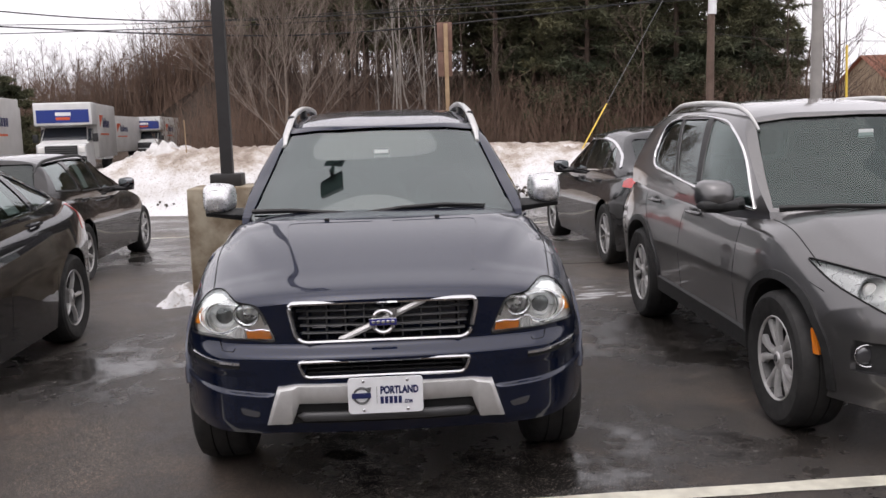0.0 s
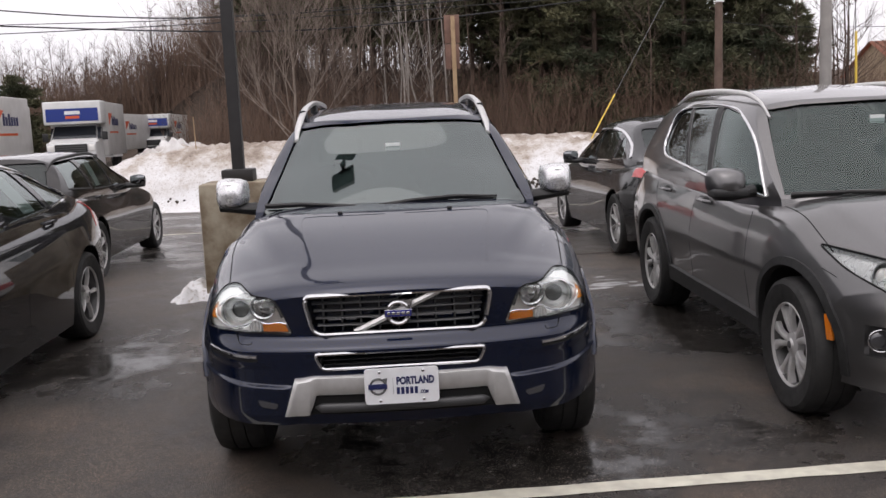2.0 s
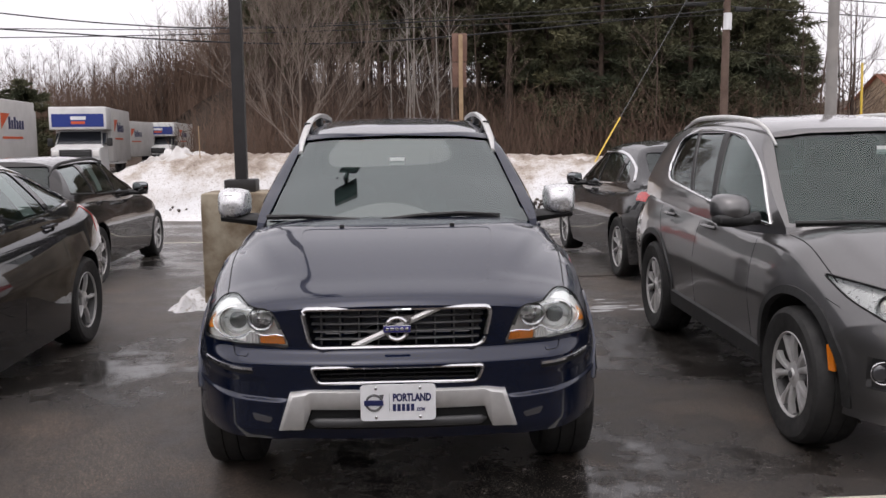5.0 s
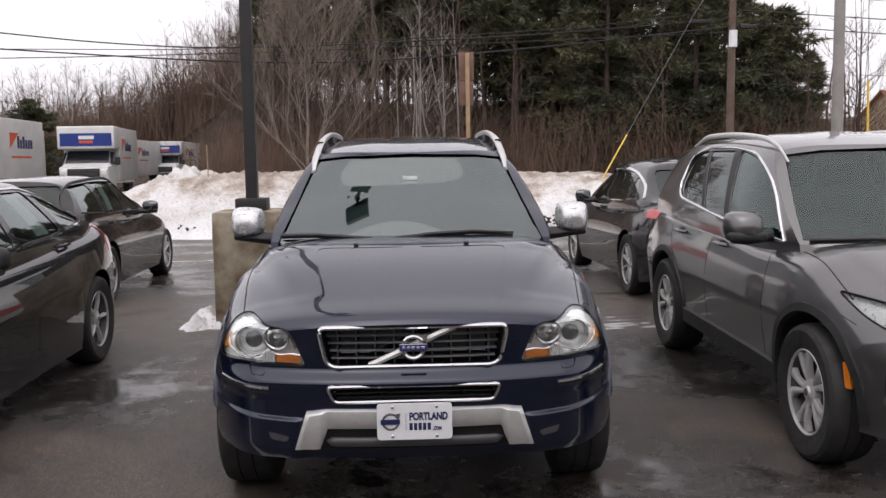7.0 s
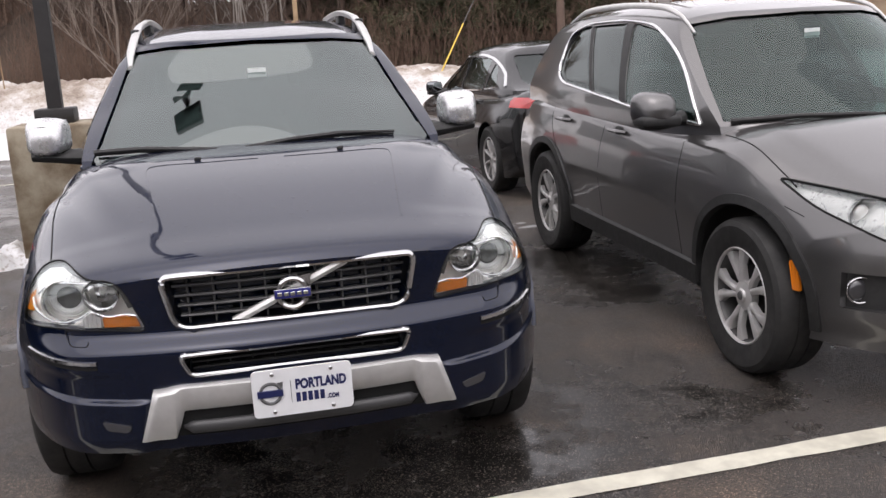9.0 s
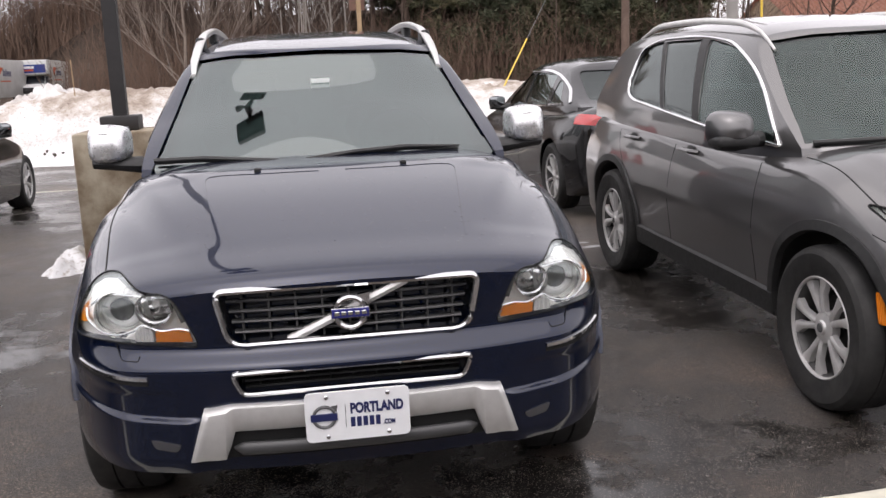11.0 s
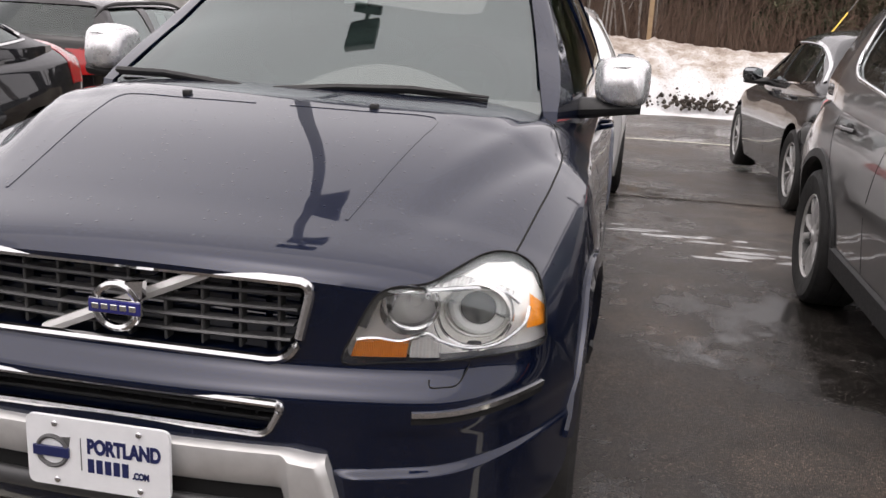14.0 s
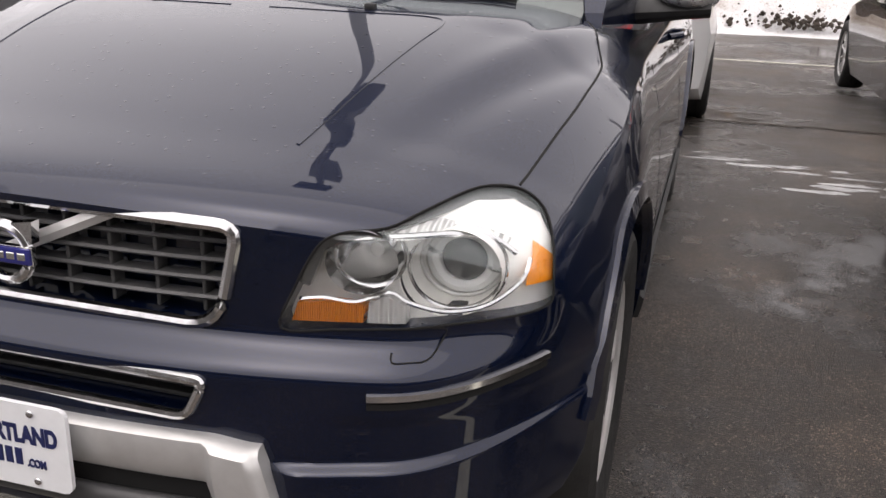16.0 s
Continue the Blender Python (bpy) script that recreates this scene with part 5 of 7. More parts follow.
        for nm, mat, poly, a, b, lb in (("tail_lamp", RED, [(tail_in, lamp_z[0]), (W + 0.05, lamp_z[0] + 0.02), (W + 0.05, lamp_z[1]), (tail_in, lamp_z[1] - 0.02)], L - tail_wrap, L + 0.2, "red tail lamp"),
                                        ("headlamp", REFLECTOR, [(0.48, 0.66), (0.86, 0.70), (0.86, 0.80), (0.50, 0.74)], -0.2, 0.6, "clear headlamp")):
            skin = sheet(low_me, -0.004, 0.02)
            skin.materials.append(mat)
            q = rounded([(sd * x, z) for x, z in poly][::sd], 0.02)
            mesh_part(nm, carve(skin, prism(q, "y", a, b), "INTERSECT", 0), mat, root, lb)
    if stick:
        for (a, b, c, d) in stick:
            for sd in (-1, 1):
                skin = sheet(up_me, 0.018, 0.002)
                skin.materials.append(STICKER)
                mesh_part("price_sheet", carve(skin, prism([(a, c), (b, c), (b - 0.12, d), (a - 0.12, d)], "x", min(0.2 * sd, 1.4 * sd), max(0.2 * sd, 1.4 * sd)), "INTERSECT", 0), STICKER, root, "pale price sheet inside the window")
    return root, lo, up


def other_cars():
    # dark saloon beyond the grey SUV, tail towards the lot
    plain_car(pose(3.49, 10.15, ground_z(7.8) + 0.02, 0, 0, 180), "black saloon car with chrome roof-line strip, seen from behind", BLACKISH, 4.84, 0.915, 1.455, (1.0, 3.80), 0.335,
              [(0, 0.72), (0.3, 0.82), (0.8, 0.92), (1.3, 0.98), (2.5, 0.99), (3.9, 1.03), (4.5, 1.06), (4.84, 1.00)],
              [(1.7, 1.40), (2.3, 1.48), (2.8, 1.50), (3.4, 1.46), (3.9, 1.35), (4.3, 1.20)], [(1.2, 0.95), (2.4, 0.97), (4.4, 1.02)], (1.25, 2.15), (4.45, 3.55),
              [[(1.80, 1.00), (2.48, 1.01), (2.46, 1.345), (2.30, 1.345)], [(2.56, 1.01), (3.36, 1.03), (3.22, 1.335), (2.54, 1.35)], [(3.44, 1.04), (3.78, 1.06), (3.50, 1.25), (3.38, 1.28)]],
              rim=0.225, spokes=9, chrome="arch", base=0.80, topw=0.60, lamp_z=(0.86, 0.975), tail_wrap=0.50, tail_in=0.42, handle_z=0.90)
    # charcoal saloon beside the navy car, nose out
    plain_car(TILT @ pose(-3.30, -0.12, 0.0, 0, 0, -1.5), "charcoal saloon car with chrome window line, parked nose out", CHARCOAL, 4.63, 0.93, 1.48, (0.93, 3.70), 0.335,
              [(0, 0.72), (0.3, 0.82), (0.8, 0.93), (1.3, 1.0), (2.5, 1.02), (3.7, 1.06), (4.3, 1.08), (4.63, 1.02)],
              [(1.9, 1.36), (2.3, 1.45), (2.8, 1.475), (3.3, 1.44), (3.8, 1.32), (4.2, 1.18)], [(1.2, 0.97), (2.4, 0.99), (4.2, 1.04)], (1.22, 2.10), (4.25, 3.40),
              [[(1.80, 1.02), (2.45, 1.03), (2.44, 1.365), (2.28, 1.36)], [(2.54, 1.035), (3.26, 1.055), (3.14, 1.355), (2.52, 1.37)], [(3.34, 1.065), (3.78, 1.10), (3.52, 1.24), (3.26, 1.33)]],
              rim=0.215, spokes=5, chrome="band", base=0.82, topw=0.61, lamp_z=(0.80, 1.08), stick=[(2.90, 3.10, 1.06, 1.36)], handle_z=0.955)
    # dark estate behind it, tail towards the lot
    plain_car(pose(-4.02, 10.42, ground_z(8.0), 0, 0, 180), "brown-black estate car with roof rails and price sheets", BROWNBLACK, 4.53, 0.91, 1.42, (0.78, 3.54), 0.325,
              [(0, 0.70), (0.3, 0.80), (0.8, 0.90), (1.3, 0.96), (2.5, 0.98), (4.0, 1.02), (4.53, 0.98)],
              [(1.9, 1.33), (2.3, 1.41), (2.8, 1.43), (3.6, 1.41), (4.2, 1.37)], [(1.2, 0.93), (2.4, 0.95), (4.4, 1.0)], (1.25, 2.15), (4.40, 4.02),
              [[(1.80, 0.98), (2.48, 0.99), (2.47, 1.33), (2.30, 1.33)], [(2.56, 1.0), (3.30, 1.01), (3.20, 1.345), (2.54, 1.34)], [(3.38, 1.02), (4.06, 1.05), (3.86, 1.31), (3.34, 1.34)]],
              rim=0.225, spokes=7, twin=True, rails=(2.2, 4.05), chrome="dark", base=0.80, topw=0.60, lamp_z=(0.74, 0.98), stick=[(2.30, 2.48, 1.0, 1.30), (2.95, 3.12, 1.02, 1.30)], handle_z=0.90)
    # white car behind the navy one, tail towards the lot
    plain_car(pose(0.34, 10.35, ground_z(7.8), 0, 0, 180), "white SUV with red tail lamps, seen from behind", WHITEPAINT, 4.60, 0.93, 1.66, (0.95, 3.62), 0.35,
              [(0, 0.75), (0.3, 0.88), (0.8, 0.98), (1.2, 1.05), (2.5, 1.07), (4.2, 1.09), (4.6, 1.02)],
              [(1.8, 1.53), (2.2, 1.61), (2.8, 1.63), (3.6, 1.60), (4.2, 1.54)], [(1.1, 1.02), (2.4, 1.04), (4.4, 1.06)], (1.15, 1.95), (4.48, 4.15),
              [[(1.70, 1.08), (2.45, 1.09), (2.44, 1.50), (2.15, 1.50)], [(2.54, 1.10), (3.35, 1.11), (3.28, 1.52), (2.52, 1.51)], [(3.44, 1.12), (4.10, 1.15), (3.92, 1.46), (3.40, 1.50)]],
              rim=0.215, spokes=5, chrome="dark", base=0.83, topw=0.61, lamp_z=(0.80, 1.10), tail_in=0.62, handle_z=0.98, tail_wrap=0.35)


# ---- ground, markings, snow ----
def ground_z(y):
    near = 0.0262 * min(max(y, -14), 4.2)
    return near + (0.07 - 0.110) * step(4.2, 6.2, y) - 0.07 * step(9, 17, y)


def asphalt():
    m = material("asphalt", (0.05, 0.05, 0.05), 0.5)
    n = noisy(m, 0.55, 5, 0.6)
    n2 = noisy(m, 6.0, 6, 0.65)
    grit = node(m, "ShaderNodeTexVoronoi", Scale=210.0)
    link(m, coords(m), grit.inputs["Vector"])
    wet = node(m, "ShaderNodeMath")
    wet.operation = "MULTIPLY_ADD"
    wet.inputs[1].default_value, wet.inputs[2].default_value = 0.35, 0.0
    link(m, n2, wet.inputs[0])
    add = node(m, "ShaderNodeMath")
    add.operation = "ADD"
    link(m, n, add.inputs[0])
    link(m, wet.outputs[0], add.inputs[1])
    base = ramp(m, add.outputs[0], [(0.52, (0.017, 0.016, 0.015)), (0.66, (0.034, 0.030, 0.027)), (0.80, (0.066, 0.055, 0.046))])
    # rusty, silty stains where water has stood
    silt = node(m, "ShaderNodeMixRGB")
    link(m, ramp(m, noisy(m, 1.15, 7, 0.62), [(0.55, (0, 0, 0)), (0.72, (0.8, 0.8, 0.8))]), silt.inputs["Fac"])
    link(m, base, silt.inputs["Color1"])
    silt.inputs["Color2"].default_value = (0.095, 0.072, 0.056, 1)
    base = silt.outputs[0]
    stones = ramp(m, grit.outputs["Color"], [(0.22, (0.55, 0.55, 0.55)), (0.58, (1.02, 1.0, 0.98)), (0.76, (1.7, 1.64, 1.56)), (0.90, (5.0, 4.7, 4.4))])
    mix = node(m, "ShaderNodeMixRGB", Fac=1.0)
    mix.blend_type = "MULTIPLY"
    link(m, base, mix.inputs["Color1"])
    link(m, stones, mix.inputs["Color2"])
    link(m, mix.outputs[0], bsdf(m).inputs["Base Color"])
    link(m, ramp(m, add.outputs[0], [(0.46, (0.12,) * 3), (0.62, (0.26,) * 3), (0.78, (0.46,) * 3)]), bsdf(m).inputs["Roughness"])
    h = node(m, "ShaderNodeMixRGB")
    link(m, ramp(m, add.outputs[0], [(0.55, (0, 0, 0)), (0.70, (1, 1, 1))]), h.inputs["Fac"])
    h.inputs["Color1"].default_value = (0.4, 0.4, 0.4, 1)
    link(m, grit.outputs["Distance"], h.inputs["Color2"])
    bump(m, h.outputs[0], 0.75, 0.006)
    return m


ASPHALT = asphalt()
PAINTLINE = varied("worn_line_paint", (0.62, 0.60, 0.50), (0.45, 0.43, 0.36), 9, 0.5, 0.7, 180, 0.3, 0.003)
def old_snow():
    """Grainy old snow; its crust, thrown up by the plough, holds brown grit."""
    m = material("old_snow", (0.8, 0.8, 0.81), 0.75)
    xyz = node(m, "ShaderNodeSeparateXYZ")
    link(m, coords(m), xyz.inputs[0])
    grit = node(m, "ShaderNodeMath")
    grit.operation = "MULTIPLY_ADD"
    grit.inputs[1].default_value = 0.30
    link(m, xyz.outputs["Z"], grit.inputs[0])
    link(m, noisy(m, 1.6, 9, 0.68), grit.inputs[2])
    clean = ramp(m, grit.outputs[0], [(0.56, (0.75, 0.75, 0.755)), (0.74, (0.63, 0.61, 0.595)), (0.86, (0.42, 0.365, 0.315)), (0.97, (0.25, 0.20, 0.16))])
    spots = ramp(m, noisy(m, 26, 4, 0.6), [(0.54, (1, 1, 1)), (0.70, (0.55, 0.50, 0.45))])
    mix = node(m, "ShaderNodeMixRGB", Fac=1.0)
    mix.blend_type = "MULTIPLY"
    link(m, clean, mix.inputs["Color1"])
    link(m, spots, mix.inputs["Color2"])
    link(m, mix.outputs[0], bsdf(m).inputs["Base Color"])
    bump(m, noisy(m, 9, 8, 0.65), 0.6, 0.06)
    return m


SNOW = old_snow()
DIRTYSNOW = varied("dirty_snow", (0.42, 0.39, 0.36), (0.70, 0.69, 0.68), 2.2, 0.7, 0.9, 9, 0.7, 0.05)
SLUSH = varied("thin_slush", (0.24, 0.24, 0.24), (0.48, 0.48, 0.48), 9, 0.35, 0.6, 60, 0.4, 0.01)
EARTH = varied("dark_earth", (0.035, 0.028, 0.022), (0.07, 0.055, 0.042), 3, 0.9, 0.95, 30, 0.5, 0.02)
CONCRETE = varied("stained_concrete", (0.36, 0.315, 0.235), (0.13, 0.088, 0.050), 4.2, 0.8, 0.9, 60, 0.4, 0.008)
POLEPAINT = varied("bronze_pole_paint", (0.014, 0.013, 0.013), (0.022, 0.020, 0.020), 5, 0.45, 0.6, 90, 0.1, 0.003)
WOODPOLE = varied("weathered_pole", (0.10, 0.065, 0.05), (0.16, 0.11, 0.085), 2.0, 0.8, 0.9, 40, 0.5, 0.01)
GREYPOLE = varied("grey_pole", (0.30, 0.28, 0.26), (0.22, 0.21, 0.20), 1.5, 0.8, 0.9, 40, 0.5, 0.01)
SIGNWOOD = varied("sign_wood", (0.38, 0.27, 0.16), (0.28, 0.19, 0.11), 4, 0.8, 0.9, 50, 0.3, 0.006)
SIGNBACK = varied("sign_back", (0.20, 0.115, 0.085), (0.15, 0.085, 0.065), 5, 0.7, 0.8)
BARK = varied("grey_bark", (0.062, 0.042, 0.032), (0.105, 0.073, 0.056), 3, 0.9, 0.95, 25, 0.6, 0.02)
PALEBARK = varied("pale_bark", (0.21, 0.168, 0.138), (0.15, 0.118, 0.096), 3, 0.9, 0.95, 25, 0.5, 0.02)
BIRCH = varied("birch_bark", (0.30, 0.27, 0.24), (0.19, 0.165, 0.145), 5, 0.8, 0.9)
BRUSH = varied("brown_brush", (0.105, 0.066, 0.047), (0.155, 0.102, 0.074), 0.4, 0.95, 1.0)
LITTER = varied("leaf_litter", (0.05, 0.037, 0.028), (0.09, 0.066, 0.05), 0.6, 0.95, 1.0, 3, 0.8, 0.2)
NEEDLES = varied("pine_needles", (0.044, 0.054, 0.028), (0.105, 0.098, 0.046), 0.30, 0.7, 0.85)
WIRE = material("cable", (0.012, 0.012, 0.013), 0.6)
YELLOW = varied("yellow_guard", (0.75, 0.52, 0.06), (0.6, 0.42, 0.06), 4, 0.5, 0.6)


def ground():
    bm = bmesh.new()
    xs = [-400, -150, -60, -30, -15, -8, -4, 0, 4, 8, 15, 30, 60, 150, 400]
    ys = [-400, -100, -40, -14] + [-12 + 0.5 * k for k in range(64)] + [22, 26, 32, 45, 70, 120, 400]
    loft(bm, [[(x, y, ground_z(y)) for x in xs] for y in ys], closed=False)
    bm.normal_update()
    if sum(f.normal.z for f in bm.faces) < 0:
        bmesh.ops.reverse_faces(bm, faces=bm.faces[:])
    return tagged(part("ground", bm, ASPHALT, None, angle=60), "wet dark asphalt car park with damp patches", "ground", kind="structure")


def stripe(x0, x1, y0, y1, width, label):
    bm = bmesh.new()
    rnd = random.Random(int(y0 * 100))
    rows = []
    n = 60
    for k in range(n + 1):
        t = k / n
        x, y = x0 + (x1 - x0) * t, y0 + (y1 - y0) * t
        a, b = rnd.uniform(-0.006, 0.006), rnd.uniform(-0.006, 0.006)
        rows.append([(x, y - width / 2 + a, ground_z(y - width / 2 + a) + 0.004), (x, y + width / 2 + b, ground_z(y + width / 2 + b) + 0.004)])
    loft(bm, rows, closed=False)
    bm.normal_update()
    if sum(f.normal.z for f in bm.faces) < 0:
        bmesh.ops.reverse_faces(bm, faces=bm.faces[:])
    return tagged(part("road_marking", bm, PAINTLINE, None), label, "road marking", kind="structure")


def crack(x0, x1, y, label):
    """An open, damp seam in the paving with ragged edges."""
    bm = bmesh.new()
    rows = []
    n = int((x1 - x0) / 0.06)
    for k in range(n + 1):
        x = x0 + (x1 - x0) * k / n
        yc = y + 0.10 * noise.noise(Vector((x * 0.9, 5, 0))) + 0.03 * noise.noise(Vector((x * 5, 9, 0)))
        w = 0.022 + 0.03 * abs(noise.noise(Vector((x * 3, 2, 0))))
        rows.append([(x, yc - w, ground_z(yc) + 0.005), (x, yc, ground_z(yc) + 0.001), (x, yc + w, ground_z(yc) + 0.005)])
    loft(bm, rows, closed=False)
    bm.normal_update()
    if sum(f.normal.z for f in bm.faces) < 0:
        bmesh.ops.reverse_faces(bm, faces=bm.faces[:])
    return tagged(part("pavement_crack", bm, EARTH, None), label, "crack", kind="structure")


def lumps(name, cx, cy, sx, sy, h, seed, mat, label, category, n=28, floor=None, power=1.0):
    """A heap with a broken outline."""
    rnd = random.Random(seed)
    off = Vector((rnd.uniform(0, 50), rnd.uniform(0, 50), 0))
    bm = bmesh.new()
    rings = []
    for i in range(n // 2 + 1):
        t = i / (n // 2)
        ring = []
        for k in range(n):
            a = k * math.tau / n
            edge = 1 + 0.45 * noise.noise(Vector((math.cos(a) * 1.3, math.sin(a) * 1.3, seed))) + 0.22 * noise.noise(Vector((math.cos(a) * 4, math.sin(a) * 4, seed)))
            x, y = cx + sx * t * edge * math.cos(a), cy + sy * t * edge * math.sin(a)
            z = h * (1 - t ** 1.6) ** power * (0.75 + 0.6 * noise.noise(Vector((x * 2.1, y * 2.1, seed)) + off) + 0.35 * noise.noise(Vector((x * 7, y * 7, seed)) + off))
            ring.append((x, y, (ground_z(y) if floor is None else floor) - 0.006 + max(0.0, z) * (1 if t < 1 else 0)))
        rings.append(ring)
    loft(bm, rings)
    bm.normal_update()
    return tagged(part(name, bm, mat, None, angle=80), label, category)


def snow_bank():
    bm = bmesh.new()
    prof = spline([(16.4, 0.0), (16.75, 0.10), (17.1, 0.45), (17.7, 0.78), (18.5, 1.0), (19.6, 0.98), (21.0, 0.55), (22.5, 0.05), (23, 0.0)])
    tall = spline([(-60, 0.5), (-16, 0.5), (-9, 0.55), (-6.8, 0.80), (-5.6, 1.15), (-4, 1.38), (-1, 1.38), (2, 1.35), (5, 1.20), (9, 1.10), (14, 0.9), (60, 0.9)])
    xs = [-60 + 1.5 * k for k in range(28)] + [-18 + 0.11 * k for k in range(282)] + [13 + 1.5 * k for k in range(32)]
    ys = [16.3 + 0.11 * k for k in range(62)]
    rows = []
    for y in ys:
        row = []
        for x in xs:
            wob = 0.35 * noise.noise(Vector((x * 0.5, 3, 0))) + 0.12 * noise.noise(Vector((x * 2.1, 7, 0)))
            h = tall(x) * prof(y + wob)
            v = Vector((x, y, 0))
            if h > 0.02:
                h *= 0.99 + 0.07 * noise.noise(v * 0.7) + 0.06 * noise.noise(v * 2.3) + 0.07 * abs(noise.noise(v * 5.0)) + 0.05 * noise.noise(v * 9.0)
            row.append((x, y, -0.02 + h))
        rows.append(row)
    loft(bm, rows, closed=False)
    bm.normal_update()
    if sum(f.normal.z for f in bm.faces) < 0:
        bmesh.ops.reverse_faces(bm, faces=bm.faces[:])
    return tagged(part("snow_bank", bm, SNOW, None, angle=70), "long ploughed bank of old snow beside the road", "snow bank", kind="stuff")


def clods():
    """Dark frozen earth broken out of the foot of the bank."""
    rnd = random.Random(5)
    bm = bmesh.new()
    for k in range(260):
        x = rnd.gauss(3.0, 0.55) if k < 190 else rnd.uniform(-14, 9)
        y = 16.75 + abs(rnd.gauss(0, 0.16))
        r = rnd.uniform(0.012, 0.05)
        z = max(0.0, (y - 16.55) * 0.95) * rnd.uniform(0.5, 1.0) + 0.02
        vs = bmesh.ops.create_icosphere(bm, subdivisions=1, radius=r)["verts"]
        for v in vs:
            v.co = v.co * rnd.uniform(0.7, 1.25) + Vector((x, y - 0.06, z))
    return tagged(part("earth_clods", bm, EARTH, None, angle=20), "dark frozen earth clods in the snow", "earth", kind="stuff")


# ---- lamp post on its concrete block ----
def lamp_post():
    x, y = -1.31, 5.12
    z0 = ground_z(y) - 0.02
    block = thing("concrete_base", pose(x, y, z0), "square stained concrete lamp post base", "concrete block")
    bm = bevelled_box((-0.33, -0.33, 0), (0.33, 0.33, 1.09), 0.018, 2)
    bmesh.ops.subdivide_edges(bm, edges=bm.edges[:], cuts=4, use_grid_fill=True)
    for v in bm.verts:
        v.co += Vector((noise.noise(v.co * 9), noise.noise(v.co * 9 + Vector((5, 0, 0))), 0.5 * noise.noise(v.co * 7))) * 0.006
    part("block", bm, CONCRETE, block, angle=30)
    post = thing("lamp_post", pose(x, y, z0 + 1.09), "dark bronze square lamp post with two flat heads", "lamp post")
    part("base_cover", bevelled_box((-0.145, -0.145, 0), (0.145, 0.145, 0.115), 0.012), POLEPAINT, post)
    H = POLE_H
    bm = bmesh.new()
    loft(bm, [[(sx * r, sy * r, zz) for sx, sy in ((-1, -1), (1, -1), (1, 1), (-1, 1))] for zz, r in ((0.1, 0.054), (H, 0.050))], cap=True)
    bmesh.ops.recalc_face_normals(bm, faces=bm.faces[:])
    part("pole", bm, POLEPAINT, post, smooth=False)
    for sd in (-1, 1):
        m = pose(0, 0, 0, 0, 0, HEAD_TURN)
        arm = part("arm", bevelled_box((-0.035, sd * 0.05, H - 0.16), (0.035, sd * 0.28, H - 0.07), 0.008, 2, m), POLEPAINT, post)
        part("lamp_head", bevelled_box((-0.28, sd * 0.24, H - 0.26), (0.28, sd * 0.80, H - 0.03), 0.03, 2, m), POLEPAINT, arm, "flat bronze lamp head")
        part("lamp_lens", bevelled_box((-0.24, sd * 0.30, H - 0.270), (0.24, sd * 0.72, H - 0.258), 0.004, 1, m), DARKRIB, arm, "dark lamp lens")


POLE_H, HEAD_TURN = 5.9, 5


# ---- street furniture ----
def rod(name, pts, r, mat, parent=None, n=8, label=""):
    return part(name, tube(bmesh.new(), pts, r, n), mat, parent, label)


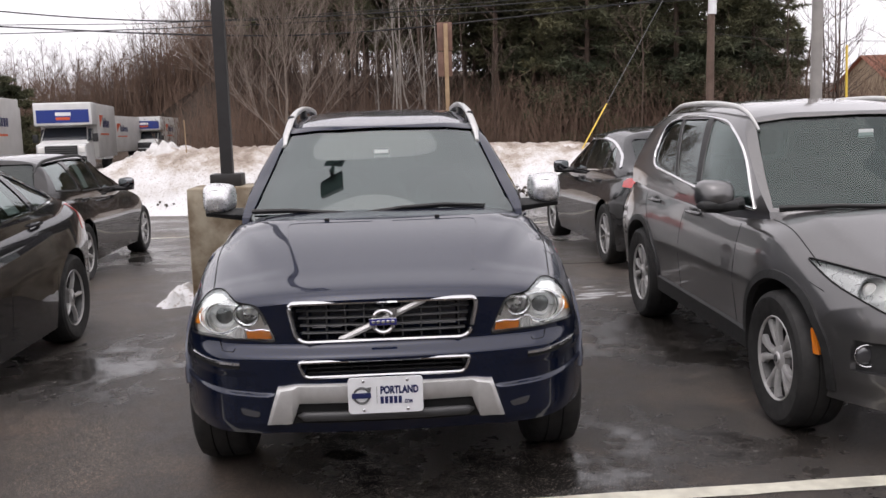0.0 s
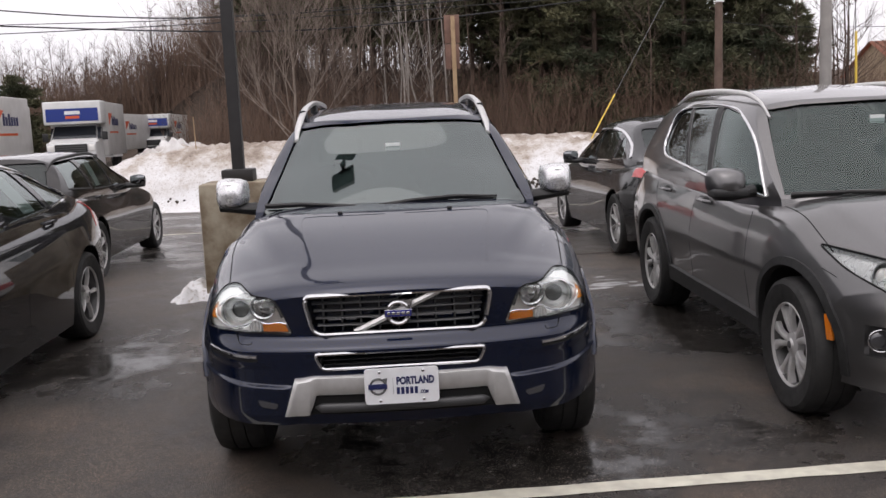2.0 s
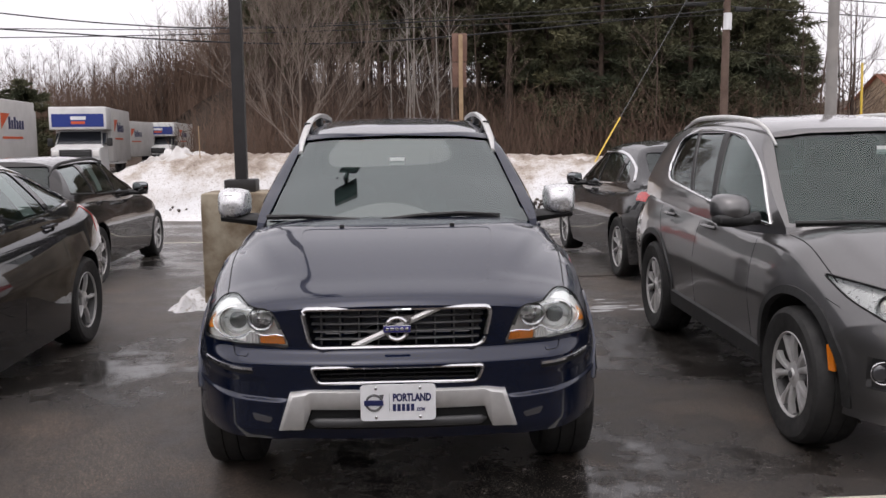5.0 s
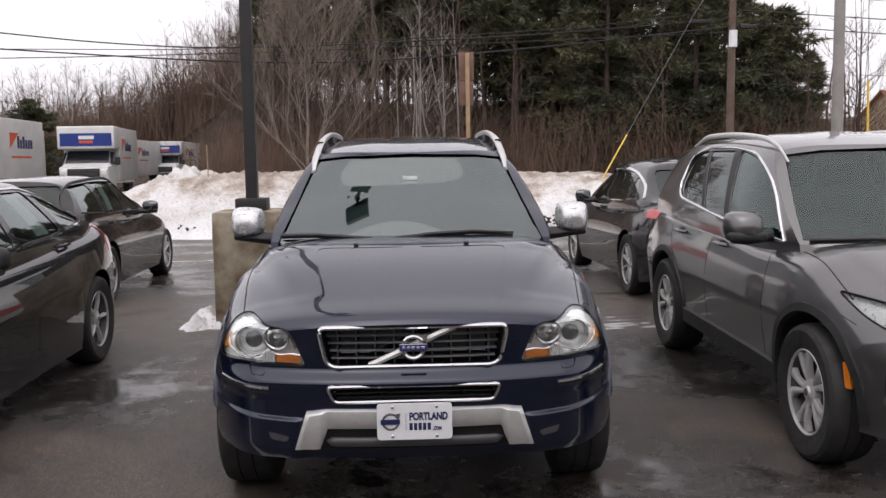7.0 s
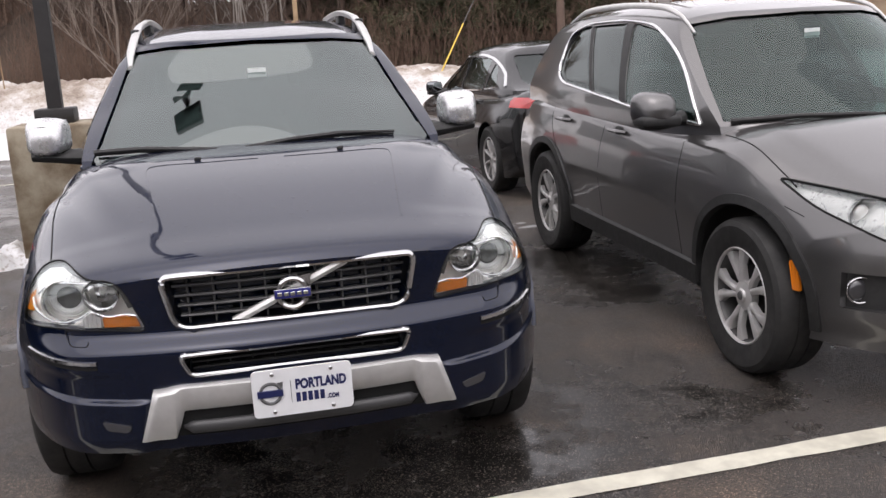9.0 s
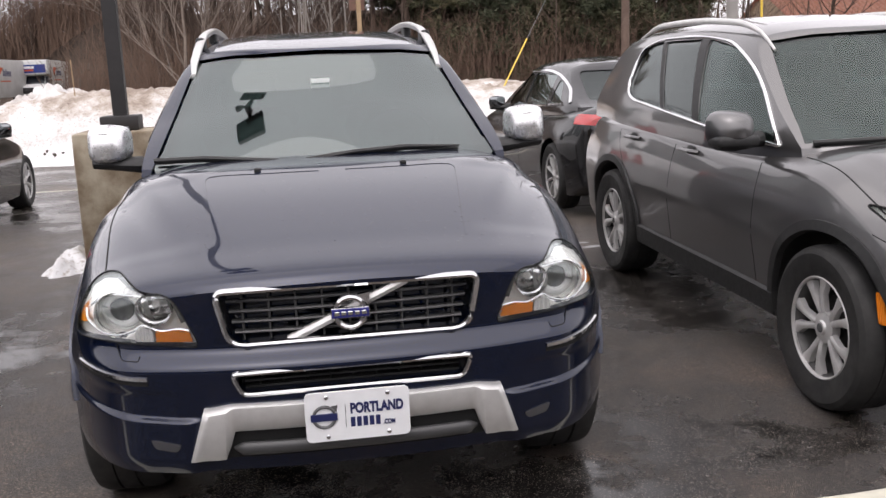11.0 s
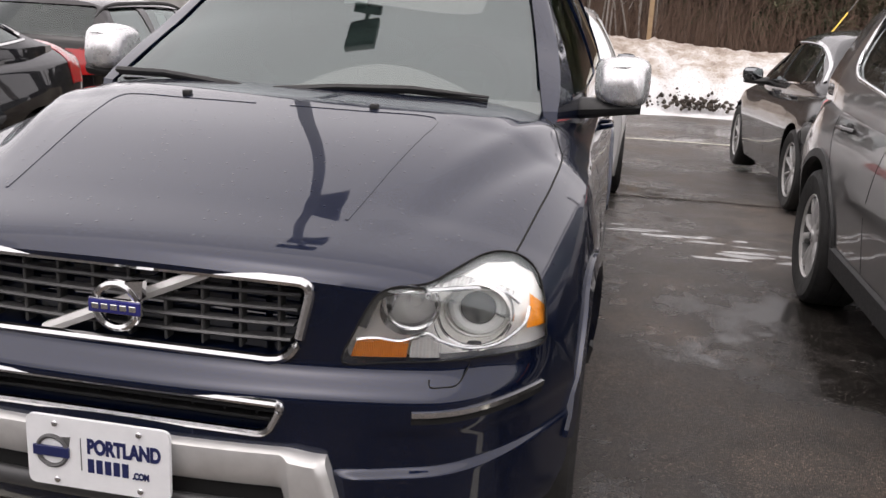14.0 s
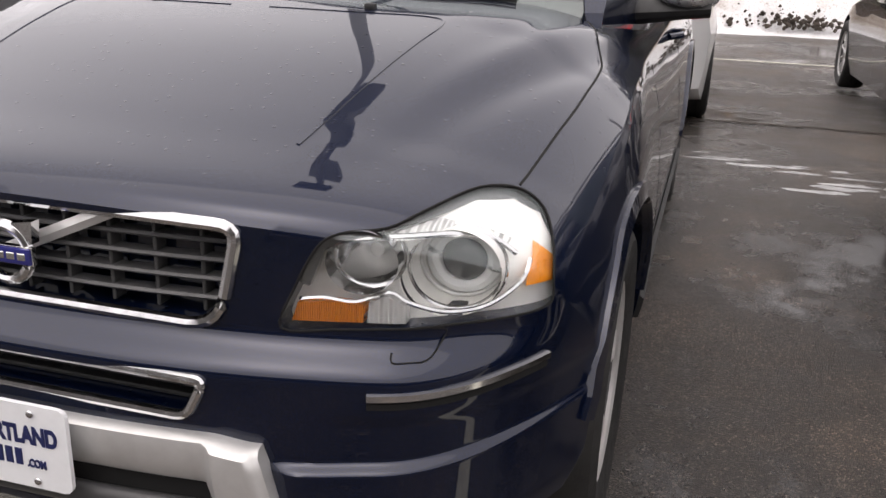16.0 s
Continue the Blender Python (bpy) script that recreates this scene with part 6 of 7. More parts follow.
def street():
    sign = thing("road_sign", pose(2.19, 19.9, 1.0), "back of a brown sign on a timber post", "sign")
    part("post", bevelled_box((-0.05, -0.05, -1.0), (0.05, 0.05, 3.28), 0.008), SIGNWOOD, sign)
    part("sign_board", bevelled_box((-0.21, 0.055, 2.62), (0.17, 0.075, 3.32), 0.006), SIGNBACK, sign)
    part("sign_board", bevelled_box((-0.21, 0.055, 1.98), (0.15, 0.075, 2.60), 0.006), SIGNBACK, sign)
    stake = thing("marker_stake", pose(-4.0, 18.0, 0.9), "thin pale plough marker stake in the snow", "stake")
    rod("stick", [(0, 0, -0.3), (-0.02, 0, 1.15)], 0.012, SIGNWOOD, stake)
    p2 = thing("utility_pole", pose(12.86, 30, 0), "brown timber utility pole with a white tag", "utility pole")
    rod("pole", [(0, 0, -0.3), (0.05, 0, 4.5), (0.12, 0, 9.5)], [0.16, 0.14, 0.11], WOODPOLE, p2, 12)
    rod("tag", [(0.09, -0.03, 5.55), (0.10, -0.03, 6.15)], 0.155, WHITE, p2, 12, "white sleeve tag")
    part("splice_box", bevelled_box((-1.55, -0.25, 6.38), (-0.75, -0.05, 6.52), 0.03), PLASTIC, p2, "black cable splice case")
    part("splice_box", bevelled_box((0.30, -0.25, 6.18), (0.90, -0.05, 6.34), 0.03), PLASTIC, p2, "black cable splice case")
    p3 = thing("utility_pole", pose(14.95, 26, 0), "thick pale grey utility pole", "utility pole")
    rod("pole", [(0, 0, -0.3), (0, 0, 5), (0.02, 0, 11)], [0.20, 0.18, 0.15], GREYPOLE, p3, 14)
    guy = thing("guy_wire", pose(4.9, 17.6, 1.1), "slanting guy wire with a yellow guard", "wire")
    rod("strand", [(0, 0, -0.3), (5.6, 9.5, 5.2), (7.25, 12.4, 6.6)], 0.009, GREYPLASTIC, guy, 6)
    rod("guard", [(0.17, 0.285, -0.135), (1.40, 2.375, 1.075)], 0.018, YELLOW, guy, 8, "yellow plastic guard")
    g2 = thing("guy_wire", pose(16.0, 26, 0), "upright guy wire with a yellow guard", "wire")
    rod("strand", [(0, 0, 0), (-0.1, 0, 9)], 0.012, GREYPLASTIC, g2, 6)
    rod("guard", [(0, 0, 1.6), (-0.03, 0, 4.0)], 0.04, YELLOW, g2, 8, "yellow plastic guard")
    for pts, r, lb in ((((-40, 24, 9.6), (-20, 24, 6.6), (-10.4, 24, 5.4), (-6.5, 24, 5.04), (-4, 24, 4.97), (-1.5, 24.4, 5.06), (5.6, 26.4, 5.62), (12.9, 30, 6.6)), 0.020, "thick"),
                       (((-40, 24, 7.4), (-20, 24, 5.7), (-10.4, 24, 4.96), (-4.1, 24, 4.56), (0, 24.6, 4.62), (5.6, 26.4, 5.22), (12.9, 30, 6.3)), 0.022, "thick"),
                       (((-40, 24, 4.9), (-20, 24, 4.75), (-10.4, 24, 4.73), (-4.1, 24, 4.81), (-1.5, 24.4, 4.92), (5.6, 26.4, 5.4), (12.9, 30, 6.1)), 0.014, "thin"),
                       (((-40, 24, 5.4), (-10.4, 24, 4.98), (-4.1, 24, 4.98), (5.6, 26.4, 5.75), (12.9, 30, 6.9)), 0.012, "thin"),
                       (((12.9, 30, 6.9), (28, 33, 6.6), (45, 36, 7.4)), 0.020, "thick"), (((12.9, 30, 6.4), (28, 33, 6.0), (45, 36, 6.7)), 0.020, "thick"), (((12.9, 30, 7.6), (28, 33, 7.3), (45, 36, 8.2)), 0.012, "thin"),
                       (((8, 39, 6.1), (14.2, 36, 5.55), (20.8, 36, 5.0), (50, 46, 5.4)), 0.012, "thin"), (((14.95, 26, 7.2), (27, 20, 6.0), (40, 14, 7.0)), 0.012, "thin")):
        w = rod("overhead_cable", curve_through(pts, 6), r, WIRE, None, 5)
        tagged(w, lb + " black overhead cable along the road", "cable", "overhead cables")


def house():
    """The far building with a low rust-red roof and a chimney."""
    h = thing("house", pose(42.3, 72, 0, 0, 0, -4), "far tan house with a rust-red metal roof", "house")
    W2, D, e, r = 6.0, 5.2, 4.3, 6.75
    bm = bmesh.new()
    v = [bm.verts.new(p) for p in ((0, -D, 0), (0, D, 0), (0, D, e), (0, 0, r), (0, -D, e), (16, -D, 0), (16, D, 0), (16, D, e), (16, 0, r), (16, -D, e))]
    for f in ((0, 4, 3, 2, 1), (5, 6, 7, 8, 9), (0, 5, 9, 4), (1, 2, 7, 6), (4, 9, 8, 3), (2, 3, 8, 7), (0, 1, 6, 5)):
        bm.faces.new([v[i] for i in f])
    bmesh.ops.recalc_face_normals(bm, faces=bm.faces[:])
    part("wall", bm, varied("tan_wall", (0.42, 0.32, 0.22), (0.36, 0.27, 0.18), 1.5, 0.8), h, smooth=False)
    roofmat = varied("rust_roof", (0.30, 0.12, 0.075), (0.36, 0.16, 0.10), 1.2, 0.6)
    for sd in (-1, 1):
        bm = bmesh.new()
        loft(bm, [[(x, sd * (D + 0.5), e - 0.25 + dz), (x, 0, r + 0.06 + dz)] for x, dz in [(q * 0.25 - 0.4, 0.06 * (q % 2)) for q in range(68)]], closed=False)
        bmesh.ops.solidify(bm, geom=bm.faces[:], thickness=0.08)
        part("roof", bm, roofmat, h, "ribbed rust-red metal roof", smooth=False)
    part("chimney", bevelled_box((2.6, -0.7, 6.0), (4.3, 0.7, 7.75), 0.05), varied("tan_chimney", (0.46, 0.34, 0.22), (0.38, 0.28, 0.18), 2, 0.8), h)


# ---- box trucks ----
TRUCKWHITE = varied("truck_white", (0.70, 0.70, 0.69), (0.60, 0.60, 0.59), 1.5, 0.4, 0.55)
TRUCKGREY = varied("truck_side", (0.58, 0.57, 0.55), (0.50, 0.49, 0.47), 1.2, 0.5, 0.6)
TRUCKBLUE = material("truck_blue", (0.012, 0.035, 0.22), 0.4)
ORANGE = material("truck_orange", (0.62, 0.10, 0.03), 0.5)


def box_truck(m, length, label, y0=2.5):
    t = thing("box_truck", m, label, "truck", "parked box trucks")
    part("cargo_box", bevelled_box((-1.2, 1.9, 0.95), (1.2, 1.9 + length, 3.35), 0.04), TRUCKGREY, t)
    bm = bevelled_box((-1.2, 0.75, 2.38), (1.2, 1.95, 3.37), 0.06, 3)
    part("attic", bm, TRUCKWHITE, t, "white overcab section")
    band = part("blue_band", bevelled_box((-1.08, 0.735, 2.50), (1.08, 0.76, 3.06), 0.004, 1), TRUCKBLUE, t, "blue painted band")
    part("band_mark", bevelled_box((-0.30, 0.725, 2.80), (0.34, 0.74, 2.95), 0.003, 1), WHITE, band, "white bar mark")
    part("band_mark", bevelled_box((-0.28, 0.725, 2.62), (0.30, 0.74, 2.74), 0.003, 1), ORANGE, band, "orange bar mark")
    # cab: bonnet, screen, doors
    bm = bmesh.new()
    rings = []
    for y, z, w in ((0.0, 1.46, 0.97), (0.06, 1.58, 1.01), (0.70, 1.70, 1.04), (0.78, 1.73, 1.04), (1.28, 2.36, 0.98), (1.95, 2.40, 0.98)):
        rings.append([(-w - 0.03, y, 0.55), (-w, y, min(z, 1.62)), (-w + 0.12, y, z), (w - 0.12, y, z), (w, y, min(z, 1.62)), (w + 0.03, y, 0.55)])
    loft(bm, rings, cap=True)
    bmesh.ops.recalc_face_normals(bm, faces=bm.faces[:])
    cab = part("cab", bm, TRUCKWHITE, t, angle=25)
    bm = bmesh.new()
    loft(bm, [[(-0.93, 0.790, 1.76), (0.93, 0.790, 1.76)], [(-0.86, 1.22, 2.30), (0.86, 1.22, 2.30)]], closed=False)
    bmesh.ops.solidify(bm, geom=bm.faces[:], thickness=0.02)
    part("windscreen", bm, material_once("truck_glass", (0.03, 0.035, 0.045), 0.12, 0, 0.25), cab, "dark reflecting windscreen")
    for sd in (-1, 1):
        part("door_window", prism([(0.98, 1.72), (1.75, 1.72), (1.75, 2.24), (1.36, 2.24)], "x", min(sd * 0.80, sd * 1.045), max(sd * 0.80, sd * 1.045)), material_once("truck_glass", (0.03, 0.035, 0.045), 0.12, 0, 0.25), cab)
        part("door_mirror", bevelled_box((sd * 1.12, 0.95, 1.66), (sd * 1.36, 1.05, 2.02), 0.03), PLASTIC, cab, "black door mirror")
        rod("mirror_arm", [(sd * 0.9, 1.05, 1.72), (sd * 1.15, 1.0, 1.80)], 0.025, PLASTIC, cab)
        part("headlamp", bevelled_box((sd * 0.70, -0.03, 1.22), (sd * 0.96, 0.08, 1.48), 0.02), REFLECTOR, cab)
        for y in (0.55, 1.9 + length * 0.7):
            part("wheel", lathe_solid(sd * 0.90, y, 0.40, 0.26), RUBBER, t, "black tyre")
    part("grille", bevelled_box((-0.66, -0.04, 1.14), (0.66, 0.05, 1.52), 0.02), PLASTIC, cab, "black grille")
    for z in (1.24, 1.33, 1.42):
        part("grille_bar", bevelled_box((-0.60, -0.055, z - 0.018), (0.60, -0.035, z + 0.018), 0.004, 1), GREYPLASTIC, cab, "grey grille bar")
    part("bumper", bevelled_box((-1.02, -0.14, 0.66), (1.02, 0.05, 1.06), 0.04), PLASTIC, cab, "dark bumper")
    # side print: an orange wedge and dark bars stand for the trade name
    for sd in (-1, 1):
        xx = sd * 1.208

        def side_print(poly, mat, nm, lb):
            part(nm, prism(poly, "x", min(xx, sd * 1.195), max(xx, sd * 1.195)), mat, t, lb)
        side_print([(y0, 2.85), (y0 + 0.9, 2.85), (y0, 2.30)], ORANGE, "side_wedge", "orange wedge print")
        for k in range(6):
            a = y0 + 0.75 + 0.28 * k
            side_print([(a, 2.30), (a + 0.20, 2.30), (a + 0.20, 2.62 + (0.12 if k in (0, 2) else 0)), (a, 2.62 + (0.12 if k in (0, 2) else 0))], INK, "side_bar", "dark bar print")
        side_print([(y0 + 0.1, 1.95), (y0 + 2.2, 1.95), (y0 + 2.2, 2.03), (y0 + 0.1, 2.03)], ORANGE, "side_rule", "thin orange rule")
    return t


def lathe_solid(x, y, r, w):
    bm = bmesh.new()
    lathe(bm, [(0.001, -w / 2), (r * 0.92, -w / 2), (r, -w * 0.35), (r, w * 0.35), (r * 0.92, w / 2), (0.001, w / 2)], 24)
    bmesh.ops.translate(bm, verts=bm.verts[:], vec=(x, y, r))
    return bm


def trucks():
    box_truck(pose(-12.72, 37.3, 0, 0, 0, 5), 4.8, "white box truck with a blue band, facing the lot")
    box_truck(pose(-14.0, 25.4, 0, 0, 0, 2), 6.4, "white box truck with orange wedge print", 4.6)
    box_truck(pose(-17.6, 58.5, 0, 0, 0, -3), 7.2, "white box truck parked behind another")
    box_truck(pose(-15.7, 65.5, 0, 0, 0, -1), 5.4, "white box truck with a blue band, far back")
    box_truck(pose(-16.6, 35.0, 0, 0, 0, 4), 5.0, "white box truck beside the others")


# ---- trees ----
def branch(bm, p, d, length, r, depth, rnd, up=0.12, sides=5, kids=(3, 5), spread=0.75):
    """A bent limb that splits into thinner ones."""
    n = 4 if depth > 1 else 2
    pts, rr = [p.copy()], [r]
    q, dd = p.copy(), d.copy()
    for k in range(n):
        dd = (dd + Vector((rnd.gauss(0, 0.12), rnd.gauss(0, 0.12), rnd.gauss(0, 0.06) + up * 0.3))).normalized()
        q = q + dd * length / n
        pts.append(q.copy())
        rr.append(r * (1 - 0.72 * (k + 1) / n))
    tube(bm, pts, rr, sides if depth > 2 else 4 if depth > 1 else 3)
    if depth > 0:
        for k in range(rnd.randint(*kids)):
            t = rnd.uniform(0.3, 1.0)
            i = min(n - 1, int(t * n))
            base = pts[i].lerp(pts[i + 1], t * n - i)
            side = Vector((rnd.gauss(0, 1), rnd.gauss(0, 1), rnd.gauss(0.15, 0.5))).normalized()
            nd = (dd * (1.15 - spread * 0.4) + side * spread + Vector((0, 0, up))).normalized()
            branch(bm, base, nd, length * rnd.uniform(0.45, 0.72), r * (1 - 0.7 * t) * 0.72 + 0.003, depth - 1, rnd, up, sides, kids, spread)


def bare_tree(x, y, h, r, seed, mat, label, depth=4, spread=0.75, lean=0.0, z=0.0, reach=0.40, rise=(0.45, 0.9), limbs=15, low=0.16):
    rnd = random.Random(seed)
    t = thing("bare_tree", pose(x, y, z), label, "tree", "roadside trees")
    bm = bmesh.new()
    pts = [Vector((0, 0, -0.3))]
    for k in range(7):
        pts.append(Vector((lean * h * (k + 1) / 7 + rnd.gauss(0, 0.05), rnd.gauss(0, 0.05), h * (k + 1) / 7)))
    rr = [r * (1 - 0.85 * k / 7) for k in range(8)]
    tube(bm, pts, rr, 8)
    part("trunk", bm, mat, t)
    bm = bmesh.new()
    for k in range(limbs):
        f = rnd.uniform(low, 0.95)
        i = min(6, int(f * 7))
        p = pts[i].lerp(pts[i + 1], f * 7 - i)
        a = k * 2.4 + rnd.uniform(-0.4, 0.4)
        d = Vector((math.cos(a), math.sin(a), rnd.uniform(*rise))).normalized()
        branch(bm, p, d, h * reach * (1.1 - 0.75 * f), r * (1 - 0.8 * f) * 0.36 + 0.004, depth - 1, rnd, 0.15, 5, (4, 6), spread)
    tagged(part("crown", bm, mat, t, "bare spreading branches"), kind="stuff")
    return t


def woods():
    """Leafless trees that stand too thick to count, in one piece each for the near wood and the far one."""
    def stand(n, xr, yr, hr, seed, label, kids, depth, mat, zf, gap=None):
        rnd = random.Random(seed)
        bm = bmesh.new()
        for k in range(n):
            x, y = rnd.uniform(*xr), rnd.uniform(*yr)
            if gap and not gap(x, y):
                continue
            h = rnd.uniform(*hr)
            z = zf(x, y)
            lean = Vector((rnd.gauss(0, 0.04), rnd.gauss(0, 0.04), 1)).normalized()
            r = h * rnd.uniform(0.0035, 0.008)
            p = Vector((x, y, z - 0.3))
            tube(bm, [p, p + lean * h * 0.5 + Vector((rnd.gauss(0, 0.15), 0, 0)), p + lean * h], [r, r * 0.7, r * 0.12], 5)
            for j in range(rnd.randint(9, 14)):
                f = rnd.uniform(0.25, 0.97)
                a = rnd.uniform(0, math.tau)
                branch(bm, p + lean * h * f, Vector((math.cos(a), math.sin(a), rnd.uniform(0.5, 1.3))).normalized(), h * 0.26 * (1.15 - 0.8 * f), r * (1 - 0.8 * f) * 0.6 + 0.004, depth, rnd, 0.2, 4, kids, 0.7)
        return tagged(part("bare_wood", bm, mat, None), label, "woodland", kind="stuff")
    stand(250, (-12, 24), (35, 56), (7.0, 11.0), 3, "thick brown leafless wood across the road", (3, 5), 1, BARK, hill, lambda x, y: -6.6 < x < 6.5 or x > 6.5 and (x * 7.3 + y * 3.1) % 1 < 0.3)
    stand(330, (-75, -6), (86, 125), (6, 9.8), 4, "far line of grey-brown leafless trees", (4, 6), 1, BARK, hill)
    stand(230, (-26, -7), (66, 88), (6, 10.8), 9, "brown leafless trees behind the trucks", (4, 6), 1, BARK, hill, lambda x, y: y > 76 or x > -11)
    stand(110, (-10.5, 5), (56, 70), (7, 10), 10, "brown leafless trees on the slope", (4, 6), 1, BARK, hill)
    # undergrowth: thin upright shoots
    for seed, n, xr, yr, hr, lb in ((11, 5200, (-7.6, 26), (33.5, 44), (1.0, 4.2), "brown leafless undergrowth under the trees"), (12, 5200, (-75, -6), (78, 104), (2.5, 7.5), "far brown leafless scrub"), (13, 2600, (-30, -8), (76, 92), (3.0, 8.5), "brown scrub behind the truck yard")):
        rnd = random.Random(seed)
        bm = bmesh.new()
        for k in range(n):
            x, y = rnd.uniform(*xr), rnd.uniform(*yr)
            if seed == 12 and x > -6 - (y - 80) * 0.1:
                continue
            h, z = rnd.uniform(*hr), hill(x, y)
            p = Vector((x, y, z - 0.1))
            q = p + Vector((rnd.gauss(0, 0.25) * h, rnd.gauss(0, 0.2) * h, h))
            w = (0.012 if seed == 11 else 0.028) * rnd.uniform(0.7, 1.6)
            tube(bm, [p, p.lerp(q, 0.5) + Vector((rnd.gauss(0, 0.06) * h, 0, 0)), q], [w, w * 0.7, w * 0.2], 3)
            for j in range(2):
                b = p.lerp(q, rnd.uniform(0.3, 0.9))
                tube(bm, [b, b + Vector((rnd.gauss(0, 0.28), rnd.gauss(0, 0.2), rnd.uniform(0.15, 0.5))) * h * 0.6], [w * 0.6, w * 0.15], 3)
        tagged(part("undergrowth", bm, BRUSH, None), lb, "undergrowth", kind="stuff")


def hill(x, y):
    near = 7.0 * step(52, 80, y) * step(-24, -10, x) * step(34, 24, x - (y - 50) * 0.25)
    far = 6.3 * step(92, 120, y)
    return max(near, far) * (1 + 0.15 * noise.noise(Vector((x * 0.08, y * 0.08, 0))))


def hillside():
    # the truck yard below the slope stays level
    def yard(x, y):
        return x < -9.5 and y < 76
    bm = bmesh.new()
    xs = [-140 + 4 * k for k in range(71)]
    ys = [33 + 3 * k for k in range(45)]
    loft(bm, [[(x, y, -0.4 if yard(x, y) else hill(x, y) + 0.03 + 0.12 * noise.noise(Vector((x * 0.3, y * 0.3, 1)))) for x in xs] for y in ys], closed=False)
    bm.normal_update()
    if sum(f.normal.z for f in bm.faces) < 0:
        bmesh.ops.reverse_faces(bm, faces=bm.faces[:])
    return tagged(part("woodland_floor", bm, LITTER, None, angle=80), "brown leaf-littered woodland floor", "ground", kind="structure")


def pine(x, y, h, seed, width=1.0, first=0.10):
    rnd = random.Random(seed)
    z = hill(x, y)
    t = thing("pine_tree", pose(x, y, z), "tall dark green pine with ragged drooping boughs", "tree", "pines across the road")
    bm = bmesh.new()
    tube(bm, [(0, 0, -0.3), (rnd.gauss(0, 0.1), 0, h * 0.5), (rnd.gauss(0, 0.15), 0, h)], [0.16, 0.11, 0.02], 7)
    part("trunk", bm, BARK, t)
    verts, faces = [], []
    limbs = bmesh.new()
    zz = h * first
    while zz < h * 0.99:
        f = zz / h
        reach = width * (0.55 + 2.7 * (1 - f) ** 0.75) * min(1, 0.6 + f * 2.0)
        for k in range(rnd.randint(5, 7)):
            a = rnd.uniform(0, math.tau)
            L = reach * rnd.uniform(0.6, 1.15)
            droop = rnd.uniform(-0.25, 0.2)
            end = Vector((math.cos(a) * L, math.sin(a) * L, zz + droop * L))
            p0 = Vector((0, 0, zz))
            tube(limbs, [p0, p0.lerp(end, 0.6) + Vector((0, 0, 0.06 * L)), end], [0.03, 0.018, 0.005], 3)
            for j in range(int(6 + L * 10)):
                s = rnd.uniform(0.25, 1.05)
                c = p0.lerp(end, s) + Vector((rnd.gauss(0, 0.16), rnd.gauss(0, 0.16), rnd.gauss(0.03, 0.10))) * (0.5 + 0.5 * L / 2)
                for b in range(9):
                    d = Vector((math.cos(a) * 0.5 + rnd.gauss(0, 0.6), math.sin(a) * 0.5 + rnd.gauss(0, 0.6), rnd.gauss(0.1, 0.45))).normalized() * rnd.uniform(0.22, 0.50)
                    sdv = d.cross(Vector((rnd.gauss(0, 1), rnd.gauss(0, 1), rnd.gauss(0, 1)))).normalized() * rnd.uniform(0.022, 0.05)
                    i = len(verts)
                    verts += [c - sdv, c + sdv, c + d]
                    faces.append((i, i + 1, i + 2))
        zz += rnd.uniform(0.32, 0.55)
    me = bpy.data.meshes.new("crown")
    me.from_pydata(verts, [], faces)
    me.materials.append(NEEDLES)
    c = new("crown", me)
    c.parent = t
    tagged(c, "dense dark green needles", kind="stuff")
    tagged(part("limbwork", limbs, BARK, t), kind="stuff")
    return t


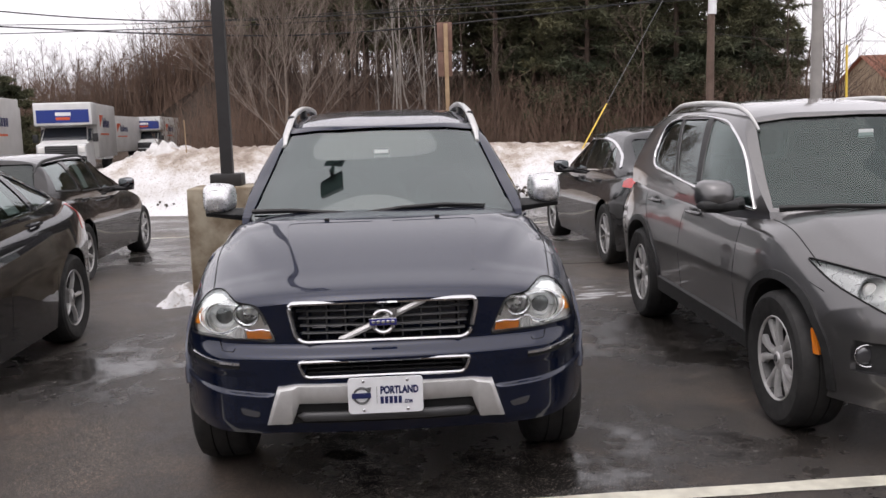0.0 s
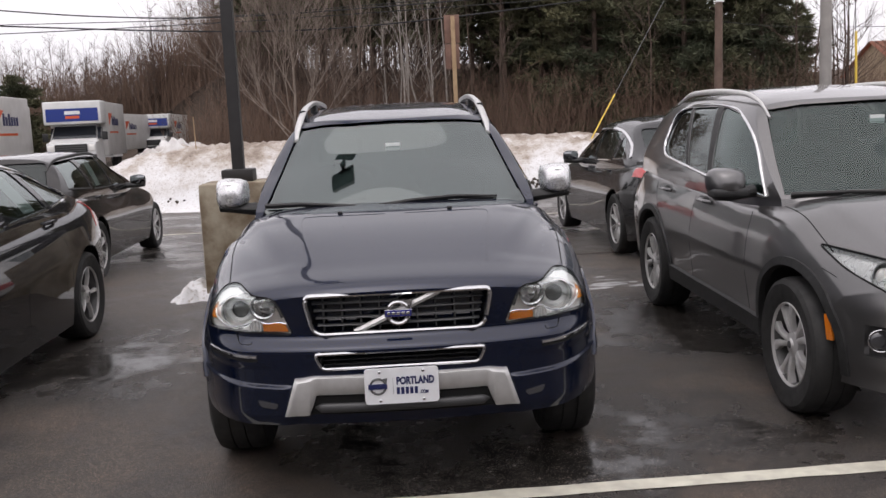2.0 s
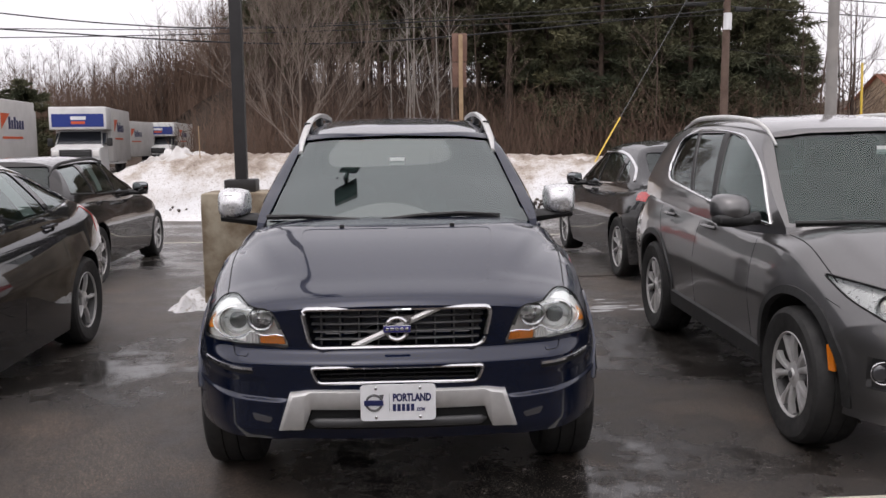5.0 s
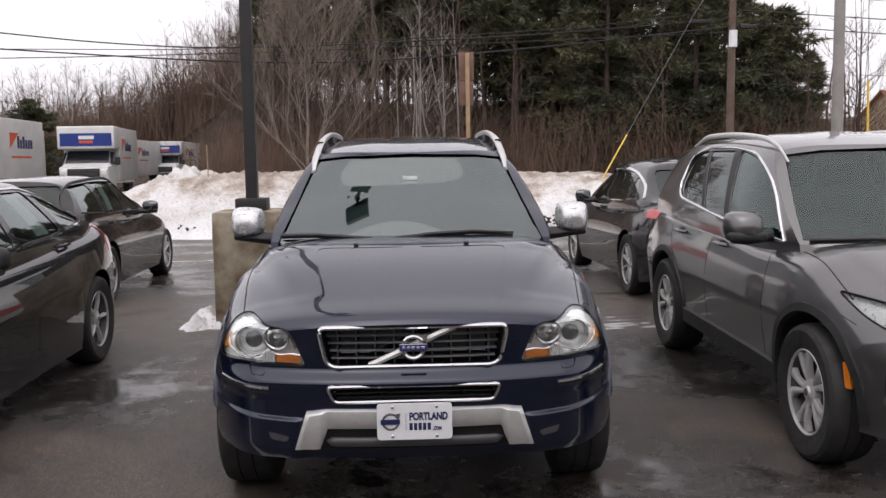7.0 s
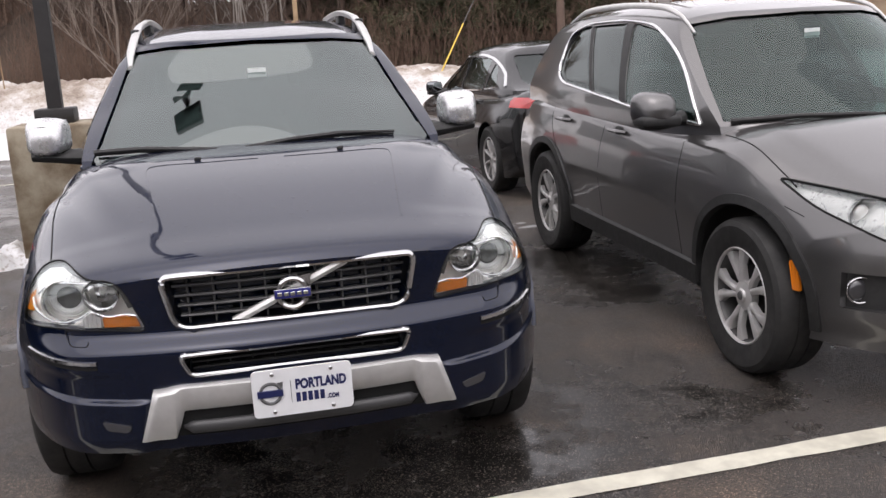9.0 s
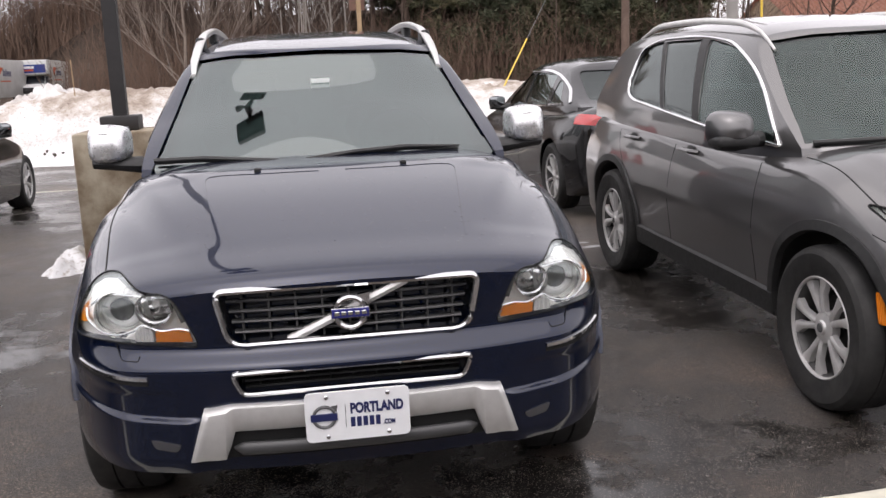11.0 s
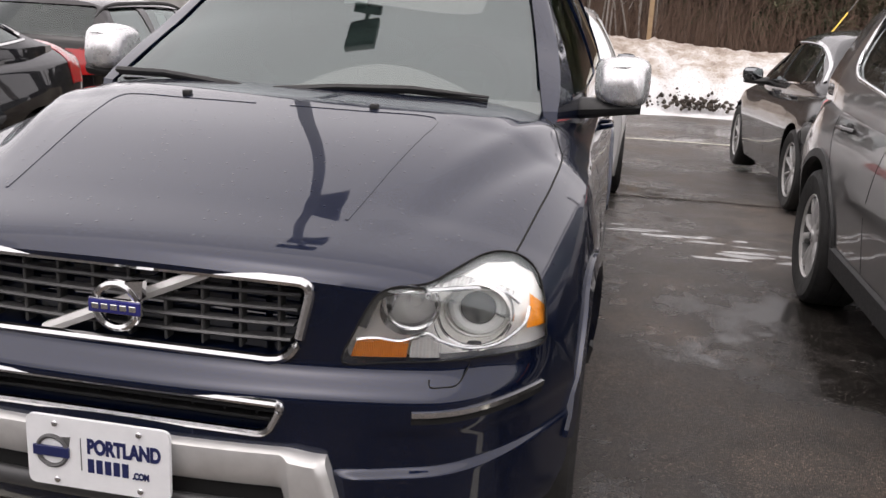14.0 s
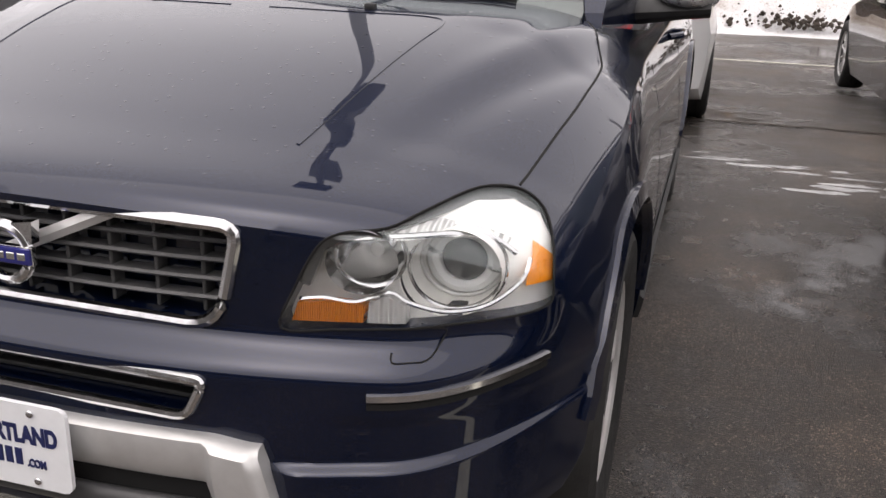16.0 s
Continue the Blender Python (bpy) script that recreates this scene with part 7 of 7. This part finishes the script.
def plants():
    bare_tree(-2.15, 24.0, 6.2, 0.055, 21, PALEBARK, "pale bare spreading roadside tree", 4, 0.50, 0.0, 0.0, 0.50, (0.8, 1.7), 22, 0.14)
    bare_tree(-5.0, 42, 10.5, 0.09, 22, BARK, "tall grey bare tree at the wood's edge", 4, 0.65, 0.0, 0.0, 0.34)
    rnd = random.Random(8)
    for k in range(9):
        x, y = rnd.uniform(0.0, 3.6), rnd.uniform(33.8, 36)
        t = thing("birch_tree", pose(x, y, 0), "slender pale birch trunk among brush", "tree", "young birches")
        h = rnd.uniform(6, 9)
        bm = bmesh.new()
        top = Vector((rnd.gauss(0, 0.6), rnd.gauss(0, 0.3), h))
        tube(bm, [(0, 0, -0.2), top * 0.5 + Vector((rnd.gauss(0, 0.15), 0, 0)), top], [0.05, 0.035, 0.008], 6)
        part("trunk", bm, BIRCH, t)
        bm = bmesh.new()
        for j in range(10):
            a = rnd.uniform(0, math.tau)
            branch(bm, top * rnd.uniform(0.35, 0.95), Vector((math.cos(a), math.sin(a), 1.2)).normalized(), 1.1, 0.012, 1, rnd, 0.2, 4, (2, 3))
        tagged(part("crown", bm, BIRCH, t), kind="stuff")
    rnd = random.Random(17)
    spots = [(1.0, 44), (-2.2, 47), (4.6, 46.5), (2.0, 50.5), (3.5, 43), (6.4, 40), (8.6, 42), (10.4, 38.5), (12.5, 40.5), (14.4, 38.0), (16.4, 40.0), (18.2, 38.5), (11.5, 46), (15.6, 46), (19.6, 46), (7.4, 47), (3.0, 48), (-0.5, 46), (-4.5, 50), (17.5, 52), (12.5, 52), (22.5, 50), (8.5, 52), (4.5, 54), (0.5, 54), (-5.6, 47), (-3.4, 44), (1.8, 45.5), (5.2, 42.5), (15.0, 58), (20.0, 57), (10.5, 58), (6.0, 60)]
    for i, (x, y) in enumerate(spots):
        tall = 9.0 if x > 15.5 else 12.6
        bare = rnd.uniform(0.08, 0.20) if x > 7 else rnd.uniform(0.42, 0.58)
        pine(x, y, tall + rnd.uniform(-0.8, 1.2) + max(0, y - 44) * 0.16, 100 + i, rnd.uniform(0.95, 1.25), bare)
    pine(27.0, 56, 8.5, 140, 0.6, 0.35)
    pine(29.4, 58, 8.0, 141, 0.55, 0.35)
    pine(-23.2, 60, 6.0, 142, 1.15, 0.05)
    bare_tree(33.0, 48, 11, 0.15, 31, BARK, "dark bare tree before the far house", 3, 0.8)


def unseen_wall():
    """An unseen plain wall added behind the camera: closes the lot, darkens car reflections."""
    wall = varied("unseen_wall_grey", (0.09, 0.085, 0.08), (0.13, 0.125, 0.12), 0.8, 0.7)
    bm = bevelled_box((-110, -19, -0.5), (110, -15, 5.0), 0.05)
    tagged(part("unseen_south_wall", bm, wall, None), "plain grey wall added out of view to darken reflections", "wall", kind="structure")


def scenery():
    ground()
    unseen_wall()
    stripe(-2.5, 8.5, 0.045, 0.03, 0.105, "worn cream painted bay line")
    stripe(-12, 12, 11.2, 11.6, 0.11, "thin white painted lane line")
    crack(0.9, 3.9, 6.52, "dark damp crack across the worn asphalt")
    hillside()
    snow_bank()
    clods()
    lumps("snow_heap", -4.75, 19.2, 1.35, 0.9, 0.75, 3, DIRTYSNOW, "heap of dirty broken snow on the bank", "snow heap", 56, 0.95)
    lumps("snow_heap", -1.76, 4.95, 0.21, 0.32, 0.30, 4, SNOW, "small melting snow heap by the concrete base", "snow heap", 40)
    rnd = random.Random(44)
    for k in range(20):
        x = rnd.uniform(1.15, 2.55)
        y = 5.02 - 0.42 * (x - 1.2) + rnd.uniform(-0.16, 0.12) if k < 11 else 4.30 + rnd.uniform(-0.2, 0.15)
        if k >= 11:
            x = rnd.uniform(1.8, 2.5)
        lumps("slush_patch", x, y, rnd.uniform(0.06, 0.20), rnd.uniform(0.02, 0.05), 0.012, 30 + k, SLUSH, "thin patch of melting slush on asphalt", "slush", 30, None, 0.4)
    lamp_post()
    street()
    house()
    trucks()
    woods()
    plants()


navy_suv()
grey_suv()
other_cars()
scenery()
